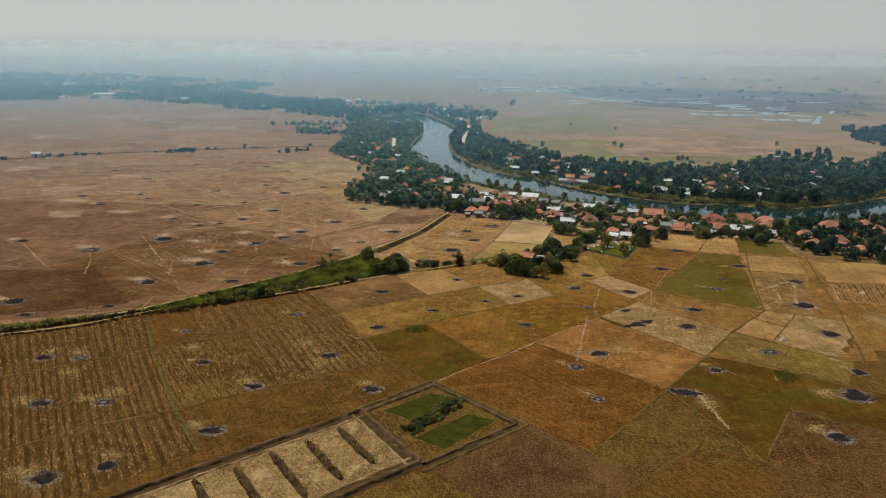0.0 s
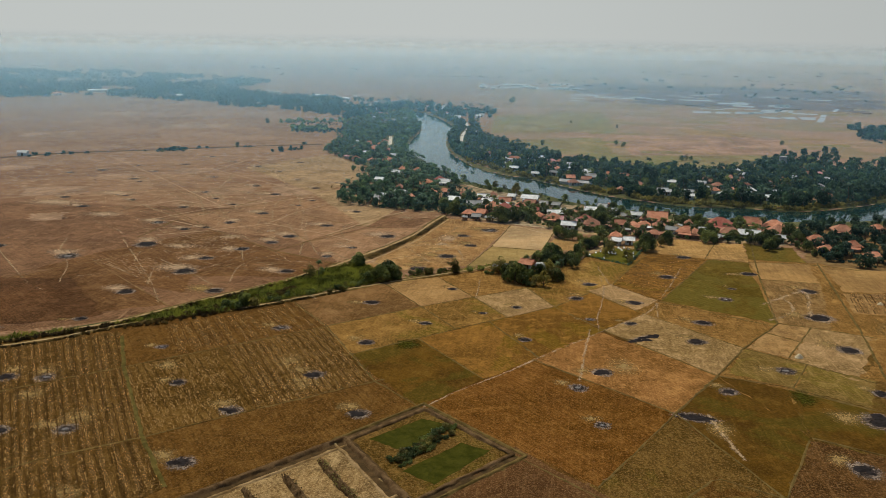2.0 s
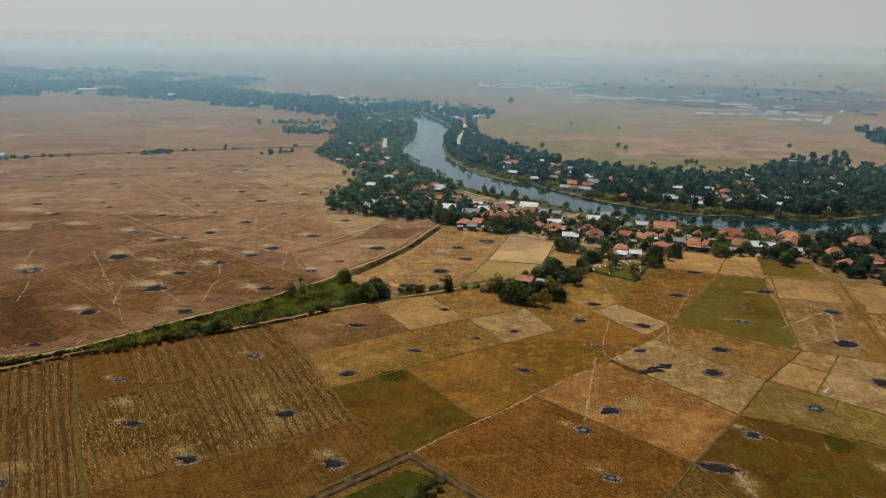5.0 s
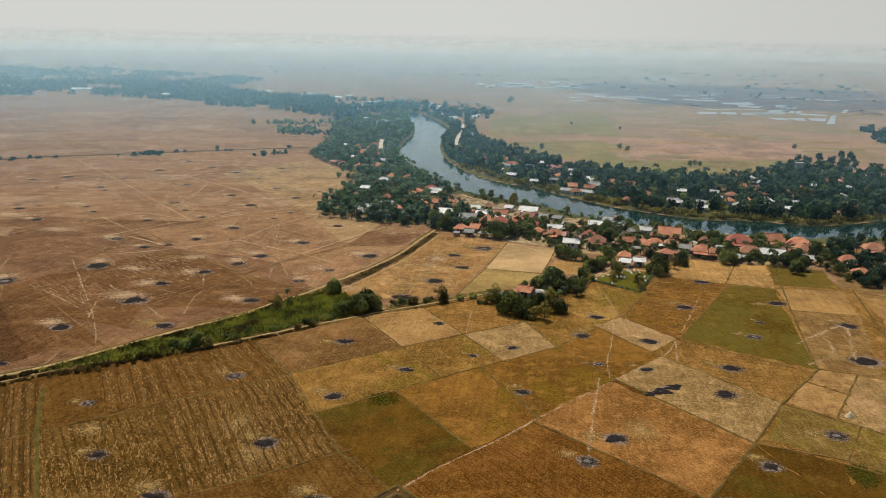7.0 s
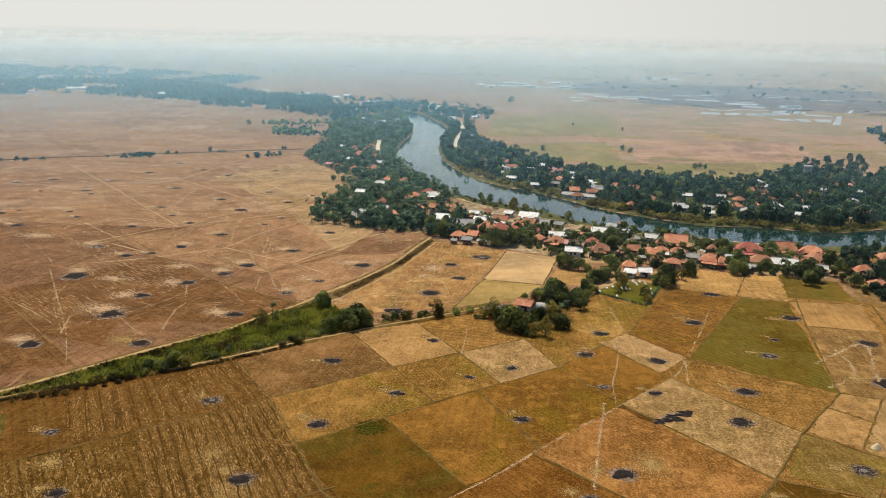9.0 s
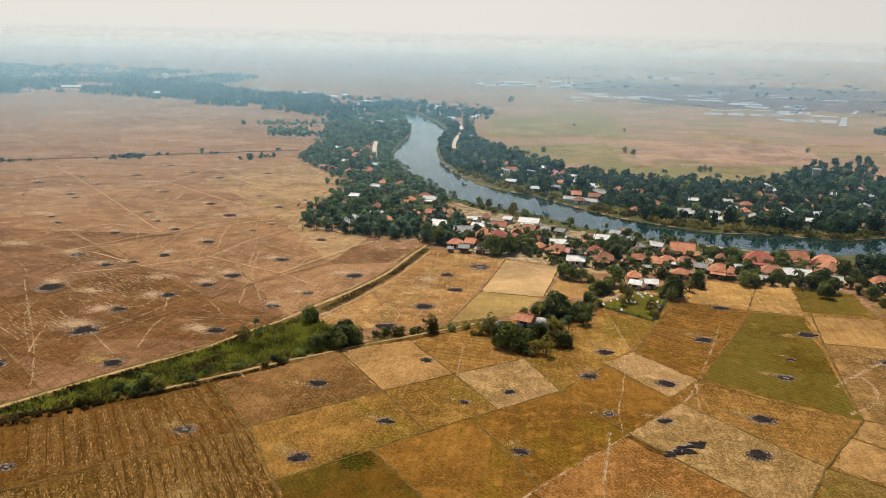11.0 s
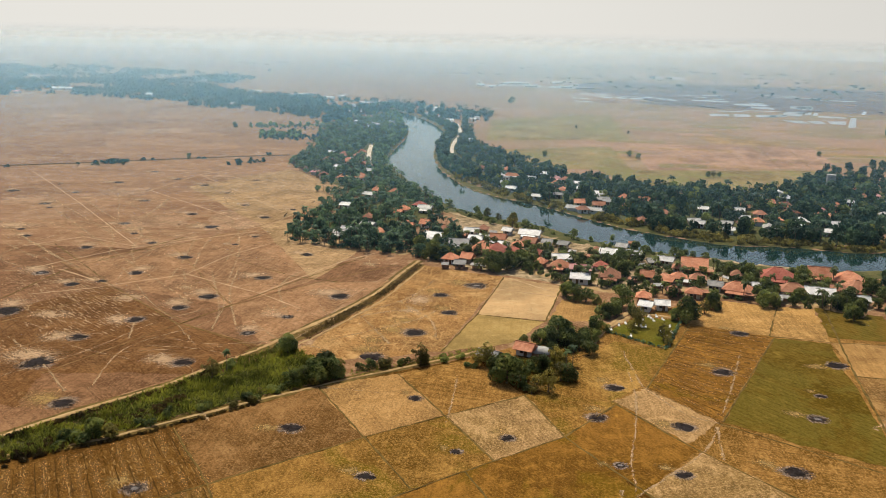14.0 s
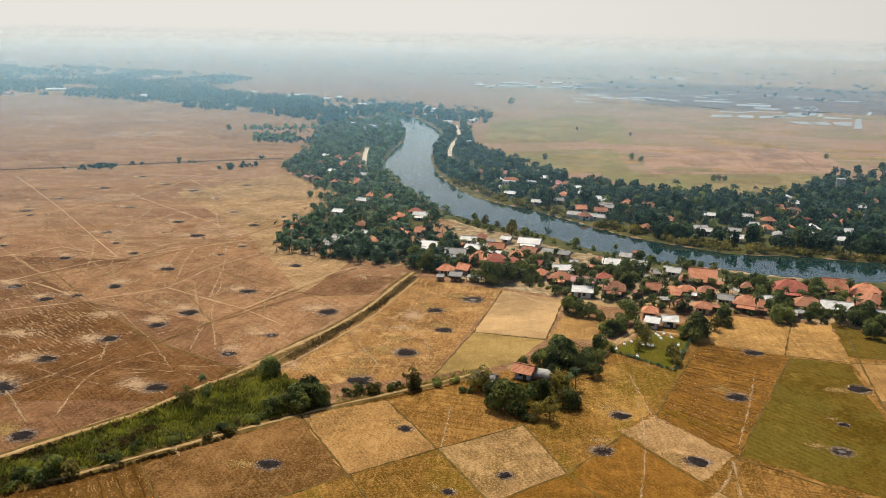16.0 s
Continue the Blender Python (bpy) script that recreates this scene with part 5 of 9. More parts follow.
# fields south of the ditch
field("brown stubble field with dark harvest rows", ROWED, (-182.6, 209.4), (-126.9, 241.8), (-111.4, 214.2), (-156.2, 174.3))
field("brown stubble field with dark harvest rows", ROWED, (-156.2, 174.3), (-111.4, 214.2), (-87.0, 173.8), (-128.0, 133.5))
field("brown stubble field with pale straw", ROWED, (-128.0, 133.5), (-87.0, 173.8), (-72.4, 152.8), (-108.9, 103.0))
field("brown stubble field with fine rows", STUBBLE_BROWN, (-126.9, 241.8), (-81.2, 280.0), (-64.0, 257.0), (-111.7, 214.1))
field("brown stubble field with fine slanting rows", FINE_ROWS, (-111.7, 214.1), (-64.0, 257.0), (-40.1, 214.8), (-87.0, 173.8))
field("brown stubble field beside the ponds", STUBBLE_BROWN, (-87.0, 173.8), (-37.7, 216.2), (-24.6, 198.0), (-72.4, 152.8))
field("brown stubble field", STUBBLE_RUSSET, (-81.2, 280.0), (-54.0, 308.9), (-36.6, 282.2), (-64.0, 257.0))
field("pale tan stubble field", STUBBLE_TAN, (-54.0, 308.9), (-34.8, 321.2), (-19.0, 296.6), (-36.6, 282.2))
field("tan stubble field with trodden tracks", STUBBLE_MIX, (-34.8, 321.2), (-14.2, 335.9), (0.2, 311.8), (-19.0, 296.6))
field("olive brown stubble field", STUBBLE_OLIVE, (-64.0, 257.0), (-36.2, 282.2), (-22.3, 261.0), (-51.9, 232.3))
field("brown stubble field with straw", STUBBLE_OLIVE, (-36.0, 282.7), (-19.0, 296.6), (-5.8, 275.4), (-22.3, 261.0))
field("pale grey tan stubble field", STUBBLE_GREY, (-19.0, 296.6), (0.2, 311.8), (9.9, 289.5), (-5.8, 275.4))
field("olive brown field by the farm", STUBBLE_OLIVE, (0.2, 311.8), (13.7, 329.3), (24.0, 310.0), (9.9, 289.5))
field("dark olive green field", OLIVE_DARK, (-51.9, 232.3), (-33.1, 250.1), (-10.7, 220.4), (-26.1, 200.0))
field("orange brown stubble field", STUBBLE_ORANGE, (-33.1, 250.1), (-12.0, 270.0), (4.6, 239.0), (-10.7, 220.4))
field("orange brown stubble field", STUBBLE_ORANGE, (-12.0, 270.0), (9.9, 289.5), (25.6, 266.7), (4.6, 239.0))
field("dark brown field with a pale track", STUBBLE_ORANGE, (9.9, 289.5), (23.6, 309.9), (40.4, 288.1), (25.6, 266.7))
field("pale sandy field corner", STUBBLE_GREY, (23.0, 311.5), (32.3, 321.8), (47.5, 303.0), (38.0, 289.6))
field("yellowish stubble field by the farm", FARM_STUBBLE, (10.8, 332.0), (27.3, 357.3), (31.9, 322.9), (22.6, 311.5))
field("pale grey stubble field with burnt stripes", STUBBLE_GREY, (25.6, 266.7), (40.8, 286.3), (67.3, 256.8), (54.6, 232.4))
field("brown stubble field", STUBBLE_MIX, (40.8, 286.3), (47.9, 302.0), (81.7, 280.2), (67.3, 256.8))
field("green grassy field", GRASS_GREEN, (77.4, 368.2), (93.5, 365.6), (83.9, 282.2), (48.9, 303.2))
field("brown stubble field with horizontal rows", STUBBLE_ORANGE, (52.9, 376.0), (77.5, 369.0), (48.6, 303.2), (32.7, 321.8))
field("yellow brown stubble field", STUBBLE_OLIVE, (27.3, 357.3), (41.2, 350.9), (52.9, 376.0), (32.3, 321.8))
field("tan field beside the houses", VILLAGE_TAN, (63.0, 406.4), (87.1, 401.3), (76.4, 369.6), (52.1, 378.4))
field("tan field beside the houses", VILLAGE_TAN, (87.1, 401.3), (99.4, 401.6), (94.0, 365.7), (76.4, 369.6))
field("green field beside the houses", GRASS_GREEN, (100.2, 403.6), (120.6, 396.4), (118.6, 369.9), (95.4, 371.3))
field("orange tan field", TAN_ORANGE, (94.4, 367.3), (118.7, 366.9), (114.1, 336.4), (92.7, 339.1))
field("brown field crossed by pale tracks", TRACKED, (92.7, 339.1), (114.5, 336.4), (100.1, 278.0), (84.4, 284.1))
field("yellow tan field with rows", TAN_ORANGE, (123.6, 365.7), (161.3, 358.1), (158.0, 328.1), (120.2, 326.1))
field("tan field with dark furrows", STUBBLE_TAN, (119.2, 324.3), (146.9, 327.2), (140.4, 295.3), (114.6, 299.7))
field("brown field", STUBBLE_MIX, (113.8, 297.4), (143.6, 293.8), (127.3, 239.3), (104.3, 248.2))
field("tan stubble field", STUBBLE_TAN, (84.6, 283.2), (94.1, 280.4), (86.5, 265.8), (78.5, 273.1))
field("tan stubble field", STUBBLE_TAN, (78.1, 272.7), (86.4, 265.4), (78.7, 250.0), (68.4, 257.3))
field("pale olive stubble field", STUBBLE_GREY, (94.4, 280.5), (112.5, 272.8), (93.3, 234.0), (79.1, 249.4))
field("yellow green stubble field", OLIVE_PALE, (67.5, 255.8), (82.8, 245.4), (73.6, 226.8), (58.0, 235.2))
field("yellow green stubble field", OLIVE_PALE, (83.1, 245.5), (98.5, 234.8), (90.2, 215.8), (73.9, 226.4))
field("red brown stubble field", STUBBLE_RED, (2.8, 237.5), (23.3, 265.9), (54.4, 233.2), (39.0, 204.8))
field("red brown stubble field with slanting rows", RED_ROWS, (-24.5, 201.2), (2.4, 237.0), (38.6, 204.4), (17.0, 165.2))
field("dark olive field", OLIVE_DARK, (39.0, 204.8), (54.6, 232.3), (69.2, 195.8), (55.0, 166.1))
field("dark olive field", OLIVE_DARK, (54.6, 232.3), (62.3, 229.7), (71.4, 225.5), (69.2, 195.8))
field("olive brown field", OLIVE_BROWN, (17.3, 165.3), (38.5, 204.0), (54.8, 166.3), (26.5, 153.4))
field("orange brown field", STUBBLE_BROWN, (21.4, 146.5), (42.6, 172.8), (59.0, 160.4), (48.0, 134.5))
field("speckled dark red brown field", SPECK_RED, (-21.1, 153.7), (-1.2, 181.7), (26.5, 153.9), (9.0, 123.7))
field("speckled brown stubble field", SPECKLED, (68.3, 194.3), (96.8, 182.2), (83.1, 149.5), (55.5, 166.2))
field("speckled brown stubble field", SPECKLED, (55.2, 165.1), (82.8, 148.8), (74.4, 128.8), (49.6, 132.8))
field("dark green field", OLIVE_DARK, (71.4, 225.5), (101.8, 207.8), (96.8, 182.2), (69.2, 195.8))
field("olive brown stubble field", OLIVE_BROWN, (-36.6, 137.8), (-20.2, 151.5), (9.0, 123.7), (-20.0, 108.3))

# fields north of the ditch
field("reddish stubble field with pale trodden spots", REDSPOT, (-43.6, 434.5), (-9.6, 422.3), (-24.9, 339.1), (-63.9, 338.0))
field("smooth tan field", TAN_SMOOTH, (-9.6, 422.3), (12.4, 413.6), (6.2, 373.0), (-16.7, 375.5))
field("yellow green tan field", TAN_GREEN, (-16.7, 375.5), (5.9, 372.0), (-4.0, 350.3), (-24.9, 339.1))
field("orange tan field beside the trees", TAN_ORANGE, (12.5, 398.4), (26.9, 394.9), (21.4, 374.4), (6.9, 373.1))
field("pale tan stubble field", PLAIN_PALE, (-201.7, 581.9), (-163.6, 660.6), (-93.5, 578.5), (-128.8, 491.5))
field("dark red brown stubble field", DARK_PLAIN, (-193.3, 307.0), (-183.8, 331.3), (-129.1, 306.1), (-123.7, 285.3))
field("dark red brown stubble field", DARK_PLAIN, (-183.8, 331.3), (-151.6, 385.5), (-109.2, 351.1), (-129.1, 306.1))
field("dark red brown stubble field", DARK_PLAIN, (-109.2, 351.1), (-77.2, 334.6), (-88.3, 312.6), (-129.1, 306.1))
field("red brown stubble field", PLAIN_TAN, (-100.1, 370.3), (-78.6, 402.1), (-51.4, 409.2), (-77.1, 335.5))
field("greyish brown stubble field", PLAIN_TAN, (-183.9, 412.1), (-152.6, 445.7), (-100.1, 370.3), (-151.6, 385.5))
field("tan stubble field", PLAIN_PALE, (-128.9, 490.2), (-117.3, 511.9), (-71.5, 455.3), (-80.5, 405.5))
field("tan brown stubble field", PLAIN_TAN, (-152.6, 445.7), (-128.9, 490.2), (-80.5, 405.5), (-99.8, 370.4))
field("dark bare soil beside the ditch", DARK_SOIL, (-242.1, 287.0), (-171.9, 295.7), (-138.5, 257.0), (-194.9, 225.5), 0.085, 0.8)
field("dark brown stubble field", DARK_PLAIN, (-218.5, 263.1), (-176.4, 320.7), (-124.3, 270.9), (-193.9, 224.4))

field("pale tan stubble that cuts into the grove", PLAIN_PALE, (-155.2, 654.5), (-107.4, 590.3), (-117.0, 566.5), (-124.2, 506.9), 0.075, 1.0)
field("paler straw covered stubble on the plain", PLAIN_STRAW, (-303.5, 478.1), (-268.7, 489.5), (-255.9, 460.6), (-289.6, 450.0), rag=1.5)
field("paler straw covered stubble on the plain", PLAIN_STRAW, (-254.9, 405.6), (-239.7, 411.7), (-232.2, 394.4), (-247.5, 388.6), rag=1.5)
field("paler straw covered stubble on the plain", PLAIN_STRAW, (-203.1, 626.5), (-170.7, 640.6), (-166.0, 612.0), (-197.9, 598.8), rag=1.5)
field("paler straw covered stubble on the plain", PLAIN_STRAW, (-160.0, 518.6), (-127.0, 530.0), (-119.3, 487.6), (-150.7, 477.4), rag=1.5)
field("paler straw covered stubble on the plain", PLAIN_STRAW, (-196.8, 499.7), (-170.4, 509.5), (-164.0, 482.8), (-189.9, 473.6), rag=1.5)
field("paler straw covered stubble on the plain", PLAIN_STRAW, (-283.4, 529.6), (-263.7, 539.0), (-257.2, 520.0), (-277.1, 511.0), rag=1.5)
field("paler straw covered stubble on the plain", PLAIN_STRAW, (-308.2, 656.1), (-275.6, 671.5), (-270.0, 649.9), (-302.6, 635.1), rag=1.5)
field("paler straw covered stubble on the plain", PLAIN_STRAW, (-468.1, 740.6), (-423.9, 762.4), (-410.1, 730.5), (-453.8, 709.9), rag=1.5)
field("paler straw covered stubble on the plain", PLAIN_STRAW, (-382.3, 848.5), (-319.2, 878.6), (-308.4, 837.7), (-370.1, 809.6), rag=1.5)
field("paler straw covered stubble on the plain", PLAIN_STRAW, (-531.2, 950.0), (-470.4, 985.1), (-457.3, 947.7), (-517.4, 914.5), rag=1.5)
field("paler straw covered stubble on the plain", PLAIN_STRAW, (-370.9, 551.9), (-347.4, 562.9), (-337.8, 542.1), (-361.3, 531.6), rag=1.5)
field("paler straw covered stubble on the plain", PLAIN_STRAW, (-246.1, 564.6), (-220.9, 575.8), (-215.6, 554.6), (-240.7, 543.9), rag=1.5)

# fields beyond the river
field("bright green grass field", FAR_GREEN, (-30.3, 801.6), (63.6, 841.6), (69.0, 711.9), (-21.5, 700.3))
field("olive grass field", FAR_GREEN, (-48.8, 1057.4), (88.7, 1159.8), (86.1, 900.5), (-43.0, 859.8))
field("pale tan field", FAR_TAN, (80.5, 869.6), (187.7, 875.2), (185.3, 745.4), (81.0, 714.8))
field("pale pink tan field", FAR_TAN, (194.8, 884.9), (242.0, 882.1), (224.0, 749.4), (178.5, 746.4))
field("dark brown ploughed strip", STUBBLE_GREY, (151.6, 960.7), (222.9, 908.9), (215.4, 882.7), (158.1, 891.0))
field("yellow tan field behind the woods", FAR_GREEN, (45.2, 706.2), (212.4, 744.0), (161.4, 634.7), (68.7, 614.3))

# stubble that shows between the fields
field("brown stubble between the fields", STUBBLE_BROWN, (-192, 204), (-8, 343), (60, 200), (-130, 60), 0.005, 0.3)
field("brown stubble between the fields", STUBBLE_MIX, (-8, 343), (60, 404), (178, 352), (60, 200), 0.005, 0.3)
field("brown stubble between the fields", OLIVE_BROWN, (-130, 60), (60, 200), (178, 352), (200, 60), 0.005, 0.3)
field("red brown stubble of the plain", PLAIN_RED, (-200, 217), (-133, 252), (-140, 440), (-330, 430), 0.005, 0.6)
field("red brown stubble of the plain", PLAIN_RED, (-133, 252), (-84, 322), (-50, 432), (-140, 440), 0.005, 0.5)

field("golden stubble beside the ditch road", REDSPOT, (-66, 338), (-22, 341), (-12, 346), (-80, 316), 0.01, 0.5)

# bunds
bund([(-157.6, 174.0), (-111.4, 214.2), (-82.8, 239.7), (-64.0, 257.0), (-35.8, 282.8), (-19.0, 296.6), (0.2, 311.8), (13.6, 327.3)])
bund([(-128.0, 133.5), (-104.0, 161.0), (-87.0, 173.8), (-71.2, 188.1), (-37.7, 216.2)])
bund([(-51.9, 232.3), (-33.1, 250.1), (-12.0, 270.0), (9.9, 289.5), (23.6, 309.9)])
bund([(-123.8, 238.1), (-111.4, 214.2), (-87.0, 173.8), (-72.4, 152.8)], 0.8, 0.2, BUND_GREEN)
bund([(-81.2, 280.0), (-64.0, 257.0), (-40.1, 214.8), (-26.1, 200.0)])
bund([(-54.0, 308.9), (-36.2, 282.2), (-22.3, 261.0)])
bund([(-34.8, 321.2), (-19.0, 296.6), (-5.8, 275.4)])
bund([(0.2, 311.8), (9.9, 289.5)])
bund([(-33.1, 250.1), (-10.7, 220.4)])
bund([(-12.0, 270.0), (4.6, 239.0)])
bund([(9.9, 289.5), (25.6, 266.7)])
bund([(22.3, 311.4), (38.0, 289.6), (40.8, 286.3), (67.3, 256.8), (82.8, 245.4), (97.9, 233.3)])
bund([(25.6, 266.7), (54.6, 232.4), (73.3, 226.8), (89.6, 214.6)])
bund([(47.9, 302.0), (81.7, 280.2)])
bund([(77.4, 368.2), (48.6, 303.2)])
bund([(32.7, 321.8), (52.9, 376.0)])
bund([(87.1, 401.3), (76.4, 369.6)])
bund([(76.4, 369.6), (94.2, 366.5), (118.7, 366.9), (138.4, 360.1)])
bund([(92.7, 339.1), (114.5, 336.4)])
bund([(84.1, 283.1), (94.1, 280.4), (112.5, 272.8)])
bund([(78.1, 272.7), (86.4, 265.4)])
bund([(94.4, 280.5), (78.7, 250.0)])
bund([(82.8, 245.4), (73.6, 226.8)])
bund([(2.8, 237.5), (39.0, 204.8), (55.0, 166.1), (59.0, 160.4), (82.9, 149.0)])
bund([(38.7, 204.8), (54.6, 232.3)])
bund([(17.0, 165.2), (38.6, 204.4)])
bund([(-24.5, 201.2), (-0.3, 176.3), (26.2, 152.9), (38.0, 143.4)])
bund([(26.5, 153.4), (42.6, 172.8), (55.0, 166.1)])
bund([(68.3, 194.3), (55.5, 166.2)])
bund([(71.4, 225.5), (101.8, 207.8)])
bund([(69.2, 195.8), (96.8, 182.2)])
bund([(-9.6, 422.3), (-16.7, 375.5), (-24.9, 339.1)])
bund([(-16.7, 375.5), (5.9, 372.0)])
bund([(12.4, 413.6), (5.9, 372.0)])
bund([(-109.2, 351.1), (-77.2, 334.6)], mat=DIRT)
bund([(-129.1, 306.1), (-109.2, 351.1), (-100.1, 370.3), (-78.6, 402.1), (-53.2, 432.9)], mat=DIRT)
bund([(-183.9, 412.1), (-152.6, 445.7), (-128.9, 490.2), (-96.6, 577.9)], mat=DIRT)
bund([(-152.6, 445.7), (-99.8, 370.4)], mat=DIRT)
bund([(-183.9, 412.1), (-151.6, 385.5), (-108.0, 351.8)], mat=DIRT)
bund([(-221.0, 266.5), (-176.4, 320.7), (-143.8, 381.0)], mat=DIRT)
bund([(-176.4, 320.7), (-117.5, 264.8)], mat=DIRT)
bund([(192.8, 876.5), (179.7, 746.7)])
bund([(164.0, 876.6), (155.8, 738.2)])
bund([(220.8, 892.0), (202.3, 749.5)])
bund([(103.1, 402.3), (92.3, 339.1), (83.9, 282.2), (67.3, 256.8), (54.6, 232.4), (38.7, 204.8)], 0.45, 0.25)
bund([(123.2, 368.7), (109.9, 280.6), (101.5, 235.5)], 0.5, 0.3)
bund([(-191.6, 401.0), (-172.8, 434.1), (-127.0, 478.7), (-121.0, 516.5), (-109.3, 536.3)], 0.42, 0.14, PLAIN_BUND)
bund([(-218.5, 566.7), (-153.1, 510.2), (-129.5, 485.9)], 0.42, 0.14, PLAIN_BUND)
bund([(-212.2, 625.7), (-127.1, 523.2)], 0.42, 0.14, PLAIN_BUND)
bund([(-180.3, 592.7), (-142.1, 634.9)], 0.42, 0.14, PLAIN_BUND)
bund([(-161.9, 555.4), (-117.4, 576.0)], 0.42, 0.14, PLAIN_BUND)
bund([(-129.7, 404.5), (-94.9, 385.9), (-76.3, 371.7)], 0.42, 0.14, PLAIN_BUND)
bund([(-94.9, 385.9), (-75.7, 434.5), (-65.2, 449.1)], 0.42, 0.14, PLAIN_BUND)
bund([(-172.3, 371.2), (-154.7, 382.1), (-129.7, 404.5), (-124.0, 434.2), (-113.2, 457.8)], 0.42, 0.14, PLAIN_BUND)
bund([(-167.0, 441.4), (-149.0, 464.0)], 0.42, 0.14, PLAIN_BUND)
bund([(-179.8, 403.0), (-148.3, 385.1)], 0.42, 0.14, PLAIN_BUND)
bund([(-159.6, 612.6), (-107.9, 583.1)], 0.42, 0.14, PLAIN_BUND)
bund([(-253.9, 496.8), (-238.2, 524.7), (-218.5, 566.7), (-212.2, 625.7), (-193.7, 659.4)], 0.42, 0.14, PLAIN_BUND)
bund([(-238.2, 524.7), (-167.0, 441.4)], 0.42, 0.14, PLAIN_BUND)
bund([(-319.2, 614.7), (-238.2, 524.7)], 0.42, 0.14, PLAIN_BUND)
bund([(-213.0, 434.0), (-197.9, 453.9), (-167.0, 441.4)], 0.42, 0.14, PLAIN_BUND)
bund([(-102.9, 513.6), (-70.3, 474.6)], 0.42, 0.14, PLAIN_BUND)
bund([(-13.1, 406.7), (10.7, 399.9)], 0.42, 0.14, PLAIN_BUND)
bund([(-7.3, 421.3), (9.8, 404.7)], 0.42, 0.14, PLAIN_BUND)

# roads and paths
path_strip("verge", "dark grassy verge of the ditch road", [(-195.1, 215.9), (-166.6, 224.1), (-150.1, 235.2), (-132.2, 251.0), (-109.6, 282.9), (-101.1, 293.9), (-92.6, 305.0), (-86.5, 317.8), (-78.2, 332.5), (-70.8, 350.0), (-62.1, 369.7), (-54.3, 394.0), (-49.2, 422.0), (-45.1, 440.7)], 3.4, BUND_GRASS, 0.075)
path_strip("road_1", "pale dirt road along the ditch", [(-195.1, 215.9), (-166.6, 224.1), (-150.1, 235.2), (-132.2, 251.0), (-109.6, 282.9), (-101.1, 293.9), (-92.6, 305.0), (-86.5, 317.8), (-78.2, 332.5), (-70.8, 350.0), (-62.1, 369.7), (-54.3, 394.0), (-49.2, 422.0), (-45.1, 440.7)], 1.3, PATH_DIRT)
path_strip("verge", "dark grassy verge of the ditch path", [(-189.2, 208.4), (-163.7, 219.6), (-144.4, 232.0), (-123.3, 253.7), (-95.5, 272.2), (-82.7, 283.9), (-68.4, 297.0), (-50.9, 312.2), (-33.4, 326.0), (-19.6, 336.8), (-10.9, 345.0)], 3.2, BUND_GRASS, 0.075)
path_strip("road_2", "pale dirt path along the ditch", [(-189.2, 208.4), (-163.7, 219.6), (-144.4, 232.0), (-123.3, 253.7), (-95.5, 272.2), (-82.7, 283.9), (-68.4, 297.0), (-50.9, 312.2), (-33.4, 326.0), (-19.6, 336.8), (-10.9, 345.0)], 0.85, PATH_DIRT)
path_strip("road_3", "dirt track on a bank across the plain", [(-458.4, 541.5), (-399.3, 582.4), (-355.9, 626.4), (-299.4, 658.1), (-239.8, 696.1), (-182.6, 726.8)], 4.5, DARK_EARTH)
path_strip("road_4", "sandy village lane", [(-56.0, 449.0), (-45.7, 458.0), (-31.3, 453.4), (-7.9, 439.2), (13.2, 422.0), (28.6, 411.1), (48.4, 414.4), (70.4, 418.1), (89.8, 411.9), (114.9, 395.9)], 4.0, PATH_DIRT)
path_strip("road_5", "pale road on the far bank", [(-81.7, 994.9), (-70.1, 906.3), (-68.9, 831.6), (-64.9, 773.3), (-55.1, 717.0), (-47.9, 697.9)], 3.0, PALE_ROAD)
path_strip("road_6", "pale road on the near bank", [(-134.7, 799.8), (-125.6, 742.9), (-116.3, 702.6)], 3.0, PALE_ROAD)
path_strip("road_7", "sandy riverside lane", [(-42.9, 541.2), (-30.1, 525.2), (-10.4, 509.7), (15.0, 485.3), (38.1, 473.1)], 3.4, YARD)
path_strip("road_8", "dirt path round the graveyard", [(24.1, 365.1), (29.0, 373.7), (37.1, 384.3), (44.1, 384.4), (49.8, 381.6)], 1.6, PATH_DIRT)

# footpaths
track([(-24.5, 201.2), (-24.4, 200.2), (-16.8, 211.4), (-6.4, 223.8), (4.6, 239.0), (25.6, 266.7), (40.8, 286.3), (47.9, 302.0)], 0.93)
track([(24.0, 266.4), (24.2, 280.0), (26.7, 294.6), (29.1, 316.5), (28.7, 335.0)], 0.81)
track([(-18.4, 292.5), (-18.2, 308.8), (-18.4, 324.0)], 0.99)
track([(31.5, 322.8), (39.8, 307.1), (47.9, 302.0)], 0.93)
track([(28.7, 348.8), (31.5, 322.8)], 0.99)
track([(49.8, 308.7), (55.9, 326.8), (64.3, 354.8)], 0.93)
track([(46.7, 300.3), (44.9, 283.3)], 1.12)
track([(21.1, 266.8), (18.0, 243.0), (15.7, 222.7)], 1.36)
track([(46.7, 206.0), (48.0, 196.7), (50.6, 181.9)], 1.61)
track([(84.8, 304.5), (104.6, 323.6), (97.9, 292.1), (102.0, 285.9)], 2.60)
track([(94.4, 317.8), (93.6, 298.5), (82.5, 286.2)], 2.20)
track([(-183.9, 360.9), (-143.4, 299.9), (-126.3, 270.6)], 1.12)
track([(-237.0, 345.4), (-189.3, 292.2), (-172.1, 278.4)], 1.12)
track([(-241.6, 506.8), (-169.4, 429.0), (-114.1, 371.0)], 1.12)
track([(-243.2, 467.2), (-182.3, 413.3)], 1.24)
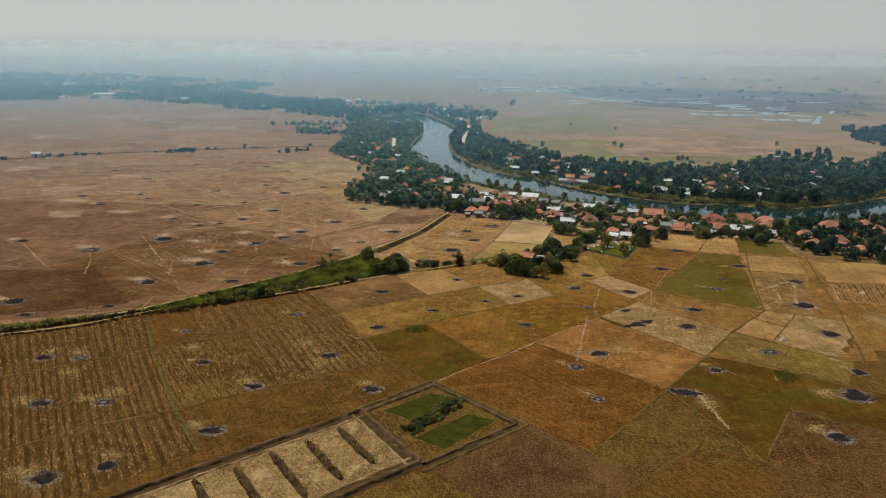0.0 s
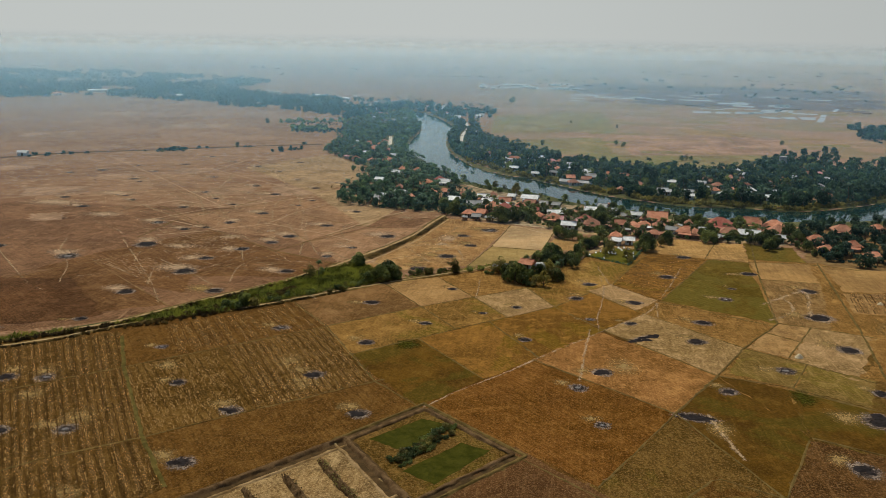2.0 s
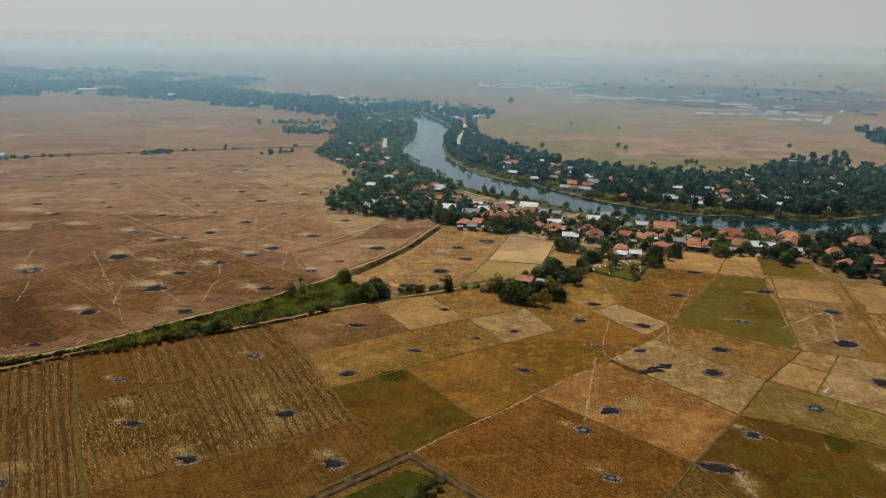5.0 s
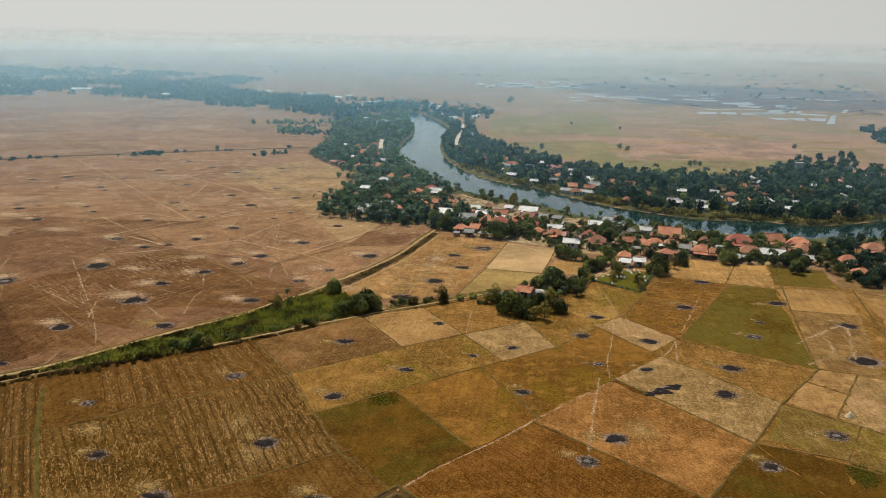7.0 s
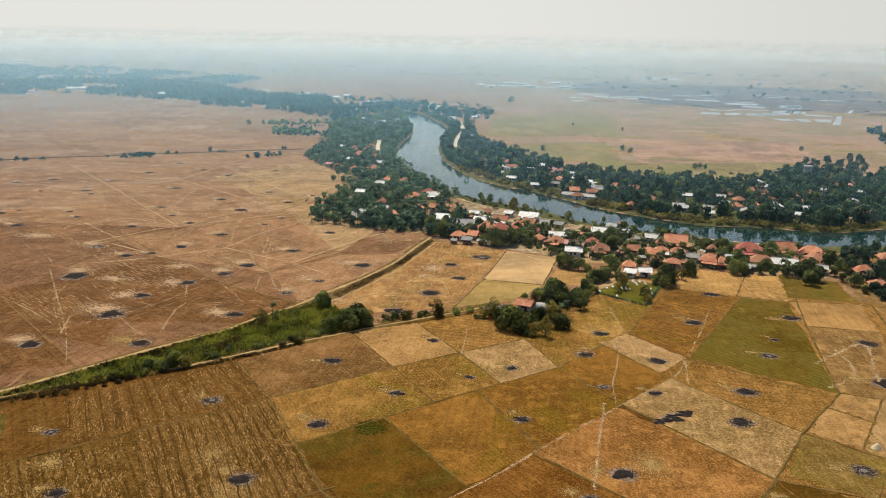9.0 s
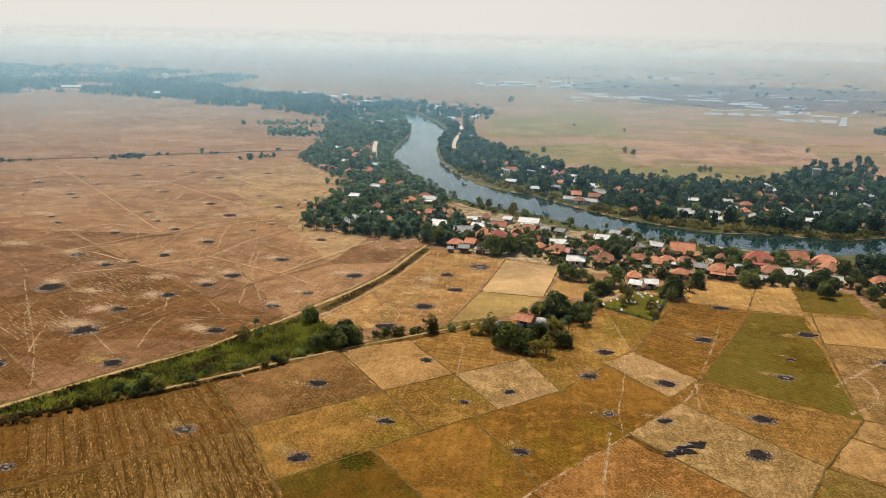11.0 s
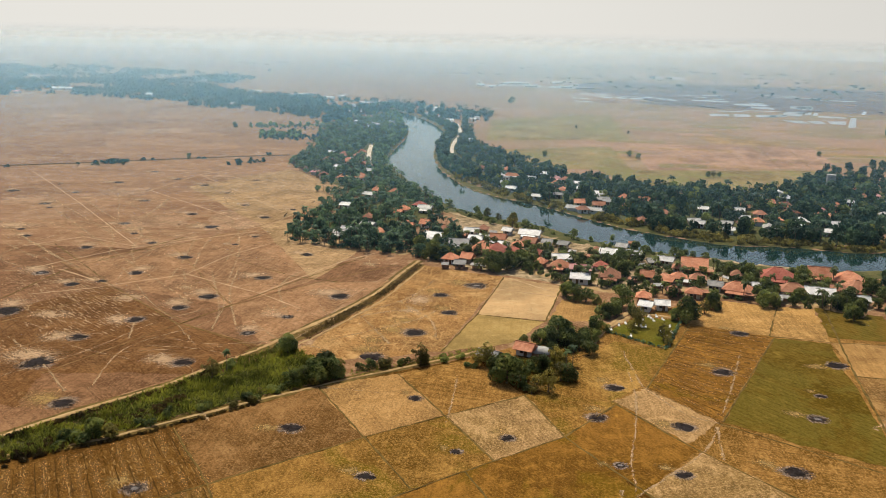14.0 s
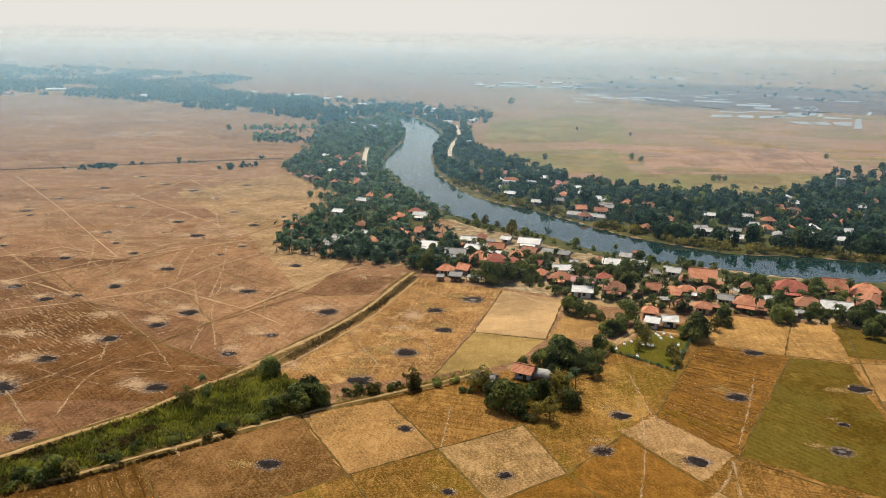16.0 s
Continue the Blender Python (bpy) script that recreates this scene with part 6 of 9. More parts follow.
track([(-250.3, 544.0), (-171.3, 458.7), (-152.6, 445.7)], 1.12)
track([(-131.5, 455.8), (-135.4, 488.9), (-132.9, 515.5)], 1.12)
track([(-233.8, 556.3), (-201.7, 581.9), (-155.2, 565.0)], 1.24)
track([(-208.6, 544.8), (-153.3, 485.3), (-132.8, 489.4)], 1.12)
track([(-114.3, 421.6), (-105.7, 385.4), (-91.6, 351.9)], 1.12)
track([(-154.9, 331.2), (-133.0, 312.6), (-117.1, 296.3)], 1.24)
track([(-77.5, 361.7), (-90.6, 397.4), (-84.8, 428.0)], 1.12)
track([(-63.7, 361.7), (-43.4, 386.7), (-35.5, 413.6)], 1.24)
track([(-59.0, 343.8), (-36.5, 366.1), (-30.9, 377.5)], 1.12)
track([(-45.2, 386.4), (-31.4, 367.0), (-27.3, 348.8)], 1.36)

# burnt straw
furrows((-182.6, 209.4), (-126.9, 241.8), (-111.4, 214.2), (-156.2, 174.3), 26, 0.34)
furrows((-156.2, 174.3), (-111.4, 214.2), (-87.0, 173.8), (-128.0, 133.5), 30, 0.34)
furrows((-128.0, 133.5), (-87.0, 173.8), (-72.4, 152.8), (-108.9, 103.0), 24, 0.34)
furrows((-115.5, 249.8), (-81.2, 280.0), (-64.0, 257.0), (-101.5, 224.8), 13, 0.28)
furrows((-90.4, 234.7), (-64.0, 257.0), (-40.1, 214.8), (-66.0, 191.5), 14, 0.3)
furrows((119.2, 324.3), (146.9, 327.2), (140.4, 295.3), (114.6, 299.7), 10, 0.5)
furrows((52.9, 376.0), (32.7, 321.8), (48.6, 303.2), (77.5, 369.0), 20, 0.3)
burn(-134.5, 312.4, 7.1, 7.1, 0, 1.4, 140)
burn(-95.6, 319.4, 4.8, 4.8, 0, 1.4, 140)
burn(-134.3, 333.7, 4.7, 4.7, 0, 1.4, 140)
burn(-124.6, 351.7, 4.9, 4.9, 0, 1.4, 140)
burn(-115.8, 365.8, 4.7, 4.7, 0, 1.4, 140)
burn(-111.0, 379.1, 5.2, 5.2, 0, 1.4, 140)
burn(-85.3, 345.3, 3.6, 3.6, 0, 1.4, 140)
burn(-78.0, 362.4, 3.1, 3.1, 0, 1.4, 140)
burn(-66.1, 387.0, 5.5, 5.5, 0, 1.4, 140)
burn(-99.8, 405.0, 4.8, 4.8, 0, 1.4, 140)
burn(-148.7, 403.1, 4.6, 4.6, 0, 1.4, 140)
burn(-140.2, 428.1, 4.8, 4.8, 0, 1.4, 140)
burn(-149.9, 483.5, 5.1, 5.1, 0, 1.4, 140)
burn(-170.0, 509.1, 4.7, 4.7, 0, 1.4, 140)
burn(-192.2, 482.3, 4.5, 4.5, 0, 1.4, 140)
burn(-179.0, 463.8, 2.7, 2.7, 0, 1.4, 140)
burn(-163.5, 448.6, 3.3, 3.3, 0, 1.4, 140)
burn(-186.6, 436.2, 4.3, 4.3, 0, 1.4, 140)
burn(-183.5, 396.7, 5.2, 5.2, 0, 1.4, 140)
burn(-164.9, 384.5, 4.1, 4.1, 0, 1.4, 140)
burn(-156.3, 390.4, 3.3, 3.3, 0, 1.4, 140)
burn(-232.4, 462.3, 2.9, 2.9, 0, 1.4, 140)
burn(-222.5, 450.8, 3.2, 3.2, 0, 1.4, 140)
burn(-254.3, 519.0, 4.7, 4.7, 0, 1.4, 140)
burn(-246.6, 510.1, 2.7, 2.7, 0, 1.4, 140)
burn(-208.0, 536.8, 4.2, 4.2, 0, 1.4, 140)
burn(-247.6, 587.1, 4.7, 4.7, 0, 1.4, 140)
burn(-255.4, 551.5, 3.5, 3.5, 0, 1.4, 140)
burn(-218.9, 606.1, 3.9, 3.9, 0, 1.4, 140)
burn(-195.0, 589.2, 4.5, 4.5, 0, 1.4, 140)
burn(-173.3, 568.0, 2.9, 2.9, 0, 1.4, 140)
burn(-151.8, 536.3, 3.5, 3.5, 0, 1.4, 140)
burn(-132.2, 508.8, 4.1, 4.1, 0, 1.4, 140)
burn(-123.7, 468.0, 2.6, 2.6, 0, 1.4, 140)
burn(-127.7, 452.5, 2.3, 2.3, 0, 1.4, 140)
burn(-290.6, 549.0, 3.1, 3.1, 0, 1.4, 140)
burn(-277.6, 574.3, 2.6, 2.6, 0, 1.4, 140)
burn(-243.9, 629.2, 3.9, 3.9, 0, 1.4, 140)
burn(-92.5, 441.7, 3.5, 3.5, 0, 1.4, 140)
burn(-124.0, 530.2, 2.6, 2.6, 0, 1.4, 140)
burn(-171.1, 613.0, 3.6, 3.6, 0, 1.4, 140)
burn(-113.9, 289.4, 4.8, 4.8, 0, 1.4, 140)
burn(-229.9, 338.4, 5.2, 5.2, 0, 1.0, 140)
burn(-191.5, 327.4, 7.0, 7.0, 0, 1.0, 140)
burn(-169.1, 352.6, 7.7, 7.7, 0, 1.0, 140)
burn(-179.7, 251.5, 6.2, 6.2, 0, 1.0, 140)
burn(-167.0, 238.6, 4.2, 4.2, 0, 1.0, 140)
burn(-144.5, 282.9, 5.5, 5.5, 0, 1.0, 140)
burn(-144.8, 251.7, 3.4, 3.4, 0, 1.0, 140)
burn(-263.0, 451.4, 4.3, 4.3, 0, 1.0, 140)
burn(-239.5, 428.5, 4.8, 4.8, 0, 1.0, 140)
burn(-306.6, 535.2, 4.2, 4.2, 0, 1.0, 140)
burn(-291.3, 549.3, 5.1, 5.1, 0, 1.0, 140)
burn(-128.5, 204.0, 4.0, 4.0, 0, 1.0, 140)
burn(-138.9, 202.5, 4.4, 4.4, 0, 1.0, 140)
burn(-107.7, 230.9, 2.7, 2.7, 0, 1.0, 140)
burn(-91.9, 205.8, 3.4, 3.4, 0, 1.0, 140)
burn(-72.0, 190.7, 4.1, 4.1, 0, 1.0, 140)
burn(-122.2, 172.3, 4.5, 4.5, 0, 1.0, 140)
burn(-106.7, 175.2, 4.1, 4.1, 0, 1.0, 140)
burn(-73.4, 163.4, 4.6, 4.6, 0, 1.0, 140)
burn(-99.9, 136.6, 5.4, 5.4, 0, 1.0, 140)
burn(-89.7, 143.7, 4.1, 4.1, 0, 1.0, 140)
burn(-57.3, 216.5, 4.4, 4.4, 0, 1.0, 140)
burn(-77.9, 253.2, 3.9, 3.9, 0, 1.0, 140)
burn(-48.2, 244.0, 4.1, 4.1, 0, 1.0, 140)
burn(-40.1, 193.4, 4.0, 4.0, 0, 1.0, 140)
burn(-54.3, 284.3, 4.5, 4.1, 0, 0.8, 140)
burn(-32.6, 264.8, 3.2, 2.9, 0, 0.8, 140)
burn(-27.6, 305.6, 3.0, 2.7, 0, 0.8, 140)
burn(-14.5, 278.5, 2.3, 2.1, 0, 0.8, 140)
burn(-3.2, 286.9, 3.1, 2.8, 0, 0.8, 140)
burn(0.2, 254.0, 3.3, 3.0, 0, 0.8, 140)
burn(18.1, 300.9, 4.3, 3.9, 0, 0.8, 140)
burn(35.0, 275.2, 3.3, 3.0, 0, 0.8, 140)
burn(53.8, 260.2, 4.8, 4.3, 0, 0.8, 140)
burn(59.1, 279.7, 4.8, 4.3, 0, 0.8, 140)
burn(55.6, 336.2, 5.4, 4.8, 0, 0.8, 140)
burn(67.2, 370.4, 4.6, 4.1, 0, 0.8, 140)
burn(23.8, 320.4, 4.3, 3.8, 0, 0.8, 140)
burn(72.6, 308.6, 4.2, 3.8, 0, 0.8, 140)
burn(77.9, 323.3, 2.4, 2.2, 0, 0.8, 140)
burn(89.5, 346.5, 4.8, 4.3, 0, 0.8, 140)
burn(75.0, 239.4, 4.5, 4.1, 0, 0.8, 140)
burn(38.8, 299.0, 4.4, 3.9, 0, 0.8, 140)
burn(21.7, 277.4, 2.7, 2.4, 0, 0.8, 140)
burn(106.4, 324.4, 5.4, 4.9, 0, 0.8, 140)
burn(100.1, 291.8, 7.5, 6.7, 0, 0.8, 140)
burn(22.5, 230.4, 4.6, 4.6, 0, 0.8, 140)
burn(15.1, 218.1, 4.0, 4.0, 0, 0.8, 140)
burn(19.8, 195.6, 3.1, 3.1, 0, 0.8, 140)
burn(55.4, 221.4, 3.8, 3.8, 0, 0.8, 140)
burn(89.5, 207.5, 7.5, 7.5, 0, 0.8, 140)
burn(76.2, 180.8, 5.2, 5.2, 0, 0.8, 140)
burn(99.4, 259.8, 5.7, 5.7, 0, 0.8, 140)
burn(96.4, 225.7, 4.0, 4.0, 0, 0.8, 140)
burn(43.3, 203.5, 8.4, 4.2, -15, 0, 140)
burnt_strip((33.4, 256.6), (41.8, 265.6))
straw_heap(82.1, 251.1, 1.3)
straw_heap(127.8, 311.4, 1.0)
burn(-34.7, 354.4, 6.3, 5.7, 0, 1.0, 140)
burn(-26.2, 375.6, 4.3, 3.9, 0, 1.0, 140)
burn(-31.2, 394.8, 4.6, 4.1, 0, 1.0, 140)
burn(-19.4, 408.9, 6.8, 6.1, 0, 1.0, 140)
burn(-43.9, 332.2, 5.6, 5.0, 0, 1.0, 140)

# bare and green patches
patch("bare_patch", "pale trodden bare patch in dry stubble", STRAW_GOLD, 48.2, 197.8, 10.3, 16.3)
patch("bare_patch", "pale trodden bare patch in dry stubble", STRAW_GOLD, 28.8, 235.3, 14.0, 18.1)
patch("bare_patch", "pale trodden bare patch in dry stubble", STRAW_GOLD, -58.6, 211.7, 13.1, 18.4)
patch("bare_patch", "pale trodden bare patch in dry stubble", STRAW_GOLD, -107.4, 181.7, 12.6, 14.8)
patch("bare_patch", "pale trodden bare patch in dry stubble", STRAW_GOLD, -126.2, 192.9, 11.3, 13.1)
patch("bare_patch", "pale trodden bare patch in dry stubble", STRAW_GOLD, -67.3, 225.3, 11.1, 13.1)
patch("bare_patch", "pale trodden bare patch in dry stubble", STRAW_GOLD, -100.0, 217.5, 11.4, 10.2)
patch("bare_patch", "pale trodden bare patch in dry stubble", STRAW, -37.9, 387.7, 12.2, 19.9)
patch("bare_patch", "pale trodden bare patch in dry stubble", STRAW_GOLD, -46.4, 345.8, 10.6, 11.6)
patch("bare_patch", "pale trodden bare patch in dry stubble", STRAW_GOLD, -39.9, 365.6, 13.6, 10.6)
patch("bare_patch", "pale trodden bare patch in dry stubble", STRAW, -137.1, 373.3, 16.1, 13.0)
patch("bare_patch", "pale trodden bare patch in dry stubble", STRAW, -93.3, 463.2, 19.5, 13.6)
patch("bare_patch", "pale trodden bare patch in dry stubble", STRAW, -260.2, 436.9, 55.0, 27.1)
patch("bare_patch", "pale trodden bare patch in dry stubble", STRAW, -218.5, 410.9, 29.6, 18.4)
patch("bare_patch", "pale trodden bare patch in dry stubble", STRAW, -242.1, 469.3, 38.0, 20.4)
patch("bare_patch", "pale trodden bare patch in dry stubble", STRAW, -153.3, 352.4, 20.8, 12.2)
patch("bare_patch", "pale trodden bare patch in dry stubble", STRAW_GOLD, 121.0, 277.3, 17.1, 42.0)
patch("green_patch", "dark green regrowth in a dry field", DARKGREEN, -35.8, 244.6, 13.5, 12.4)
patch("green_patch", "dark green regrowth in a dry field", DARKGREEN, 74.4, 220.3, 9.1, 16.1)
patch("green_patch", "dark green regrowth in a dry field", DARKGREEN, 4.0, 331.7, 29.5, 30.9)
patch("green_patch", "dark green regrowth in a dry field", DARKGREEN, 12.9, 355.2, 23.7, 36.0)

# yards and undergrowth
field("sandy village yard with patches of grass", YARD, (-43.8, 444.3), (-39.0, 531.2), (17.6, 488.8), (13.0, 415.1), 0.04, 1.5, "yard")
field("sandy village yard with patches of grass", YARD, (13.0, 415.1), (17.5, 486.8), (80.1, 464.6), (68.7, 410.2), 0.04, 1.5, "yard")
field("sandy village yard with patches of grass", YARD, (68.7, 410.2), (79.7, 462.9), (135.9, 451.9), (117.1, 401.7), 0.04, 1.5, "yard")
field("sandy village yard with patches of grass", DIRT, (117.7, 371.0), (141.7, 457.5), (218.2, 471.6), (167.9, 351.6), 0.04, 1.5, "yard")
field("shaded green undergrowth below the trees", UNDERGROWTH, (-165.8, 670.7), (-193.7, 929.9), (-140.9, 977.5), (-109.5, 717.8), 0.04, 1.5, "undergrowth")
field("shaded green undergrowth below the trees", UNDERGROWTH, (-138.2, 633.7), (-109.5, 717.8), (-45.5, 551.9), (-57.5, 507.7), 0.04, 1.5, "undergrowth")
field("shaded green undergrowth below the trees", UNDERGROWTH, (-103.2, 468.5), (-99.2, 558.9), (-57.0, 529.0), (-56.3, 450.7), 0.04, 1.5, "undergrowth")
field("shaded green undergrowth below the trees", UNDERGROWTH, (-72.4, 740.9), (-83.0, 961.7), (-19.0, 753.8), (-13.3, 592.7), 0.04, 1.5, "undergrowth")
field("shaded green undergrowth below the trees", UNDERGROWTH, (-13.3, 592.7), (-18.3, 733.9), (53.7, 643.0), (43.2, 528.2), 0.04, 1.5, "undergrowth")
field("shaded green undergrowth below the trees", UNDERGROWTH, (43.2, 528.2), (53.3, 639.0), (132.4, 637.1), (89.7, 499.1), 0.04, 1.5, "undergrowth")
field("shaded green undergrowth below the trees", UNDERGROWTH, (89.7, 499.1), (132.4, 637.1), (238.9, 726.5), (155.5, 504.1), 0.04, 1.5, "undergrowth")
field("shaded green undergrowth below the trees", UNDERGROWTH, (-82.0, 813.4), (-83.8, 902.5), (-78.7, 963.0), (-56.2, 703.6), 0.04, 1.5, "undergrowth")
field("shaded green undergrowth below the trees", UNDERGROWTH, (131.1, 530.8), (186.8, 634.5), (412.2, 795.8), (344.0, 656.4), 0.04, 1.5, "undergrowth")
bank_strip(LEFT_BANK, 1, 11, UNDERGROWTH, "grassy river bank below the trees")
bank_strip(RIGHT_BANK, -1, 6, BANK_GRASS, "grassy river bank with bare earth")
field("brown stubble field", STUBBLE_BROWN, (-195.8, 207.4), (-121.1, 253.4), (-116.4, 233.5), (-184.1, 193.0), 0.012, 0.3, "field")
field("brown stubble field", STUBBLE_MIX, (99.7, 357.5), (124.1, 365.7), (106.6, 236.3), (86.1, 233.2), 0.015, 0.3, "field")
field("brown stubble field by the drained pond", STUBBLE_BROWN, (-111.3, 99.5), (-72.9, 154.1), (-37.9, 181.9), (-99.8, 105.1), 0.015, 0.3, "field")

# village houses
house(-43.5, 476.5, -14, 7.4, 6.5, "white", "w", "gable", 2.5)
house(-22.3, 496.8, -9, 3.2, 4.1, "brown", "b", "hip", 2.2)
house(-10.8, 495.6, -18, 3.2, 4.1, "white", "w", "gable", 2.2)
house(-27.5, 491.3, -5, 5.5, 4.7, "white", "w", "gable", 2.2)
house(-24.3, 476.0, -12, 5.1, 5.4, "white", "w", "gable", 2.2)
house(-20.2, 479.8, -22, 4.6, 4.1, "white", "w", "gable", 2.2)
house(-31.2, 465.7, 4, 7.1, 6.3, "grey", "c", "gable", 2.5)
house(-20.3, 459.2, -14, 7.0, 7.3, "orange", "b", "hip", 2.5)
house(-14.5, 478.8, -9, 5.7, 4.5, "orange", "c", "gable", 2.2)
house(-11.8, 467.4, -18, 3.2, 4.1, "white", "w", "gable", 2.2)
house(-5.5, 467.6, -5, 3.8, 4.1, "orange", "w", "hip", 2.2)
house(-0.3, 489.9, -12, 8.4, 6.4, "white", "w", "gable", 2.5)
house(-0.1, 474.4, -22, 5.1, 4.5, "brown", "c", "gable", 2.2)
house(-13.9, 456.6, 4, 6.8, 7.2, "red", "b", "hip", 2.5)
house(-7.0, 457.0, -14, 3.2, 4.1, "red", "c", "hip", 2.2)
house(-32.3, 440.2, -9, 5.0, 4.4, "orange", "w", "hip", 2.2)
house(-25.4, 442.3, -18, 3.5, 4.1, "orange", "c", "gable", 2.2)
house(-27.6, 432.8, -5, 3.2, 4.1, "grey", "b", "gable", 2.2)
house(3.5, 453.5, -12, 4.2, 4.1, "red", "c", "hip", 2.2)
house(4.3, 440.9, -22, 3.2, 4.1, "orange", "b", "hip", 2.2)
house(13.0, 448.3, 4, 6.6, 5.1, "white", "w", "gable", 2.5)
house(12.0, 435.8, -14, 5.8, 5.1, "orange", "b", "hip", 2.5)
house(19.0, 433.9, -9, 4.8, 5.0, "pink", "w", "gable", 2.2)
house(22.5, 432.9, -18, 3.2, 4.1, "pink", "w", "gable", 2.2)
house(19.3, 419.7, -5, 5.9, 5.2, "white", "w", "gable", 2.5)
house(7.5, 475.8, -12, 3.2, 4.1, "grey", "w", "gable", 2.2)
house(14.6, 473.2, -22, 3.4, 4.1, "grey", "c", "gable", 2.2)
house(28.1, 463.4, 4, 3.2, 4.1, "brown", "b", "hip", 2.2)
house(33.1, 460.6, -14, 5.9, 6.3, "white", "w", "gable", 2.5)
house(43.8, 461.7, -9, 4.9, 4.1, "white", "w", "gable", 2.2)
house(28.2, 439.4, -18, 3.4, 4.1, "red", "w", "hip", 2.2)
house(30.8, 424.6, -5, 6.6, 6.9, "brown", "b", "hip", 2.5)
house(45.2, 427.8, -12, 3.7, 4.1, "orange", "c", "gable", 2.2)
house(56.0, 453.4, -22, 5.3, 4.7, "white", "w", "gable", 2.2)
house(50.1, 449.8, 4, 3.2, 4.1, "grey", "c", "gable", 2.2)
house(59.7, 442.6, -14, 4.1, 4.1, "brown", "w", "hip", 2.2)
house(66.1, 446.1, -9, 8.9, 7.8, "orange", "c", "gable", 2.5)
house(51.3, 423.8, -18, 5.2, 5.4, "orange", "b", "hip", 2.2)
house(57.1, 427.7, -5, 4.8, 4.1, "orange", "c", "hip", 2.2)
house(64.3, 427.5, -12, 4.8, 4.2, "brown", "b", "hip", 2.2)
house(69.4, 419.3, -22, 4.2, 4.4, "grey", "w", "gable", 2.2)
house(52.5, 409.7, 4, 3.2, 4.1, "brown", "b", "hip", 2.2)
house(59.5, 408.3, -14, 4.4, 4.1, "orange", "c", "hip", 2.2)
house(40.7, 400.2, -9, 3.7, 4.1, "orange", "b", "hip", 2.2)
house(40.4, 390.0, -18, 3.2, 4.1, "white", "w", "gable", 2.2)
house(46.1, 392.1, -5, 3.6, 4.1, "white", "w", "gable", 2.2)
house(80.5, 435.5, -12, 3.2, 4.1, "brown", "c", "hip", 2.2)
house(76.3, 414.4, -22, 8.5, 6.5, "orange", "b", "hip", 2.5)
house(84.9, 420.6, 4, 3.2, 4.1, "white", "w", "gable", 2.2)
house(95.6, 435.1, -14, 10.4, 9.1, "red", "b", "hip", 2.5)
house(96.3, 416.5, -9, 8.2, 6.4, "brown", "w", "hip", 2.5)
house(87.5, 406.2, -18, 3.5, 4.1, "grey", "b", "gable", 2.2)
house(112.8, 441.1, -5, 7.0, 7.3, "orange", "c", "gable", 2.5)
house(105.3, 414.8, -12, 8.8, 6.8, "white", "w", "gable", 2.5)
house(122.0, 434.6, -22, 9.3, 8.8, "orange", "c", "hip", 2.5)
house(121.1, 423.4, 4, 7.2, 7.4, "brown", "w", "hip", 2.5)
house(113.1, 420.0, -14, 3.4, 4.1, "brown", "c", "gable", 2.2)
house(117.9, 409.4, -9, 4.3, 4.1, "white", "w", "gable", 2.2)
house(40.0, 474.0, -18, 3.5, 4.1, "grey", "c", "gable", 2.2)
house(-40.5, 493.4, -5, 3.2, 4.1, "brown", "b", "hip", 2.2)
house(-50.8, 503.0, -12, 3.2, 4.1, "orange", "w", "gable", 2.2)
house(-76.8, 494.1, -21, 5.5, 4.9, "white", "w", "gable", 2.3)
house(-69.8, 479.9, 74, 5.8, 4.9, "orange", "c", "hip", 2.25)
house(-83.6, 481.5, -20, 5.6, 4.9, "white", "c", "gable", 2.3)
house(-85.6, 475.9, -8, 5.6, 4.9, "grey", "c", "gable", 2.3)
house(-130.7, 665.6, -20, 4.2, 4.2, "white", "w", "gable", 2.3)
house(-128.2, 702.3, -6, 4.2, 4.2, "white", "w", "gable", 2.3)
house(-35.3, 682.8, -10, 4.2, 4.2, "brown", "c", "hip", 2.3)
house(7.5, 669.0, -10, 4.2, 4.2, "white", "w", "gable", 2.3)
house(-1.3, 647.3, -17, 4.2, 4.2, "white", "w", "gable", 2.3)
house(-19.7, 626.9, -9, 4.2, 4.2, "white", "w", "gable", 2.3)
house(36.0, 585.1, -9, 4.5, 4.2, "grey", "c", "gable", 2.3)
house(41.6, 578.3, -8, 4.3, 4.2, "grey", "c", "gable", 2.3)
house(-97.7, 539.3, -13, 4.2, 4.2, "white", "w", "gable", 2.3)
house(-69.3, 526.8, 77, 4.2, 4.2, "orange", "c", "hip", 2.3)
house(-80.3, 511.6, 78, 4.2, 4.2, "brown", "c", "hip", 2.3)
house(-55.6, 539.2, -8, 6.0, 5.3, "white", "w", "gable", 2.25)
house(-66.1, 534.3, -17, 4.2, 4.2, "orange", "c", "hip", 2.3)
house(-59.6, 547.0, -20, 4.6, 4.2, "red", "c", "hip", 2.3)
house(-59.1, 497.5, 83, 5.1, 4.9, "orange", "c", "hip", 2.3)
house(-89.1, 585.9, -8, 6.3, 5.6, "orange", "c", "hip", 2.25)
house(-79.0, 582.8, -14, 4.2, 4.2, "orange", "c", "hip", 2.3)
house(-108.1, 629.9, -16, 6.1, 5.4, "orange", "c", "hip", 2.25)
house(-119.4, 625.3, 80, 5.0, 4.4, "orange", "c", "hip", 2.25)
house(-107.0, 654.4, -6, 4.2, 4.2, "white", "w", "gable", 2.3)
house(-130.3, 693.7, -20, 7.0, 6.1, "orange", "c", "hip", 2.25)
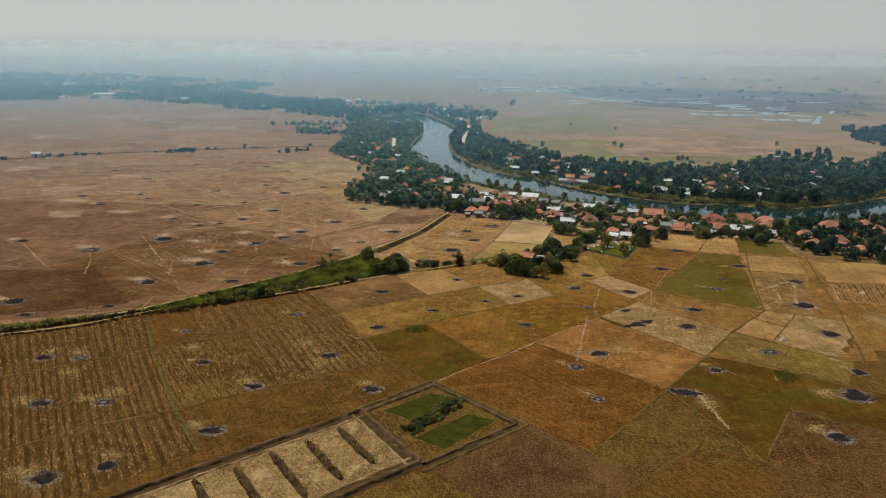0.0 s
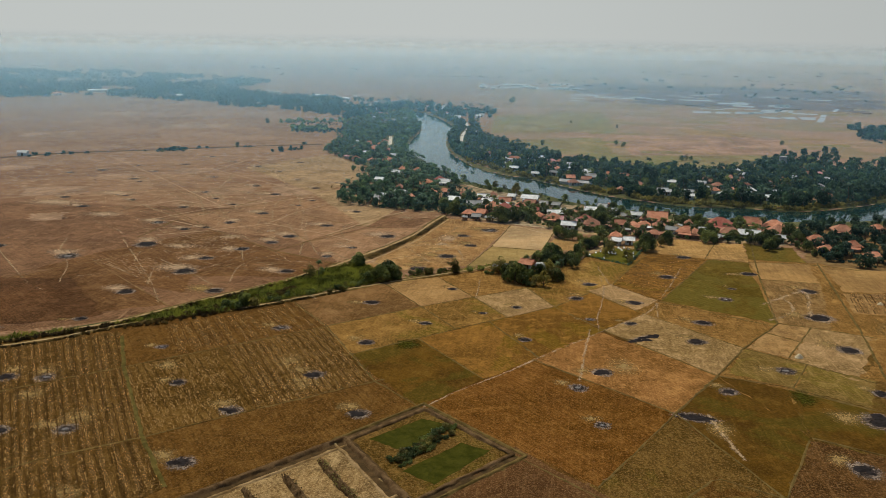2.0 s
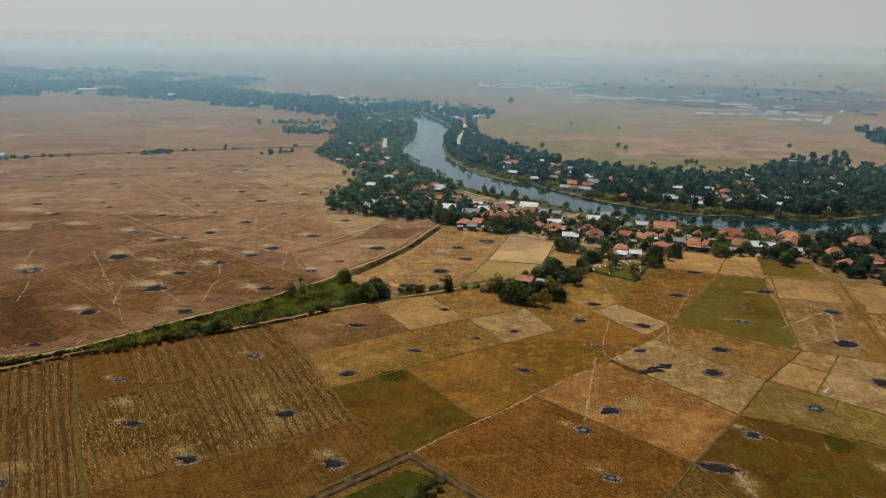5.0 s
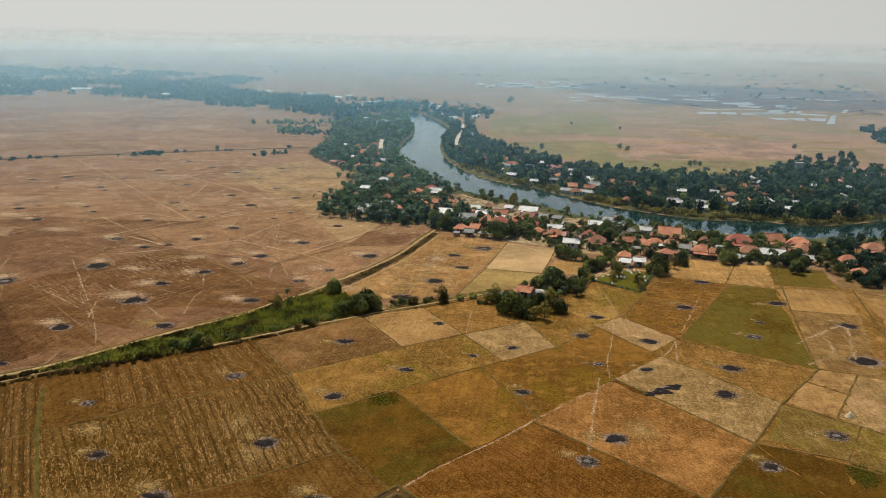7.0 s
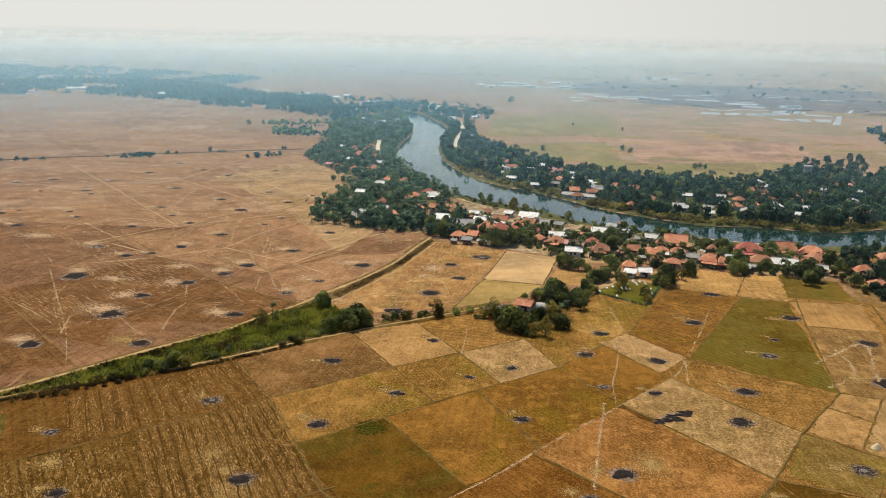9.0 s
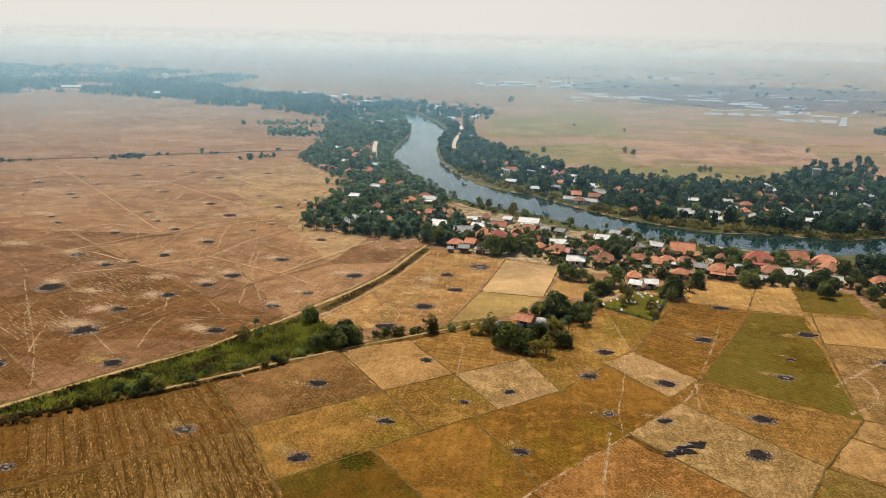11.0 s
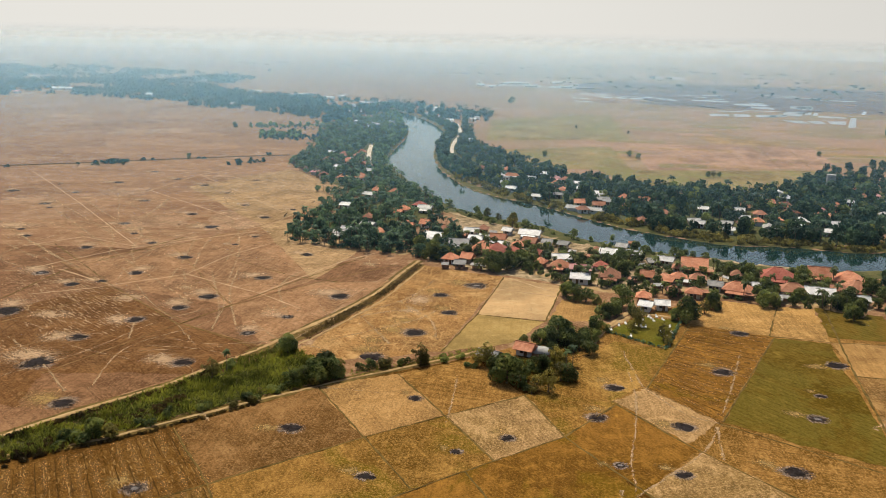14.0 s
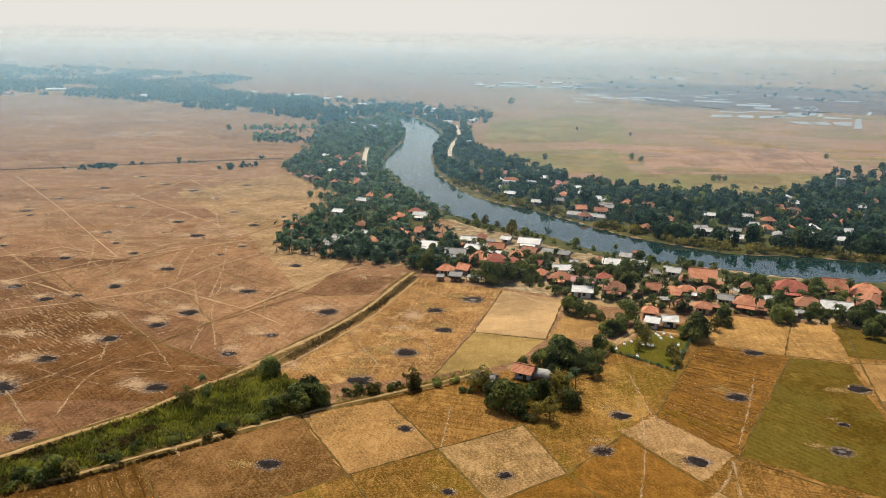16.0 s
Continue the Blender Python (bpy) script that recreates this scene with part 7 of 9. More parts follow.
house(-146.4, 698.0, -19, 4.2, 3.7, "brown", "c", "hip", 2.25)
house(-141.5, 642.0, 76, 3.7, 3.6, "pink", "c", "hip", 2.25)
house(-130.2, 724.6, -10, 4.2, 4.2, "orange", "c", "hip", 2.3)
house(-18.4, 681.8, 81, 4.4, 3.9, "orange", "c", "hip", 2.25)
house(-13.0, 609.3, -8, 4.7, 4.2, "white", "w", "gable", 2.25)
house(2.3, 586.3, -11, 3.9, 3.6, "white", "w", "gable", 2.25)
house(14.0, 630.3, -14, 5.4, 4.8, "orange", "c", "hip", 2.25)
house(27.2, 617.9, -14, 4.3, 3.8, "white", "w", "gable", 2.25)
house(14.8, 593.9, -8, 4.0, 3.6, "grey", "c", "gable", 2.25)
house(52.0, 593.3, -21, 4.2, 4.2, "orange", "c", "hip", 2.3)
house(129.7, 607.8, -4, 4.3, 4.2, "white", "w", "gable", 2.3)
house(145.4, 612.7, -11, 6.0, 5.3, "white", "w", "gable", 2.25)
house(168.8, 593.3, -14, 3.9, 3.6, "orange", "c", "hip", 2.25)
house(197.8, 650.6, -7, 3.9, 3.6, "orange", "c", "hip", 2.25)
house(113.8, 540.6, 84, 4.2, 4.2, "orange", "w", "hip", 2.3)
house(108.5, 547.3, -11, 4.2, 4.2, "white", "w", "gable", 2.3)
house(149.1, 560.6, 78, 4.2, 4.2, "orange", "c", "hip", 2.3)
house(159.0, 563.9, -5, 4.6, 4.2, "orange", "c", "hip", 2.3)
house(130.7, 531.6, -4, 4.2, 4.2, "white", "w", "gable", 2.3)
house(142.5, 522.2, -12, 4.2, 4.2, "white", "w", "gable", 2.3)
house(94.7, 517.7, -16, 4.2, 4.2, "white", "w", "gable", 2.3)
house(82.9, 529.7, -19, 4.2, 4.2, "white", "w", "gable", 2.3)
house(68.9, 551.5, -7, 4.2, 4.2, "brown", "c", "hip", 2.3)
house(173.6, 578.0, 0, 4.2, 4.2, "white", "w", "gable", 2.3)
house(134.7, 408.9, 2, 6.3, 5.3, "orange", "w", "hip", 2.25)
house(133.1, 388.8, 6, 5.0, 4.3, "orange", "w", "hip", 2.25)
house(147.6, 398.5, -2, 6.2, 5.3, "orange", "w", "hip", 2.25)
house(149.7, 378.0, -5, 6.4, 5.4, "orange", "c", "hip", 2.25)
house(154.3, 432.8, -5, 8.3, 7.1, "brown", "c", "hip", 2.25)
house(173.9, 440.7, 3, 5.3, 4.5, "orange", "c", "hip", 2.25)
house(175.6, 425.5, 3, 5.7, 4.8, "brown", "c", "hip", 2.25)
house(174.9, 399.7, -2, 6.4, 5.4, "orange", "c", "hip", 2.25)
house(203.3, 563.7, 2, 3.8, 3.6, "white", "w", "gable", 2.25)
house(235.8, 615.1, 3, 4.8, 4.2, "red", "w", "hip", 2.25)
house(257.7, 653.9, -3, 3.9, 3.6, "white", "w", "gable", 2.25)
house(123.4, 624.9, -1, 4.2, 4.2, "white", "w", "gable", 2.3)
house(162.3, 380.1, 4, 5.0, 4.3, "white", "w", "gable", 2.25)
house(28.4, 556.1, -20, 19.4, 4.2, "grey", "w", "gable", 1.9)
house(116.6, 583.6, 5, 5.7, 3.9, "brown", "c", "hip", 2.3)
house(193.8, 626.3, -10, 6.0, 4.2, "brown", "w", "hip", 2.3)
house(92.3, 568.3, -10, 5.2, 4.0, "white", "c", "gable", 2.3)
house(62.5, 587.6, -10, 5.3, 3.9, "brown", "c", "gable", 2.3)
house(138.5, 569.5, 95, 5.8, 4.5, "brown", "c", "hip", 2.3)
house(55.4, 531.5, 100, 4.7, 3.9, "brown", "c", "hip", 2.3)
house(39.1, 602.3, -20, 5.7, 4.6, "white", "w", "gable", 2.3)
house(-17.0, 655.6, -6, 5.9, 4.5, "white", "w", "gable", 2.3)
house(26.8, 553.5, 9, 5.3, 3.8, "brown", "w", "hip", 2.3)
house(124.0, 549.0, 78, 5.7, 4.2, "orange", "c", "hip", 2.3)
house(36.0, 567.4, -4, 5.4, 3.9, "orange", "w", "gable", 2.3)
house(131.3, 592.9, 6, 6.2, 4.7, "orange", "w", "gable", 2.3)
house(25.7, 572.0, 5, 4.5, 4.4, "orange", "c", "gable", 2.3)
house(115.4, 526.3, 76, 6.3, 4.2, "grey", "c", "gable", 2.3)
house(-153.7, 734.3, -12, 5.2, 4.2, "white", "c", "hip", 2.3)
house(-91.4, 571.0, -25, 5.3, 4.1, "white", "c", "gable", 2.3)
house(-140.8, 727.9, 5, 6.1, 4.0, "orange", "w", "hip", 2.3)
house(-130.8, 742.6, 1, 5.1, 4.4, "orange", "c", "hip", 2.3)
house(-116.1, 681.5, 76, 6.2, 4.6, "orange", "c", "gable", 2.3)
house(-132.9, 630.9, -2, 4.6, 4.3, "brown", "c", "hip", 2.3)

house(110.5, 568.1, -14, 4.6, 3.9, "white", "w", "gable", 2.3)
house(119.3, 560.4, 6, 5.2, 4.2, "brown", "c", "hip", 2.3)
house(96.7, 532.1, -20, 4.3, 3.7, "grey", "w", "gable", 2.3)
house(136.5, 546.9, 78, 5.6, 3.9, "white", "c", "gable", 2.3)
house(155.7, 578.2, 0, 4.6, 4.2, "pink", "w", "hip", 2.3)
house(167.2, 585.1, -8, 5.2, 3.7, "orange", "c", "hip", 2.3)
house(180.8, 606.3, -14, 4.3, 3.9, "white", "w", "gable", 2.3)
house(151.1, 541.3, 6, 5.6, 4.2, "white", "c", "gable", 2.3)
house(186.3, 570.9, 78, 5.2, 3.9, "grey", "c", "gable", 2.3)
house(202.0, 603.4, 0, 4.3, 4.2, "white", "w", "gable", 2.3)
house(179.0, 531.6, -8, 5.6, 3.7, "brown", "c", "hip", 2.3)
house(203.4, 631.2, -14, 4.6, 3.9, "pink", "w", "hip", 2.3)
house(81.0, 535.0, 6, 5.2, 4.2, "grey", "c", "gable", 2.3)
house(49.7, 569.1, -20, 4.3, 3.7, "orange", "w", "hip", 2.3)
house(146.8, 628.3, 78, 5.6, 3.9, "white", "c", "gable", 2.3)
house(39.8, 585.2, -8, 5.2, 3.7, "grey", "c", "gable", 2.3)
house(20.2, 648.6, -14, 4.3, 3.9, "brown", "w", "hip", 2.3)
house(13.8, 653.1, 6, 5.6, 4.2, "pink", "c", "hip", 2.3)
house(26.1, 636.2, -20, 4.6, 3.7, "white", "w", "gable", 2.3)
house(17.6, 610.2, 78, 5.2, 3.9, "orange", "c", "hip", 2.3)
house(139.8, 589.3, -8, 5.6, 3.7, "brown", "c", "hip", 2.3)
# small sheds between the houses
lean_to(-38.6, 471.5, -12, 3.5, ROOF_GREY, "small open shed with a grey fibre cement sheet roof")
lean_to(-30.4, 483.3, -20, 3.3, ROOF_BROWN, "small open shed with a weathered brown roof")
lean_to(-16.8, 471.6, 76, 3.3, ROOF_WHITE, "small open shed with a white metal sheet roof")
lean_to(-17.4, 491.1, -6, 3.7, ROOF_GREY, "small open shed with a grey fibre cement sheet roof")
lean_to(-8.3, 449.1, 5, 3.3, ROOF_WHITE, "small open shed with a white metal sheet roof")
lean_to(-2.9, 459.0, -12, 3.1, ROOF_BROWN, "small open shed with a weathered brown roof")
lean_to(-21.7, 431.9, -20, 3.5, ROOF_GREY, "small open shed with a grey fibre cement sheet roof")
lean_to(-18.4, 430.9, 76, 2.9, ROOF_WHITE, "small open shed with a white metal sheet roof")
lean_to(-33.5, 430.6, -6, 3.1, ROOF_GREY, "small open shed with a grey fibre cement sheet roof")
lean_to(8.3, 435.6, 5, 3.3, ROOF_BROWN, "small open shed with a weathered brown roof")
lean_to(17.8, 460.9, -12, 3.5, ROOF_GREY, "small open shed with a grey fibre cement sheet roof")
lean_to(24.3, 455.0, -20, 3.3, ROOF_BROWN, "small open shed with a weathered brown roof")
lean_to(36.0, 448.6, 76, 3.7, ROOF_WHITE, "small open shed with a white metal sheet roof")
lean_to(39.2, 422.3, -6, 3.3, ROOF_BROWN, "small open shed with a weathered brown roof")
lean_to(47.7, 415.5, 5, 3.3, ROOF_GREY, "small open shed with a grey fibre cement sheet roof")
lean_to(59.6, 422.3, -12, 3.1, ROOF_WHITE, "small open shed with a white metal sheet roof")
lean_to(64.1, 409.7, -20, 3.5, ROOF_BROWN, "small open shed with a weathered brown roof")
lean_to(75.3, 430.6, 76, 3.5, ROOF_GREY, "small open shed with a grey fibre cement sheet roof")
lean_to(79.1, 409.1, -6, 3.5, ROOF_BROWN, "small open shed with a weathered brown roof")
lean_to(91.3, 408.0, 5, 3.7, ROOF_GREY, "small open shed with a grey fibre cement sheet roof")
lean_to(99.7, 412.5, -12, 3.3, ROOF_BROWN, "small open shed with a weathered brown roof")
lean_to(84.7, 432.3, -20, 3.3, ROOF_WHITE, "small open shed with a white metal sheet roof")
lean_to(108.5, 410.9, 76, 3.3, ROOF_GREY, "small open shed with a grey fibre cement sheet roof")
lean_to(45.0, 482.0, -6, 3.3, ROOF_BROWN, "small open shed with a weathered brown roof")
lean_to(45.2, 443.7, 5, 3.3, ROOF_GREY, "small open shed with a grey fibre cement sheet roof")
lean_to(70.8, 438.8, -12, 3.3, ROOF_BROWN, "small open shed with a weathered brown roof")

# white tall house and grey tower on the far bank
tall_house(-13.7, 634.4, -10)
swift_tower(185.8, 657.7, -10)
house(-0.2, 341.4, -22, 4.3, 3.6, "orange", "w", "gable", 2.1)
tarp_shed(4.3, 342.1, -8)
house(-10.6, 335.1, -18, 4.5, 3.6, "grey", "b", "gable", 2.0)

# trees round the farm and the ditch
grow("leafy", -68.5, 330.8, 7.0)
grow("dark", -4.7, 318.9, 9.2)
grow("dark", -1.7, 323.7, 6.1)
grow("leafy", -8.2, 323.8, 6.8)
grow("olive", -10.8, 330.5, 8.3)
grow("olive", -13.4, 330.9, 5.8)
grow("olive", -29.3, 328.4, 7.0)
grow("olive", 3.3, 315.5, 6.9)
grow("olive", 6.3, 315.0, 7.2)
grow("olive", 9.7, 323.0, 8.1)
grow("leafy", 11.7, 322.3, 6.2)
grow("leafy", 4.7, 328.2, 6.3)
grow("leafy", -0.7, 346.6, 5.8)
grow("leafy", 4.0, 349.4, 7.6)
grow("leafy", 7.2, 351.7, 8.3)
grow("dark", 9.7, 354.7, 7.5)
grow("leafy", 12.8, 353.0, 7.7)
grow("leafy", 15.8, 349.2, 6.9)
grow("dark", 18.7, 344.3, 6.3)
grow("leafy", 17.8, 355.9, 6.4)
grow("palm", 11.4, 332.8, 6.5)
grow("palm", 13.4, 335.0, 6.5)
grow("bush", -15.1, 328.8, 2.5)
grow("bush", -17.9, 334.7, 2.0)
grow("bush", 1.9, 312.8, 2.4)
grow("olive", 8.5, 334.2, 6.5)
grow("leafy", 21.0, 356.4, 6.0)
grow("bush", 0.5, 315.8, 2.7)
grow("leafy", -54.2, 316.8, 10.9)
grow("leafy", -51.6, 315.1, 8.5)
grow("leafy", -56.1, 313.1, 9.2)
grow("leafy", -58.3, 310.8, 7.6)
grow("leafy", -60.6, 308.8, 7.2)
grow("olive", -50.0, 317.4, 7.8)
grow("leafy", -54.2, 311.4, 6.9)
grow("palm", -81.1, 314.8, 6.4)
grow("olive", -82.9, 309.1, 6.7)
grow("bush", -42.4, 326.4, 2.9)
grow("bush", -40.1, 326.0, 3.2)
grow("bush", -44.6, 322.4, 2.8)
grow("olive", -38.2, 326.3, 4.1)
grow("bush", -35.2, 328.2, 2.9)
grow("bush", -27.2, 329.5, 3.2)
grow("bush", -23.0, 332.4, 2.6)
grow("leafy", -97.0, 272.7, 7.1)
grow("bush", -100.5, 272.2, 4.6)
grow("bush", -93.7, 275.6, 3.9)
grow("dark", 52.2, 380.4, 8.2)
grow("leafy", 56.0, 382.1, 7.9)
grow("dark", 48.9, 380.9, 5.9)
grow("leafy", 32.6, 392.4, 12.6)
grow("leafy", 29.8, 382.0, 7.8)
grow("leafy", 27.0, 380.5, 7.1)
grow("leafy", 34.8, 382.8, 6.9)
grow("leafy", 16.2, 396.6, 7.5)
grow("leafy", 20.3, 396.1, 7.2)
grow("leafy", 13.5, 401.0, 7.9)
grow("leafy", 23.8, 393.2, 5.8)
grow("leafy", 26.0, 377.5, 4.2)
grow("leafy", 21.5, 367.0, 4.0)
grow("leafy", 63.0, 395.7, 6.6)
grow("olive", 60.0, 389.6, 5.8)
grow("leafy", 65.2, 393.2, 5.9)
grow("dark", 82.5, 401.7, 5.8)
grow("dark", 86.0, 408.2, 6.6)
grow("dark", 86.0, 401.1, 5.3)
grow("leafy", 96.7, 410.0, 7.8)
grow("dark", 93.0, 403.5, 5.9)
grow("leafy", 107.2, 402.9, 7.1)
grow("dark", 110.0, 400.5, 7.2)
grow("leafy", 112.5, 395.5, 8.7)
grow("dark", 108.7, 389.6, 8.0)
grow("dark", 84.9, 434.2, 7.1)
grow("dark", 83.7, 437.6, 6.5)
grow("leafy", 88.1, 434.8, 7.6)
grow("leafy", 117.8, 439.9, 7.1)
grow("dark", -16.2, 431.5, 8.0)
grow("dark", -11.9, 430.8, 8.6)
grow("dark", -8.8, 432.8, 7.7)
grow("dark", -13.9, 428.2, 6.7)
grow("leafy", -6.8, 437.0, 7.4)
grow("palm", 4.7, 444.6, 8.3)
grow("leafy", -2.5, 441.7, 9.3)
grow("palm", -1.6, 450.1, 9.6)
grow("leafy", 1.8, 446.6, 8.3)
grow("palm", 6.8, 441.8, 8.6)
grow("leafy", -37.0, 443.8, 7.6)
grow("dark", -40.5, 444.9, 7.1)
grow("dark", -43.6, 451.2, 6.6)
grow("leafy", -40.8, 456.1, 8.6)
grow("dark", -47.1, 459.5, 6.1)
grow("leafy", -40.8, 465.3, 8.0)
grow("olive", -22.3, 531.9, 8.0)
grow("olive", -9.0, 507.6, 8.9)
grow("leafy", -26.1, 526.0, 5.1)
grow("palm", 21.3, 485.5, 5.9)
grow("olive", 5.3, 504.7, 4.4)
grow("leafy", 41.4, 459.5, 5.9)
grow("palm", 49.1, 467.8, 4.9)
grow("bush", 37.6, 467.6, 3.6)
grow("leafy", 37.0, 448.7, 10.0)
grow("leafy", 36.5, 433.2, 9.2)
grow("dark", -4.3, 326.7, 4.9)
grow("bush", 2.5, 330.9, 3.2)
grow("leafy", 13.7, 344.8, 4.0)
grow("bush", 9.8, 336.8, 4.7)
grow("leafy", 7.5, 342.4, 6.0)
grow("leafy", 3.9, 329.1, 3.6)
grow("leafy", 17.8, 352.0, 6.1)
grow("bush", 26.8, 382.8, 5.5)
grow("leafy", 25.7, 365.6, 3.8)
grow("olive", 25.7, 381.6, 5.9)
grow("dark", 21.7, 363.3, 5.8)
grow("bush", -68.9, 297.0, 2.9)
grow("bush", -55.5, 311.7, 2.5)
grow("bush", -49.8, 315.4, 1.6)
grow("bush", -59.2, 310.5, 2.1)
grow("bush", -101.0, 272.5, 1.8)
grow("bush", -64.2, 305.1, 2.4)
grow("bush", -64.0, 302.7, 2.3)
grow("bush", -54.0, 311.4, 3.0)
grow("bush", -88.3, 280.6, 2.8)
grow("bush", -50.9, 314.5, 1.8)
grow("bush", -102.0, 271.4, 1.9)
grow("olive", -97.7, 275.5, 2.1)
grow("bush", -77.9, 291.0, 2.4)
grow("olive", -53.1, 313.6, 2.5)
grow("olive", -67.5, 302.4, 3.0)
grow("bush", -77.7, 290.8, 2.6)
grow("olive", -49.9, 315.6, 2.5)
grow("bush", -70.9, 294.6, 2.1)
grow("bush", -68.7, 298.1, 2.6)
grow("bush", -101.4, 268.2, 2.8)
grow("bush", -91.8, 279.2, 1.7)
grow("bush", -95.4, 277.2, 1.9)
grow("bush", -86.2, 286.0, 2.9)
grow("bush", -68.2, 297.5, 2.4)
grow("olive", 35.5, 377.7, 7.7)
grow("olive", 36.0, 371.8, 7.5)
grow("olive", 33.5, 367.6, 6.3)
grow("olive", 42.3, 359.8, 6.2)
grow("olive", 43.0, 356.4, 5.0)
grow("leafy", -67.9, 333.2, 6.2)
grow("leafy", -80.6, 316.6, 4.5)
grow("leafy", -97.5, 275.2, 5.0)
grow("leafy", -284.7, 894.8, 8.1)
grow("leafy", -34.0, 1299.0, 13.0)
grow("leafy", 74.5, 785.2, 6.8)
grow("leafy", 79.4, 770.8, 6.6)
grow("leafy", 8.4, 768.2, 7.5)
grow("leafy", 117.8, 694.0, 6.5)
grow("olive", 121.5, 694.6, 5.5)
grow("leafy", 125.6, 695.4, 5.2)
grow("leafy", -245.7, 688.1, 6.3)
grow("leafy", -292.2, 646.7, 3.5)
grow("leafy", -277.5, 653.0, 3.5)
grow("leafy", -36.7, 1289.4, 8.3)
grow("leafy", 41.0, 984.2, 4.3)
grow("leafy", 89.2, 947.3, 5.4)
grow("leafy", 230.3, 825.4, 6.4)

# trees among the village houses
grow("leafy", 25.7, 458.4, 6)
grow("palm", 23.6, 461.5, 5)
grow("leafy", 64.4, 398.2, 8)
grow("palm", 63.9, 402.8, 6.5)
grow("dark", 78.8, 446.3, 6)
grow("leafy", 76.2, 448.2, 5.5)
grow("palm", 74.0, 460.1, 5)
grow("dark", 105.1, 436.0, 6.5)
grow("leafy", 102.5, 432.7, 6)
grow("leafy", 112.9, 412.1, 6)
grow("dark", 110.1, 410.5, 6)
grow("leafy", 88.7, 416.2, 5)
grow("dark", 87.3, 420.6, 5.5)
grow("leafy", 39.9, 442.7, 6)
grow("leafy", 42.6, 447.9, 7)
grow("dark", 14.8, 407.1, 6)
grow("leafy", 17.6, 404.3, 5.5)
grow("leafy", 11.3, 476.0, 5)
grow("leafy", 37.7, 492.9, 4.5)
grow("leafy", -27.8, 466.0, 5)
grow("palm", -25.6, 474.1, 4.5)
grow("leafy", -18.7, 515.8, 5)
grow("olive", -16.5, 526.2, 5.5)
grow("palm", -2.6, 518.9, 5)
grow("palm", 2.0, 512.6, 5.5)
grow("leafy", -9.6, 527.5, 6)
grow("leafy", 66.7, 469.2, 5)
grow("palm", 61.1, 470.0, 6)
grow("leafy", 50.1, 473.5, 5)

grow("dark", 125.4, 420.2, 7)
grow("leafy", 128.0, 417.0, 7)
grow("dark", 128.4, 410.0, 6.5)
grow("leafy", 122.5, 405.4, 6)
grow("leafy", 136.0, 426.0, 7)
grow("dark", 125.6, 392.0, 5)
grow("leafy", 126.0, 382.8, 5)
grow("leafy", 135.0, 414.7, 6)
grow("leafy", 123.2, 398.0, 5)
grow("dark", 130.9, 385.9, 5.5)
grow("palm", 137.5, 436.0, 6)

# far buildings
far_house(-1334, 2207, -20, 49)
far_house(-1142, 1936, 8, 9)
far_house(-902, 1510, -6, 9)
far_house(-890, 1554, 24, 13)
far_house(-876, 1561, -12, 6)
far_house(-688, 1306, 15, 35)
far_house(-707, 1214, -20, 12, "pink")
far_house(-789, 1564, 8, 7)
far_house(-763, 1558, -6, 6)
far_house(-803, 1661, 24, 6)
far_house(-712, 1686, -12, 9)
far_house(-672, 1662, 15, 6)
far_house(-635, 1639, -20, 17)
far_house(-689, 1842, 8, 7)
far_house(-581, 1569, -6, 6)
far_house(-626, 1800, 24, 6)
far_house(-618, 1828, -12, 7)
far_house(-528, 1238, 15, 8)
far_house(-458, 1348, -20, 5)
far_house(-423, 1350, 8, 7)
far_house(-413, 1354, -6, 9)
far_house(-428, 1277, 24, 7)
far_house(-431, 1212, -12, 5, "grey")
far_house(-380, 1231, 15, 5)
far_house(-350, 1174, -20, 6)
far_house(-368, 1124, 8, 5)
far_house(-720, 2367, -6, 16)
far_house(-346, 1297, 24, 5)
far_house(-334, 1313, -12, 13)
far_house(-327, 1327, 15, 8, "grey")
far_house(-282, 1267, -20, 11)
far_house(-293, 1273, 8, 6, "grey")
far_house(-274, 1302, -6, 7)
far_house(-220, 1193, 24, 9)
far_house(-213, 1213, -12, 6, "grey")
far_house(-214, 1068, 15, 9)
far_house(-205, 1093, -20, 5, "grey")
far_house(-177, 1014, 8, 7, "pink")
far_house(-184, 1018, -6, 5, "pink")
far_house(-179, 961, 24, 7)
far_house(-157, 940, -12, 8)
far_house(-161, 929, 15, 5, "grey")
far_house(-145, 965, -20, 5)
far_house(-196, 1219, 8, 7)
far_house(-204, 1235, -6, 5, "orange")
far_house(-188, 1260, 24, 6)
far_house(-142, 1143, -12, 5, "orange")
far_house(-135, 1138, 15, 6)
far_house(-135, 1178, -20, 6)
far_house(-124, 1134, 8, 5)
far_house(-121, 1150, -6, 6)
far_house(-118, 1106, 24, 5)
far_house(-125, 1075, -12, 5, "grey")
far_house(-106, 1054, 15, 5, "orange")
far_house(-91, 1086, -20, 6, "pink")
far_house(-89, 1115, 8, 5, "orange")
far_house(-90, 1004, -6, 7)
far_house(-67, 1023, 24, 6)
far_house(-64, 1042, -12, 5, "grey")
far_house(-54, 839, 15, 5)
far_house(-176, 1190, -20, 5, "grey")
far_house(-162, 1195, 8, 5, "orange")
far_house(-226, 1156, -6, 6, "grey")
far_house(-110, 1748, 24, 6)
far_house(-102, 1677, -12, 14)
far_house(-81, 1635, 15, 8)
far_house(-72, 1690, -20, 5)
far_house(8, 1862, 8, 5)
far_house(-42, 1759, -6, 54)
far_house(37, 1814, 24, 22)
far_house(54, 1863, -12, 6)
far_house(65, 1847, 15, 5)
far_house(54, 1676, -20, 21)
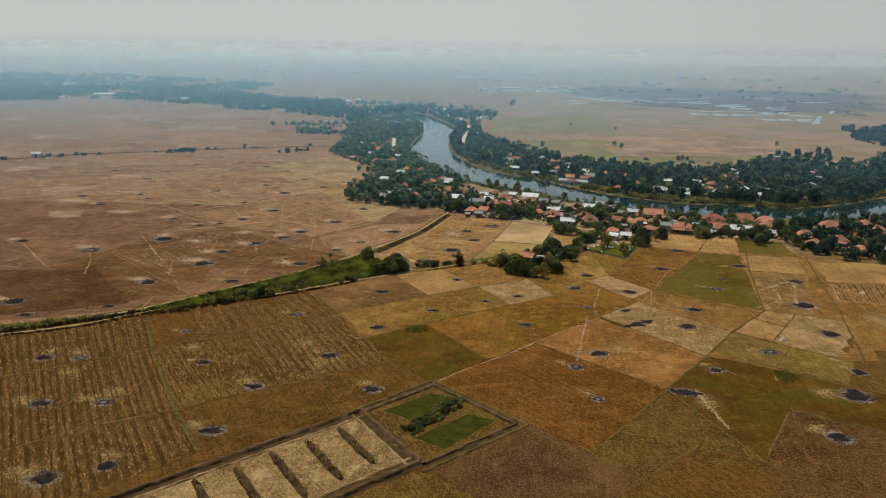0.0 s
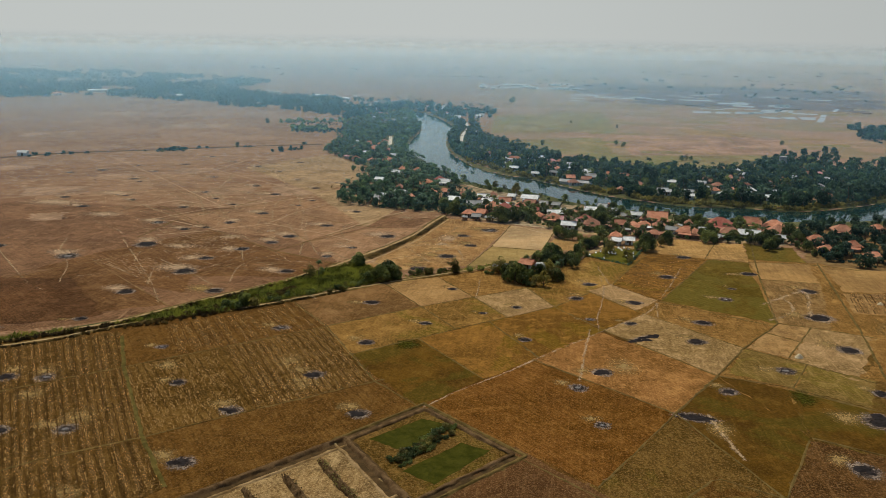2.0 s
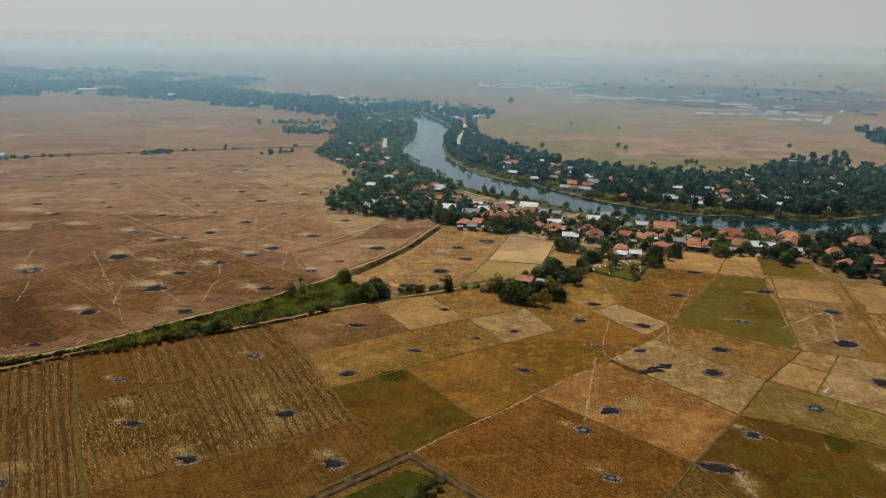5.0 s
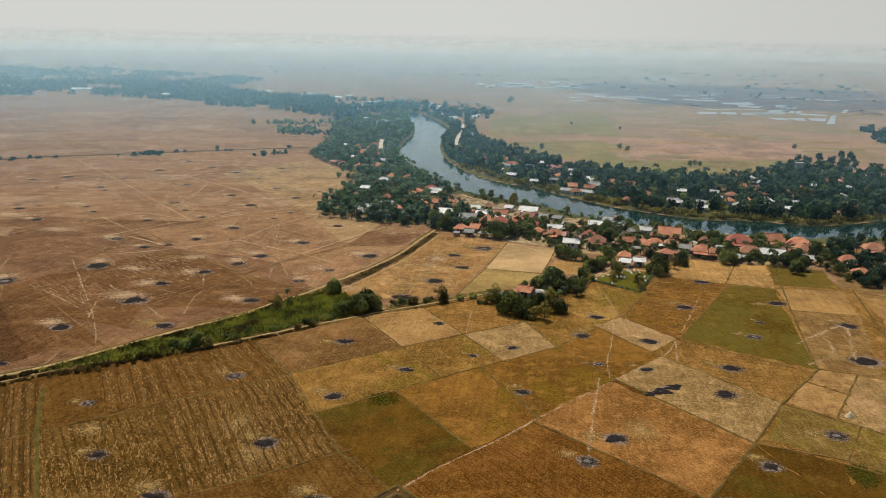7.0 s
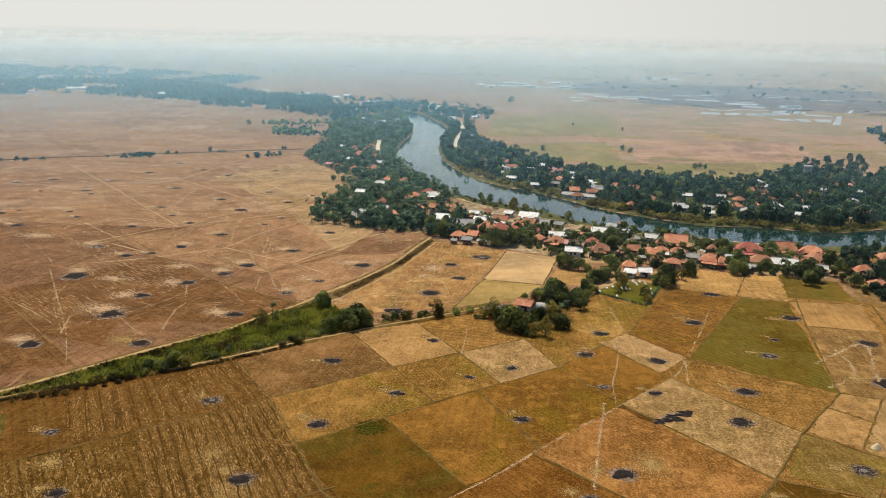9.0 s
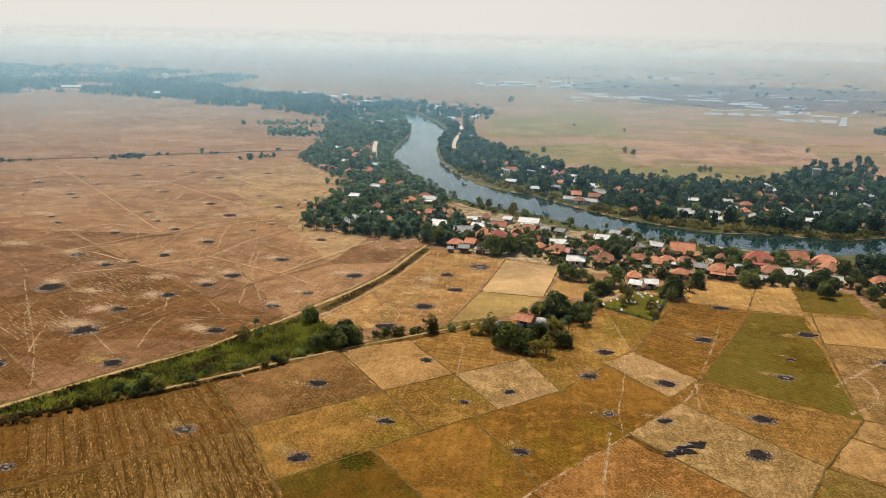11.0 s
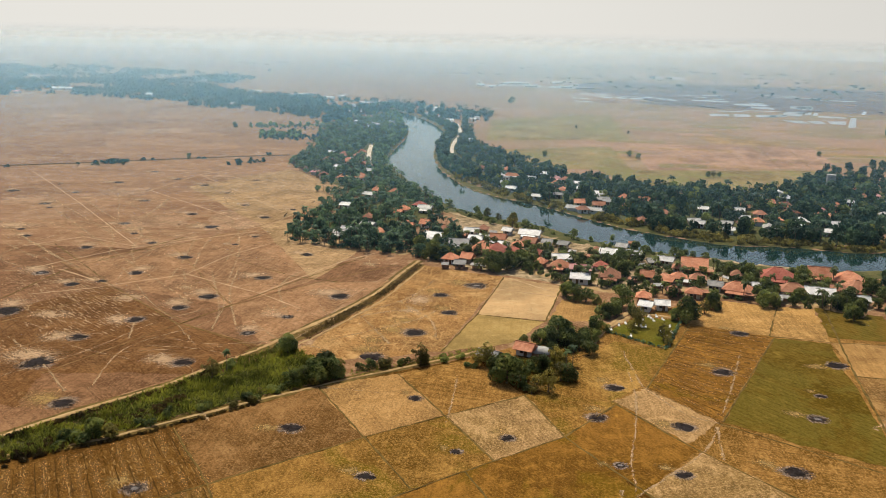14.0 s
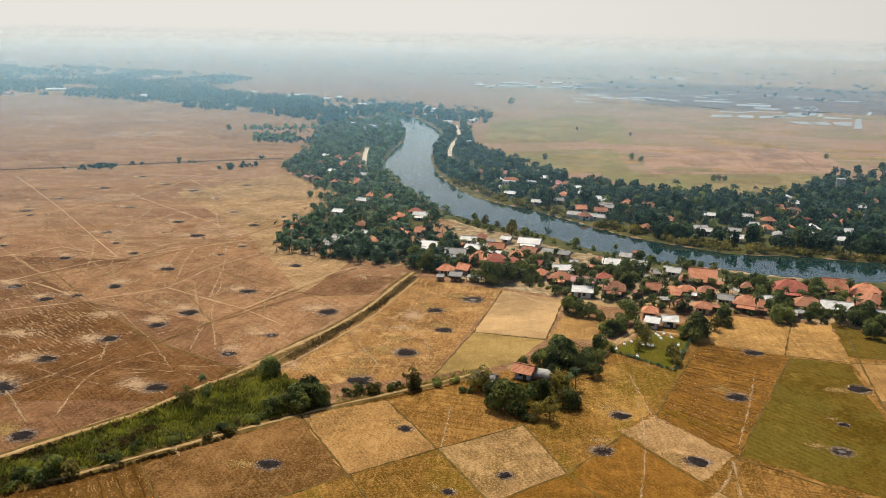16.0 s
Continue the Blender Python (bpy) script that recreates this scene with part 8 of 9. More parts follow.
far_house(72, 1754, 8, 9)
far_house(-11, 1682, -6, 21)
far_house(-382, 603, 5, 7)

# lanes stay free of trees
for lane in ([(-81.7, 994.9), (-70.1, 906.3), (-68.9, 831.6), (-64.9, 773.3), (-55.1, 717.0), (-47.9, 697.9)], [(-134.7, 799.8), (-125.6, 742.9), (-116.3, 702.6)]):
    CLEAR.extend((x, y, 4.5) for x, y in evenly(smoothed(lane), 6))

# a wedge of stubble cuts into the grove
CLEAR.extend([(-114.0, 592.6, 7), (-122.7, 600.4, 8), (-135.5, 615.9, 8), (-125.9, 576.9, 8), (-130.5, 563.5, 8), (-140.7, 602.3, 9), (-165.2, 659.5, 8), (-118.2, 556.0, 7), (-116.5, 568.3, 7), (-112.0, 572.8, 6), (-118.7, 539.9, 6), (-123.5, 529.7, 6), (-123.9, 511.0, 5)])

# woods
wood("dense village trees and coconut palms along the river", scatter([(-168.3, 672.6), (-175.5, 768.7), (-195.4, 871.8), (-200.8, 959.9), (-185.2, 1023.7), (-153.3, 1033.5), (-134.2, 957.6), (-122.6, 891.9), (-117.0, 804.4), (-112.0, 722.8), (-97.6, 669.5), (-66.4, 595.3), (-45.2, 549.1), (-45.3, 524.8), (-55.6, 529.3), (-55.3, 498.8), (-53.1, 463.1), (-62.7, 447.8), (-80.7, 455.3), (-108.8, 462.2), (-113.2, 485.1), (-110.1, 530.5), (-139.2, 633.4)], 3.9, 1, 0.93, 2.2), 1, {"leafy": 5, "palm": 6, "bush": 2}, scale=0.70, leaves=160, leaf=LEAF_GROVE)
wood("dense trees at the village edge", scatter([(-83.5, 467.2), (-60.8, 492.2), (-45.5, 514.8), (-33.6, 503.0), (-29.5, 435.4), (-44.1, 445.9), (-56.0, 449.0), (-72.7, 451.3)], 3.5, 31, 0.85, 2.2), 31, {"leafy": 6, "palm": 3, "bush": 2}, scale=0.66, leaves=200)
wood("trees between the village houses", scatter([(-47.0, 450.6), (-45.2, 478.0), (-20.0, 482.0), (3.0, 468.0), (28.7, 462.0), (58.9, 454.0), (99.1, 445.5), (132.4, 442.4), (112.8, 390.2), (89.0, 408.7), (50.9, 405.4), (13.0, 415.1), (-12.3, 438.4)], 3.1, 2, 0.75, 2.2), 2, {"leafy": 5, "palm": 3, "bush": 5}, scale=0.6, leaf=LEAF_MID)
wood("trees between the houses by the river bend", scatter([(136.8, 450.4), (195.1, 467.3), (232.3, 463.4), (182.6, 354.0), (154.9, 360.9), (124.5, 368.9)], 4.6, 25, 0.8, 2.2), 25, {"leafy": 6, "palm": 2, "bush": 2}, scale=0.7)
wood("dense trees and palms on the far bank", scatter([(-72.4, 740.9), (-80.2, 813.8), (-81.3, 903.2), (-83.5, 977.7), (-66.8, 982.6), (-50.2, 821.5), (-21.0, 753.3), (20.5, 677.7), (41.0, 656.3), (69.3, 633.0), (103.5, 640.2), (133.2, 633.6), (162.8, 652.8), (193.0, 685.3), (241.9, 734.4), (157.1, 508.4), (115.4, 504.8), (91.3, 506.6), (68.1, 517.7), (44.1, 538.4), (14.5, 569.8), (-13.7, 602.8), (-35.8, 639.6)], 5.2, 3, 0.82, 2.2, 0.22), 3, {"leafy": 10, "palm": 2.5, "bush": 2}, scale=0.92, leaves=170)
wood("olive and yellow green trees on the far bank", scatter([(-53.8, 679.5), (-17.5, 712.6), (40.3, 646.0), (101.8, 630.6), (187.4, 667.7), (227.9, 697.1), (158.4, 511.7), (116.6, 509.2), (68.8, 522.4), (14.6, 575.9), (-13.8, 606.3)], 9, 26, 0.7, 2.2), 26, {"leafy": 3, "bush": 2}, scale=0.8, leaf=LEAF_MID)
wood("dense trees on the far bank", scatter([(163.2, 638.1), (234.0, 668.3), (294.7, 731.3), (423.6, 819.1), (344.0, 656.4), (306.5, 626.8), (244.6, 568.4), (210.8, 534.2), (183.0, 511.3), (152.5, 496.3), (125.6, 521.6)], 6.4, 4, 0.8, 2.2, 0.22), 4, {"leafy": 8, "palm": 1, "bush": 1}, scale=0.92, leaves=150)
wood("olive bushes along the far river bank", scatter([(-53.8, 679.5), (-36.1, 643.6), (-13.7, 602.8), (14.5, 572.9), (44.1, 538.4), (68.1, 517.7), (91.3, 506.6), (120.5, 505.8), (118.7, 499.3), (89.5, 498.0), (66.7, 508.5), (42.9, 525.8), (14.2, 558.1), (-19.7, 594.7), (-50.7, 648.8)], 2.8, 5, 0.6, 1.0), 5, {"bush": 1}, leaf=LEAF_DRY, scale=1.15)
wood("green bushes along the near river bank", scatter([(-101.8, 693.0), (-66.0, 604.3), (-41.2, 552.8), (-11.1, 528.9), (15.7, 507.8), (39.4, 486.8), (65.5, 470.8), (90.4, 461.4), (89.2, 456.2), (59.7, 462.7), (33.7, 476.1), (5.3, 501.4), (-27.4, 525.8), (-46.1, 544.7), (-96.8, 665.1)], 3.2, 6, 0.55, 1.0), 6, {"bush": 5, "leafy": 1}, leaf=LEAF_MID, scale=0.6)
wood("woods between the far village and the old river arm", scatter([(-556.8, 1272.8), (-539.8, 1409.3), (-413.4, 1329.0), (-263.0, 1253.2), (-181.6, 1224.1), (-157.5, 1162.5), (-216.6, 1111.1), (-282.6, 1104.8), (-361.7, 1135.0), (-452.7, 1147.0)], 7.5, 51, 0.8, 2.2, 0.3), 51, {"leafy": 6, "palm": 2, "bush": 2}, low=True, scale=0.8)
shore = evenly(smoothed(RIGHT_BANK), 6)
shore = shore[(shore[:, 0] > 55) & (shore[:, 0] < 300)]
inland = np.stack([np.gradient(shore[:, 1]), -np.gradient(shore[:, 0])], 1)
inland = -inland / np.linalg.norm(inland, axis=1)[:, None]
def shore_strip(bank, low, high, inner, outer):
    """The ground beside one shore of the river, for the stretch whose y lies between low and high."""
    line = evenly(smoothed(bank), 6)
    line = line[(line[:, 1] > low) & (line[:, 1] < high)]
    n = np.stack([np.gradient(line[:, 1]), -np.gradient(line[:, 0])], 1)
    n /= np.linalg.norm(n, axis=1)[:, None]
    stream = np.vstack([evenly(smoothed(LEFT_BANK), 4), evenly(smoothed(RIGHT_BANK), 4)[::-1]])
    if inside(stream, line + n * 6).mean() > 0.5:
        n = -n
    return np.vstack([line + n * inner, (line + n * outer)[::-1]])


wood("dark trees that lean over the near shore", scatter(shore_strip(LEFT_BANK, 690, 1080, 0.5, 10), 4.4, 55, 0.75, 0.6), 55, {"leafy": 7, "palm": 2, "bush": 2}, scale=0.8, leaf=LEAF_GROVE, leaves=150)
wood("low hedges between strips of field beside the grove", scatter([(-235.9, 819.1), (-201.2, 829.0), (-211.4, 865.9), (-247.7, 855.2)], 4.0, 57, 0.9), 57, {"leafy": 3, "bush": 4}, scale=0.6, leaf=LEAF_GROVE, leaves=90)
wood("low hedges between strips of field beside the grove", scatter([(-270.8, 892.0), (-199.2, 924.4), (-204.1, 944.7), (-277.2, 911.0)], 4.5, 58, 0.8), 58, {"leafy": 3, "bush": 3}, scale=0.6, leaf=LEAF_GROVE, leaves=90)
wood("dry brown weeds at the edge of the ditch", scatter([(-127.3, 246.5), (-109.8, 264.7), (-96.6, 282.5), (-85.1, 297.7), (-83.6, 293.5), (-94.2, 276.7), (-106.7, 258.7), (-125.5, 243.7)], 1.6, 59, 0.7), 59, {"bush": 1}, leaf=LEAF_BROWN, scale=0.55)
wood("dark trees along the far shore", scatter(shore_strip(RIGHT_BANK, 640, 1060, 2.0, 12), 4.4, 56, 0.8, 1.2), 56, {"leafy": 7, "palm": 2, "bush": 3}, scale=0.75, leaves=150)
wood("yellow green bushes along the river bend", scatter(np.vstack([shore + inland * 0.8, (shore + inland * 6.5)[::-1]]), 2.6, 53, 0.7, 0.4), 53, {"bush": 1}, leaf=LEAF_DRY, scale=1.0)
wood("tall dark trees behind the far river bank", scatter(np.vstack([shore + inland * 5, (shore + inland * 17)[::-1]]), 5.5, 52, 0.7, 3.0, 0.2), 52, {"leafy": 9, "palm": 1}, scale=1.12, leaves=200)
wood("dark trees on the far bank downstream", scatter([(158.8, 641.0), (194.6, 722.5), (233.1, 756.5), (269.0, 780.1), (212.8, 630.3), (174.8, 621.7)], 7.0, 54, 0.7, 2.2, 0.25), 54, {"leafy": 8, "bush": 2}, scale=0.8, leaves=140)
wood("trees of the far village", scatter([(-225.4, 975.0), (-220.1, 1054.9), (-210.6, 1134.5), (-176.7, 1180.8), (-109.3, 1154.1), (-47.4, 1091.9), (-51.5, 1018.6), (-88.9, 1018.9), (-117.7, 1054.7), (-163.9, 1103.5), (-189.4, 1031.0), (-196.3, 927.8)], 8.0, 7, 0.8, 2.2), 7, {"leafy": 6, "palm": 3}, low=True, scale=0.95)
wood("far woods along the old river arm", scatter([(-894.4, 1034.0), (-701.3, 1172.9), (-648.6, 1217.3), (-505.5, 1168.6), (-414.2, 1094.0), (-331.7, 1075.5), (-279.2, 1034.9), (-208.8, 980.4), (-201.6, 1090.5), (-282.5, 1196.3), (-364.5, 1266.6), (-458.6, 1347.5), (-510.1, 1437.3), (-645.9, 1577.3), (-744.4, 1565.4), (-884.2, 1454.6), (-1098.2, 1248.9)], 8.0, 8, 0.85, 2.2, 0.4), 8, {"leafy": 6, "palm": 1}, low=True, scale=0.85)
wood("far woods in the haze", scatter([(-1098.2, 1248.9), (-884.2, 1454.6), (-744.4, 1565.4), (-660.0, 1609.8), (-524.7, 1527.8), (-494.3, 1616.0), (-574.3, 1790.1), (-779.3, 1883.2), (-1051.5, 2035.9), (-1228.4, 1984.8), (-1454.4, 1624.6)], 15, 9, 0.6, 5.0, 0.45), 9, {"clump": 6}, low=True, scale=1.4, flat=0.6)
wood("orchard trees in rows on the plain", scatter([(-255.4, 879.3), (-240.1, 903.9), (-196.3, 927.8), (-189.5, 899.1), (-222.1, 879.5), (-251.1, 866.2)], 6, 10, 1.0, 2.2), 10, {"leafy": 1, "bush": 2}, low=True, scale=0.24)
wood("orchard trees in rows on the plain", scatter([(-239.8, 837.8), (-214.8, 853.9), (-192.5, 851.5), (-182.5, 812.5), (-202.5, 810.9), (-229.8, 807.2)], 5.5, 11, 1.0, 2.2), 11, {"leafy": 2, "bush": 1}, low=True, scale=0.32)
wood("shrubs beside the plain track", scatter([(-212.5, 674.4), (-205.9, 692.5), (-192.1, 696.0), (-188.0, 683.2), (-198.9, 672.4), (-208.2, 664.9)], 5, 12, 1.0, 2.2), 12, {"leafy": 1, "bush": 2}, low=True, scale=0.45)
wood("shrubs beside the plain track", scatter([(-297.9, 654.7), (-282.3, 669.9), (-276.6, 655.8), (-293.5, 644.5)], 5, 13, 1.0, 2.2), 13, {"bush": 1}, low=True)
wood("shrubs beside the plain track", scatter([(-401.1, 585.2), (-357.7, 629.6), (-300.9, 661.6), (-241.1, 699.9), (-183.6, 730.9), (-180.6, 718.7), (-237.3, 688.5), (-296.4, 651.2), (-350.8, 616.9), (-393.8, 574.0)], 7, 23, 0.35, 2.2), 23, {"bush": 1}, low=True, scale=0.8)
wood("trees on the right plain", scatter([(341.3, 997.9), (401.3, 1013.8), (414.0, 938.4), (408.3, 850.8), (333.0, 832.8), (328.2, 890.0)], 8, 14, 0.7, 2.2), 14, {"leafy": 4, "bush": 2}, low=True)
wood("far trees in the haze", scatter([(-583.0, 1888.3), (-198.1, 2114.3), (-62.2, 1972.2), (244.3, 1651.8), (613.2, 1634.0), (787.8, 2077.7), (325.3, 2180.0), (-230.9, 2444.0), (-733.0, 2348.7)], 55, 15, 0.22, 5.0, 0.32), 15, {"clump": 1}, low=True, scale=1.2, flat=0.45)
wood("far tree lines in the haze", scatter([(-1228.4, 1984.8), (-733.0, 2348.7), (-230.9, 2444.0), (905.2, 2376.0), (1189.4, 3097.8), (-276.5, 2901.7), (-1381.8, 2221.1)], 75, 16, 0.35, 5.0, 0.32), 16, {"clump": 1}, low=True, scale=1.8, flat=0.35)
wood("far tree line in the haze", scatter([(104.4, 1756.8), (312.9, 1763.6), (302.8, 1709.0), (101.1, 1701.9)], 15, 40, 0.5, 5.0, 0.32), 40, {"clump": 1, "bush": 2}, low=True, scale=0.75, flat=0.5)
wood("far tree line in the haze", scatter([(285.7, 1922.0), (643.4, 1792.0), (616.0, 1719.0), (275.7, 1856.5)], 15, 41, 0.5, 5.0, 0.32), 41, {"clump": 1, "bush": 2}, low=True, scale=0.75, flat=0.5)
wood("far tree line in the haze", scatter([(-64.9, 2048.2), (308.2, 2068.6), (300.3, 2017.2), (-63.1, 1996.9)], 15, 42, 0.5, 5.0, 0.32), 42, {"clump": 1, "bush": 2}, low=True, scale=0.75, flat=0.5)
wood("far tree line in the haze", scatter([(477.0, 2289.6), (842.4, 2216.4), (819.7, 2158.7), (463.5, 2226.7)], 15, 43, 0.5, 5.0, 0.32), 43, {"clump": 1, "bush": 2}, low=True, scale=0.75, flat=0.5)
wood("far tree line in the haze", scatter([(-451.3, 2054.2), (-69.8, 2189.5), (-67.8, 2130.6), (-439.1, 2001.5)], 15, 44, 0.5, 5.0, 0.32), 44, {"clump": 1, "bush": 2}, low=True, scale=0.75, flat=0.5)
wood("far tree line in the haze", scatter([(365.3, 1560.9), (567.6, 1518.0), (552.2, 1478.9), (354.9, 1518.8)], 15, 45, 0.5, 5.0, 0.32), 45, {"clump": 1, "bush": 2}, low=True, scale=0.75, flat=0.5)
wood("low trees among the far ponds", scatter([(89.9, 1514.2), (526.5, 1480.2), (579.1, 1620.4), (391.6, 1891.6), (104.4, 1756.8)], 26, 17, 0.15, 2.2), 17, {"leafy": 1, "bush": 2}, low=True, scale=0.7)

# reeds in the ditch
field("damp green ground in the ditch", UNDERGROWTH, (-186.4, 211.9), (-152.4, 232.5), (-93.0, 291.3), (-99.8, 271.1), 0.06, 0.4, "ditch_floor")
field("damp green ground in the ditch", UNDERGROWTH, (-104.1, 278.2), (-86.7, 307.8), (-77.5, 292.8), (-98.7, 271.3), 0.06, 0.4, "ditch_floor")
field("damp green ground in the ditch", UNDERGROWTH, (-86.7, 307.8), (-69.6, 330.6), (-49.8, 316.4), (-78.3, 291.5), 0.064, 0.4, "ditch_floor")
reed_bed("green reeds and weeds filling the ditch", scatter([(-187.8, 213.8), (-165.6, 222.6), (-149.2, 233.6), (-129.5, 249.5), (-111.2, 277.2), (-100.1, 292.0), (-91.9, 303.5), (-85.6, 315.5), (-77.1, 329.4), (-70.8, 336.9), (-56.7, 326.1), (-49.7, 316.1), (-60.5, 306.3), (-69.1, 298.9), (-78.8, 289.8), (-87.7, 280.9), (-96.0, 273.1), (-102.9, 264.4)], 0.9, 20), 20)
reed_bed("short green weeds in the narrow ditch", scatter([(-69.2, 347.5), (-61.5, 367.2), (-53.7, 391.0), (-47.8, 420.1), (-45.3, 435.8), (-43.1, 433.0), (-45.3, 417.6), (-51.2, 387.8), (-58.8, 363.5), (-66.1, 342.7)], 0.8, 21), 21, 0.55, LEAF_BROWN)
reed_bed("weeds along the field path", scatter([(-48.4, 319.7), (-34.0, 329.9), (-19.9, 339.9), (-14.8, 344.4), (-13.9, 341.7), (-33.4, 326.3), (-46.3, 317.3)], 1.1, 22, 0.7), 22, 0.7)
SIDE = [(-187.0, 215.5), (-166.0, 220.5), (-149.5, 232.0), (-131.0, 247.5), (-108.5, 279.0), (-99.0, 291.0), (-90.5, 302.5), (-84.5, 315.5)]
shrubs = evenly(smoothed(SIDE), 1.0)
wood("low dark shrubs along the dirt road", shrubs + np.random.default_rng(91).normal(size=shrubs.shape) * 0.45, 91, {"bush": 1}, leaf=LEAF_BROWN, scale=0.5)
lower = evenly(smoothed([(-185.0, 207.5), (-162.0, 218.3), (-143.0, 230.3), (-122.0, 251.5), (-94.5, 270.3), (-81.5, 282.0), (-67.0, 295.0)]), 0.8)
wood("low dark weeds below the field path", lower + np.random.default_rng(92).normal(size=lower.shape) * 0.3, 92, {"bush": 1}, leaf=LEAF_BROWN, scale=0.28)
path_strip("road_9", "narrow pale path beside the small ditch", [(-76.0, 324.0), (-66.8, 340.5), (-58.2, 361.5), (-50.4, 386.5), (-45.2, 414.5), (-42.0, 431.5)], 0.8, PATH_DIRT)
path_strip("verge", "dark grassy verge of the small ditch", [(-77.5, 327.0), (-68.6, 345.5), (-60.0, 366.0), (-52.2, 390.5), (-47.0, 418.0), (-43.8, 435.0)], 3.4, BUND_GRASS, 0.06)
ditch_water([(-68.4, 345.0), (-60.8, 364.2), (-53.0, 387.5), (-47.2, 415.8), (-44.4, 432.8)])

# graveyard
field("bright green graveyard grass", GRAVE_GRASS, (24.9, 365.3), (38.6, 382.4), (50.8, 380.2), (41.9, 352.0))
grave(29.7, 371.8, -5)
grave(32.1, 374.2, 6)
grave(35.2, 372.2, 19)
grave(37.0, 372.0, 16)
grave(38.2, 379.2, -10)
grave(41.1, 381.2, 15)
grave(44.9, 380.3, 16)
grave(46.0, 373.4, -20)
grave(42.7, 368.1, -5)
grave(45.9, 367.7, 15)
grave(41.6, 378.7, 10)
grave(32.5, 361.8, -4)
grave(43.8, 364.5, -15)
grave(26.8, 367.5, 10)
grave(40.4, 382.7, -20)
grave(43.1, 383.1, 5)
grave(36.3, 377.9, 0)
grave(38.1, 371.7, -15)
low_hedge([(24.9, 365.3), (34.1, 358.5), (41.9, 352.0), (50.8, 380.2)])

# fish ponds
pond_pair([(-40.1, 178.2), (-24.2, 198.4), (-1.5, 177.1), (-20.9, 154.0)], [(-34.8, 180.3), (-24.0, 193.0), (-16.7, 190.0), (-26.3, 175.5)], [(-25.0, 166.3), (-13.4, 181.3), (-6.5, 178.3), (-17.4, 161.6)], [(-28.3, 170.7), (-17.5, 190.6), (-15.0, 188.8), (-25.2, 167.5)])
dry_pond([(-101.5, 107.4), (-40.6, 179.4), (-22.2, 154.4), (-69.6, 97.4)])

# far ponds
field("dark grey wetland with ponds", WETLAND, (50.0, 1695.7), (589.5, 1573.8), (464.1, 1255.3), (176.7, 1310.0), rag=22)
field("dark grey wetland", WETLAND, (117.3, 1970.3), (697.5, 1848.1), (595.2, 1588.4), (51.1, 1731.8), rag=22)
far_pond([(378.2, 1389.6), (385.1, 1392.0), (361.5, 1309.6), (355.1, 1307.5)])
far_pond([(388.6, 1393.2), (393.7, 1395.0), (370.4, 1312.5), (365.5, 1310.9)])
far_pond([(350.4, 1272.1), (359.0, 1274.9), (343.5, 1230.2), (335.3, 1227.7)])
far_pond([(365.2, 1365.7), (369.4, 1367.1), (354.7, 1316.1), (350.7, 1314.8)])
far_pond([(358.6, 1266.5), (365.5, 1268.8), (350.6, 1224.9), (343.9, 1222.8)])
far_pond([(438.3, 1317.5), (444.0, 1319.3), (420.7, 1262.5), (415.3, 1260.7)])
far_pond([(339.6, 1268.6), (345.8, 1270.6), (336.5, 1243.5), (330.5, 1241.6)])
far_pond([(292.5, 1221.8), (314.7, 1228.8), (305.6, 1196.0), (284.1, 1189.3)])
far_pond([(214.5, 1210.3), (297.5, 1215.0), (289.0, 1182.2), (210.4, 1178.2)])
far_pond([(286.0, 1146.0), (362.4, 1156.9), (347.8, 1113.5), (293.2, 1115.3)])
far_pond([(384.2, 1206.2), (391.6, 1208.6), (348.4, 1083.5), (338.6, 1080.5)])
far_pond([(359.0, 1376.6), (390.3, 1378.1), (379.2, 1336.1), (347.2, 1333.9)])
far_pond([(286.2, 1400.9), (333.1, 1397.5), (324.8, 1364.1), (279.0, 1367.2)])
far_pond([(96.4, 1477.6), (163.2, 1454.9), (160.4, 1430.2), (94.7, 1451.8)])
far_pond([(169.3, 1507.4), (211.5, 1438.6), (207.8, 1414.5), (166.2, 1480.7)])
far_pond([(-74.7, 1727.6), (61.0, 1718.4), (59.2, 1665.8), (-72.9, 1691.5)])
far_pond([(213.5, 2231.4), (344.2, 2217.7), (330.2, 2130.0), (207.6, 2171.0)])
far_pond([(235.9, 1459.8), (287.5, 1445.2), (282.4, 1421.0), (231.7, 1435.0)])
far_pond([(351.4, 1225.4), (381.0, 1212.5), (375.5, 1196.0), (343.8, 1200.2)])
far_pond([(35.3, 1724.4), (70.0, 1687.7), (63.6, 1651.3), (29.5, 1686.3)])
far_pond([(323.1, 1272.2), (350.8, 1281.8), (326.4, 1209.4), (302.8, 1209.1)])
far_pond([(299.4, 1354.8), (329.2, 1336.8), (317.3, 1305.0), (292.1, 1323.5)])
far_pond([(271.5, 1496.8), (292.5, 1494.1), (288.5, 1474.6), (267.8, 1477.1)])
field("dark wet strip field", SMOOTH_RED, (247.2, 1280.2), (262.9, 1278.7), (260.6, 1268.4), (244.9, 1268.9))
field("dark wet strip field", SMOOTH_RED, (417.6, 1563.8), (474.1, 1555.9), (466.9, 1533.5), (411.2, 1541.0))
field("dark wet strip field", OLIVE_DARK, (181.5, 1671.6), (225.1, 1666.8), (221.4, 1640.4), (178.7, 1646.5))
field("dark wet strip field", OLIVE_DARK, (209.0, 1346.3), (226.5, 1344.8), (224.9, 1335.3), (207.5, 1336.8))
field("pale strip field", FAR_TAN, (357.5, 1259.1), (397.1, 1256.4), (392.3, 1242.2), (353.5, 1245.6))
far_pond([(448.8, 1536.1), (501.9, 1530.2), (494.9, 1509.9), (442.5, 1515.6)])
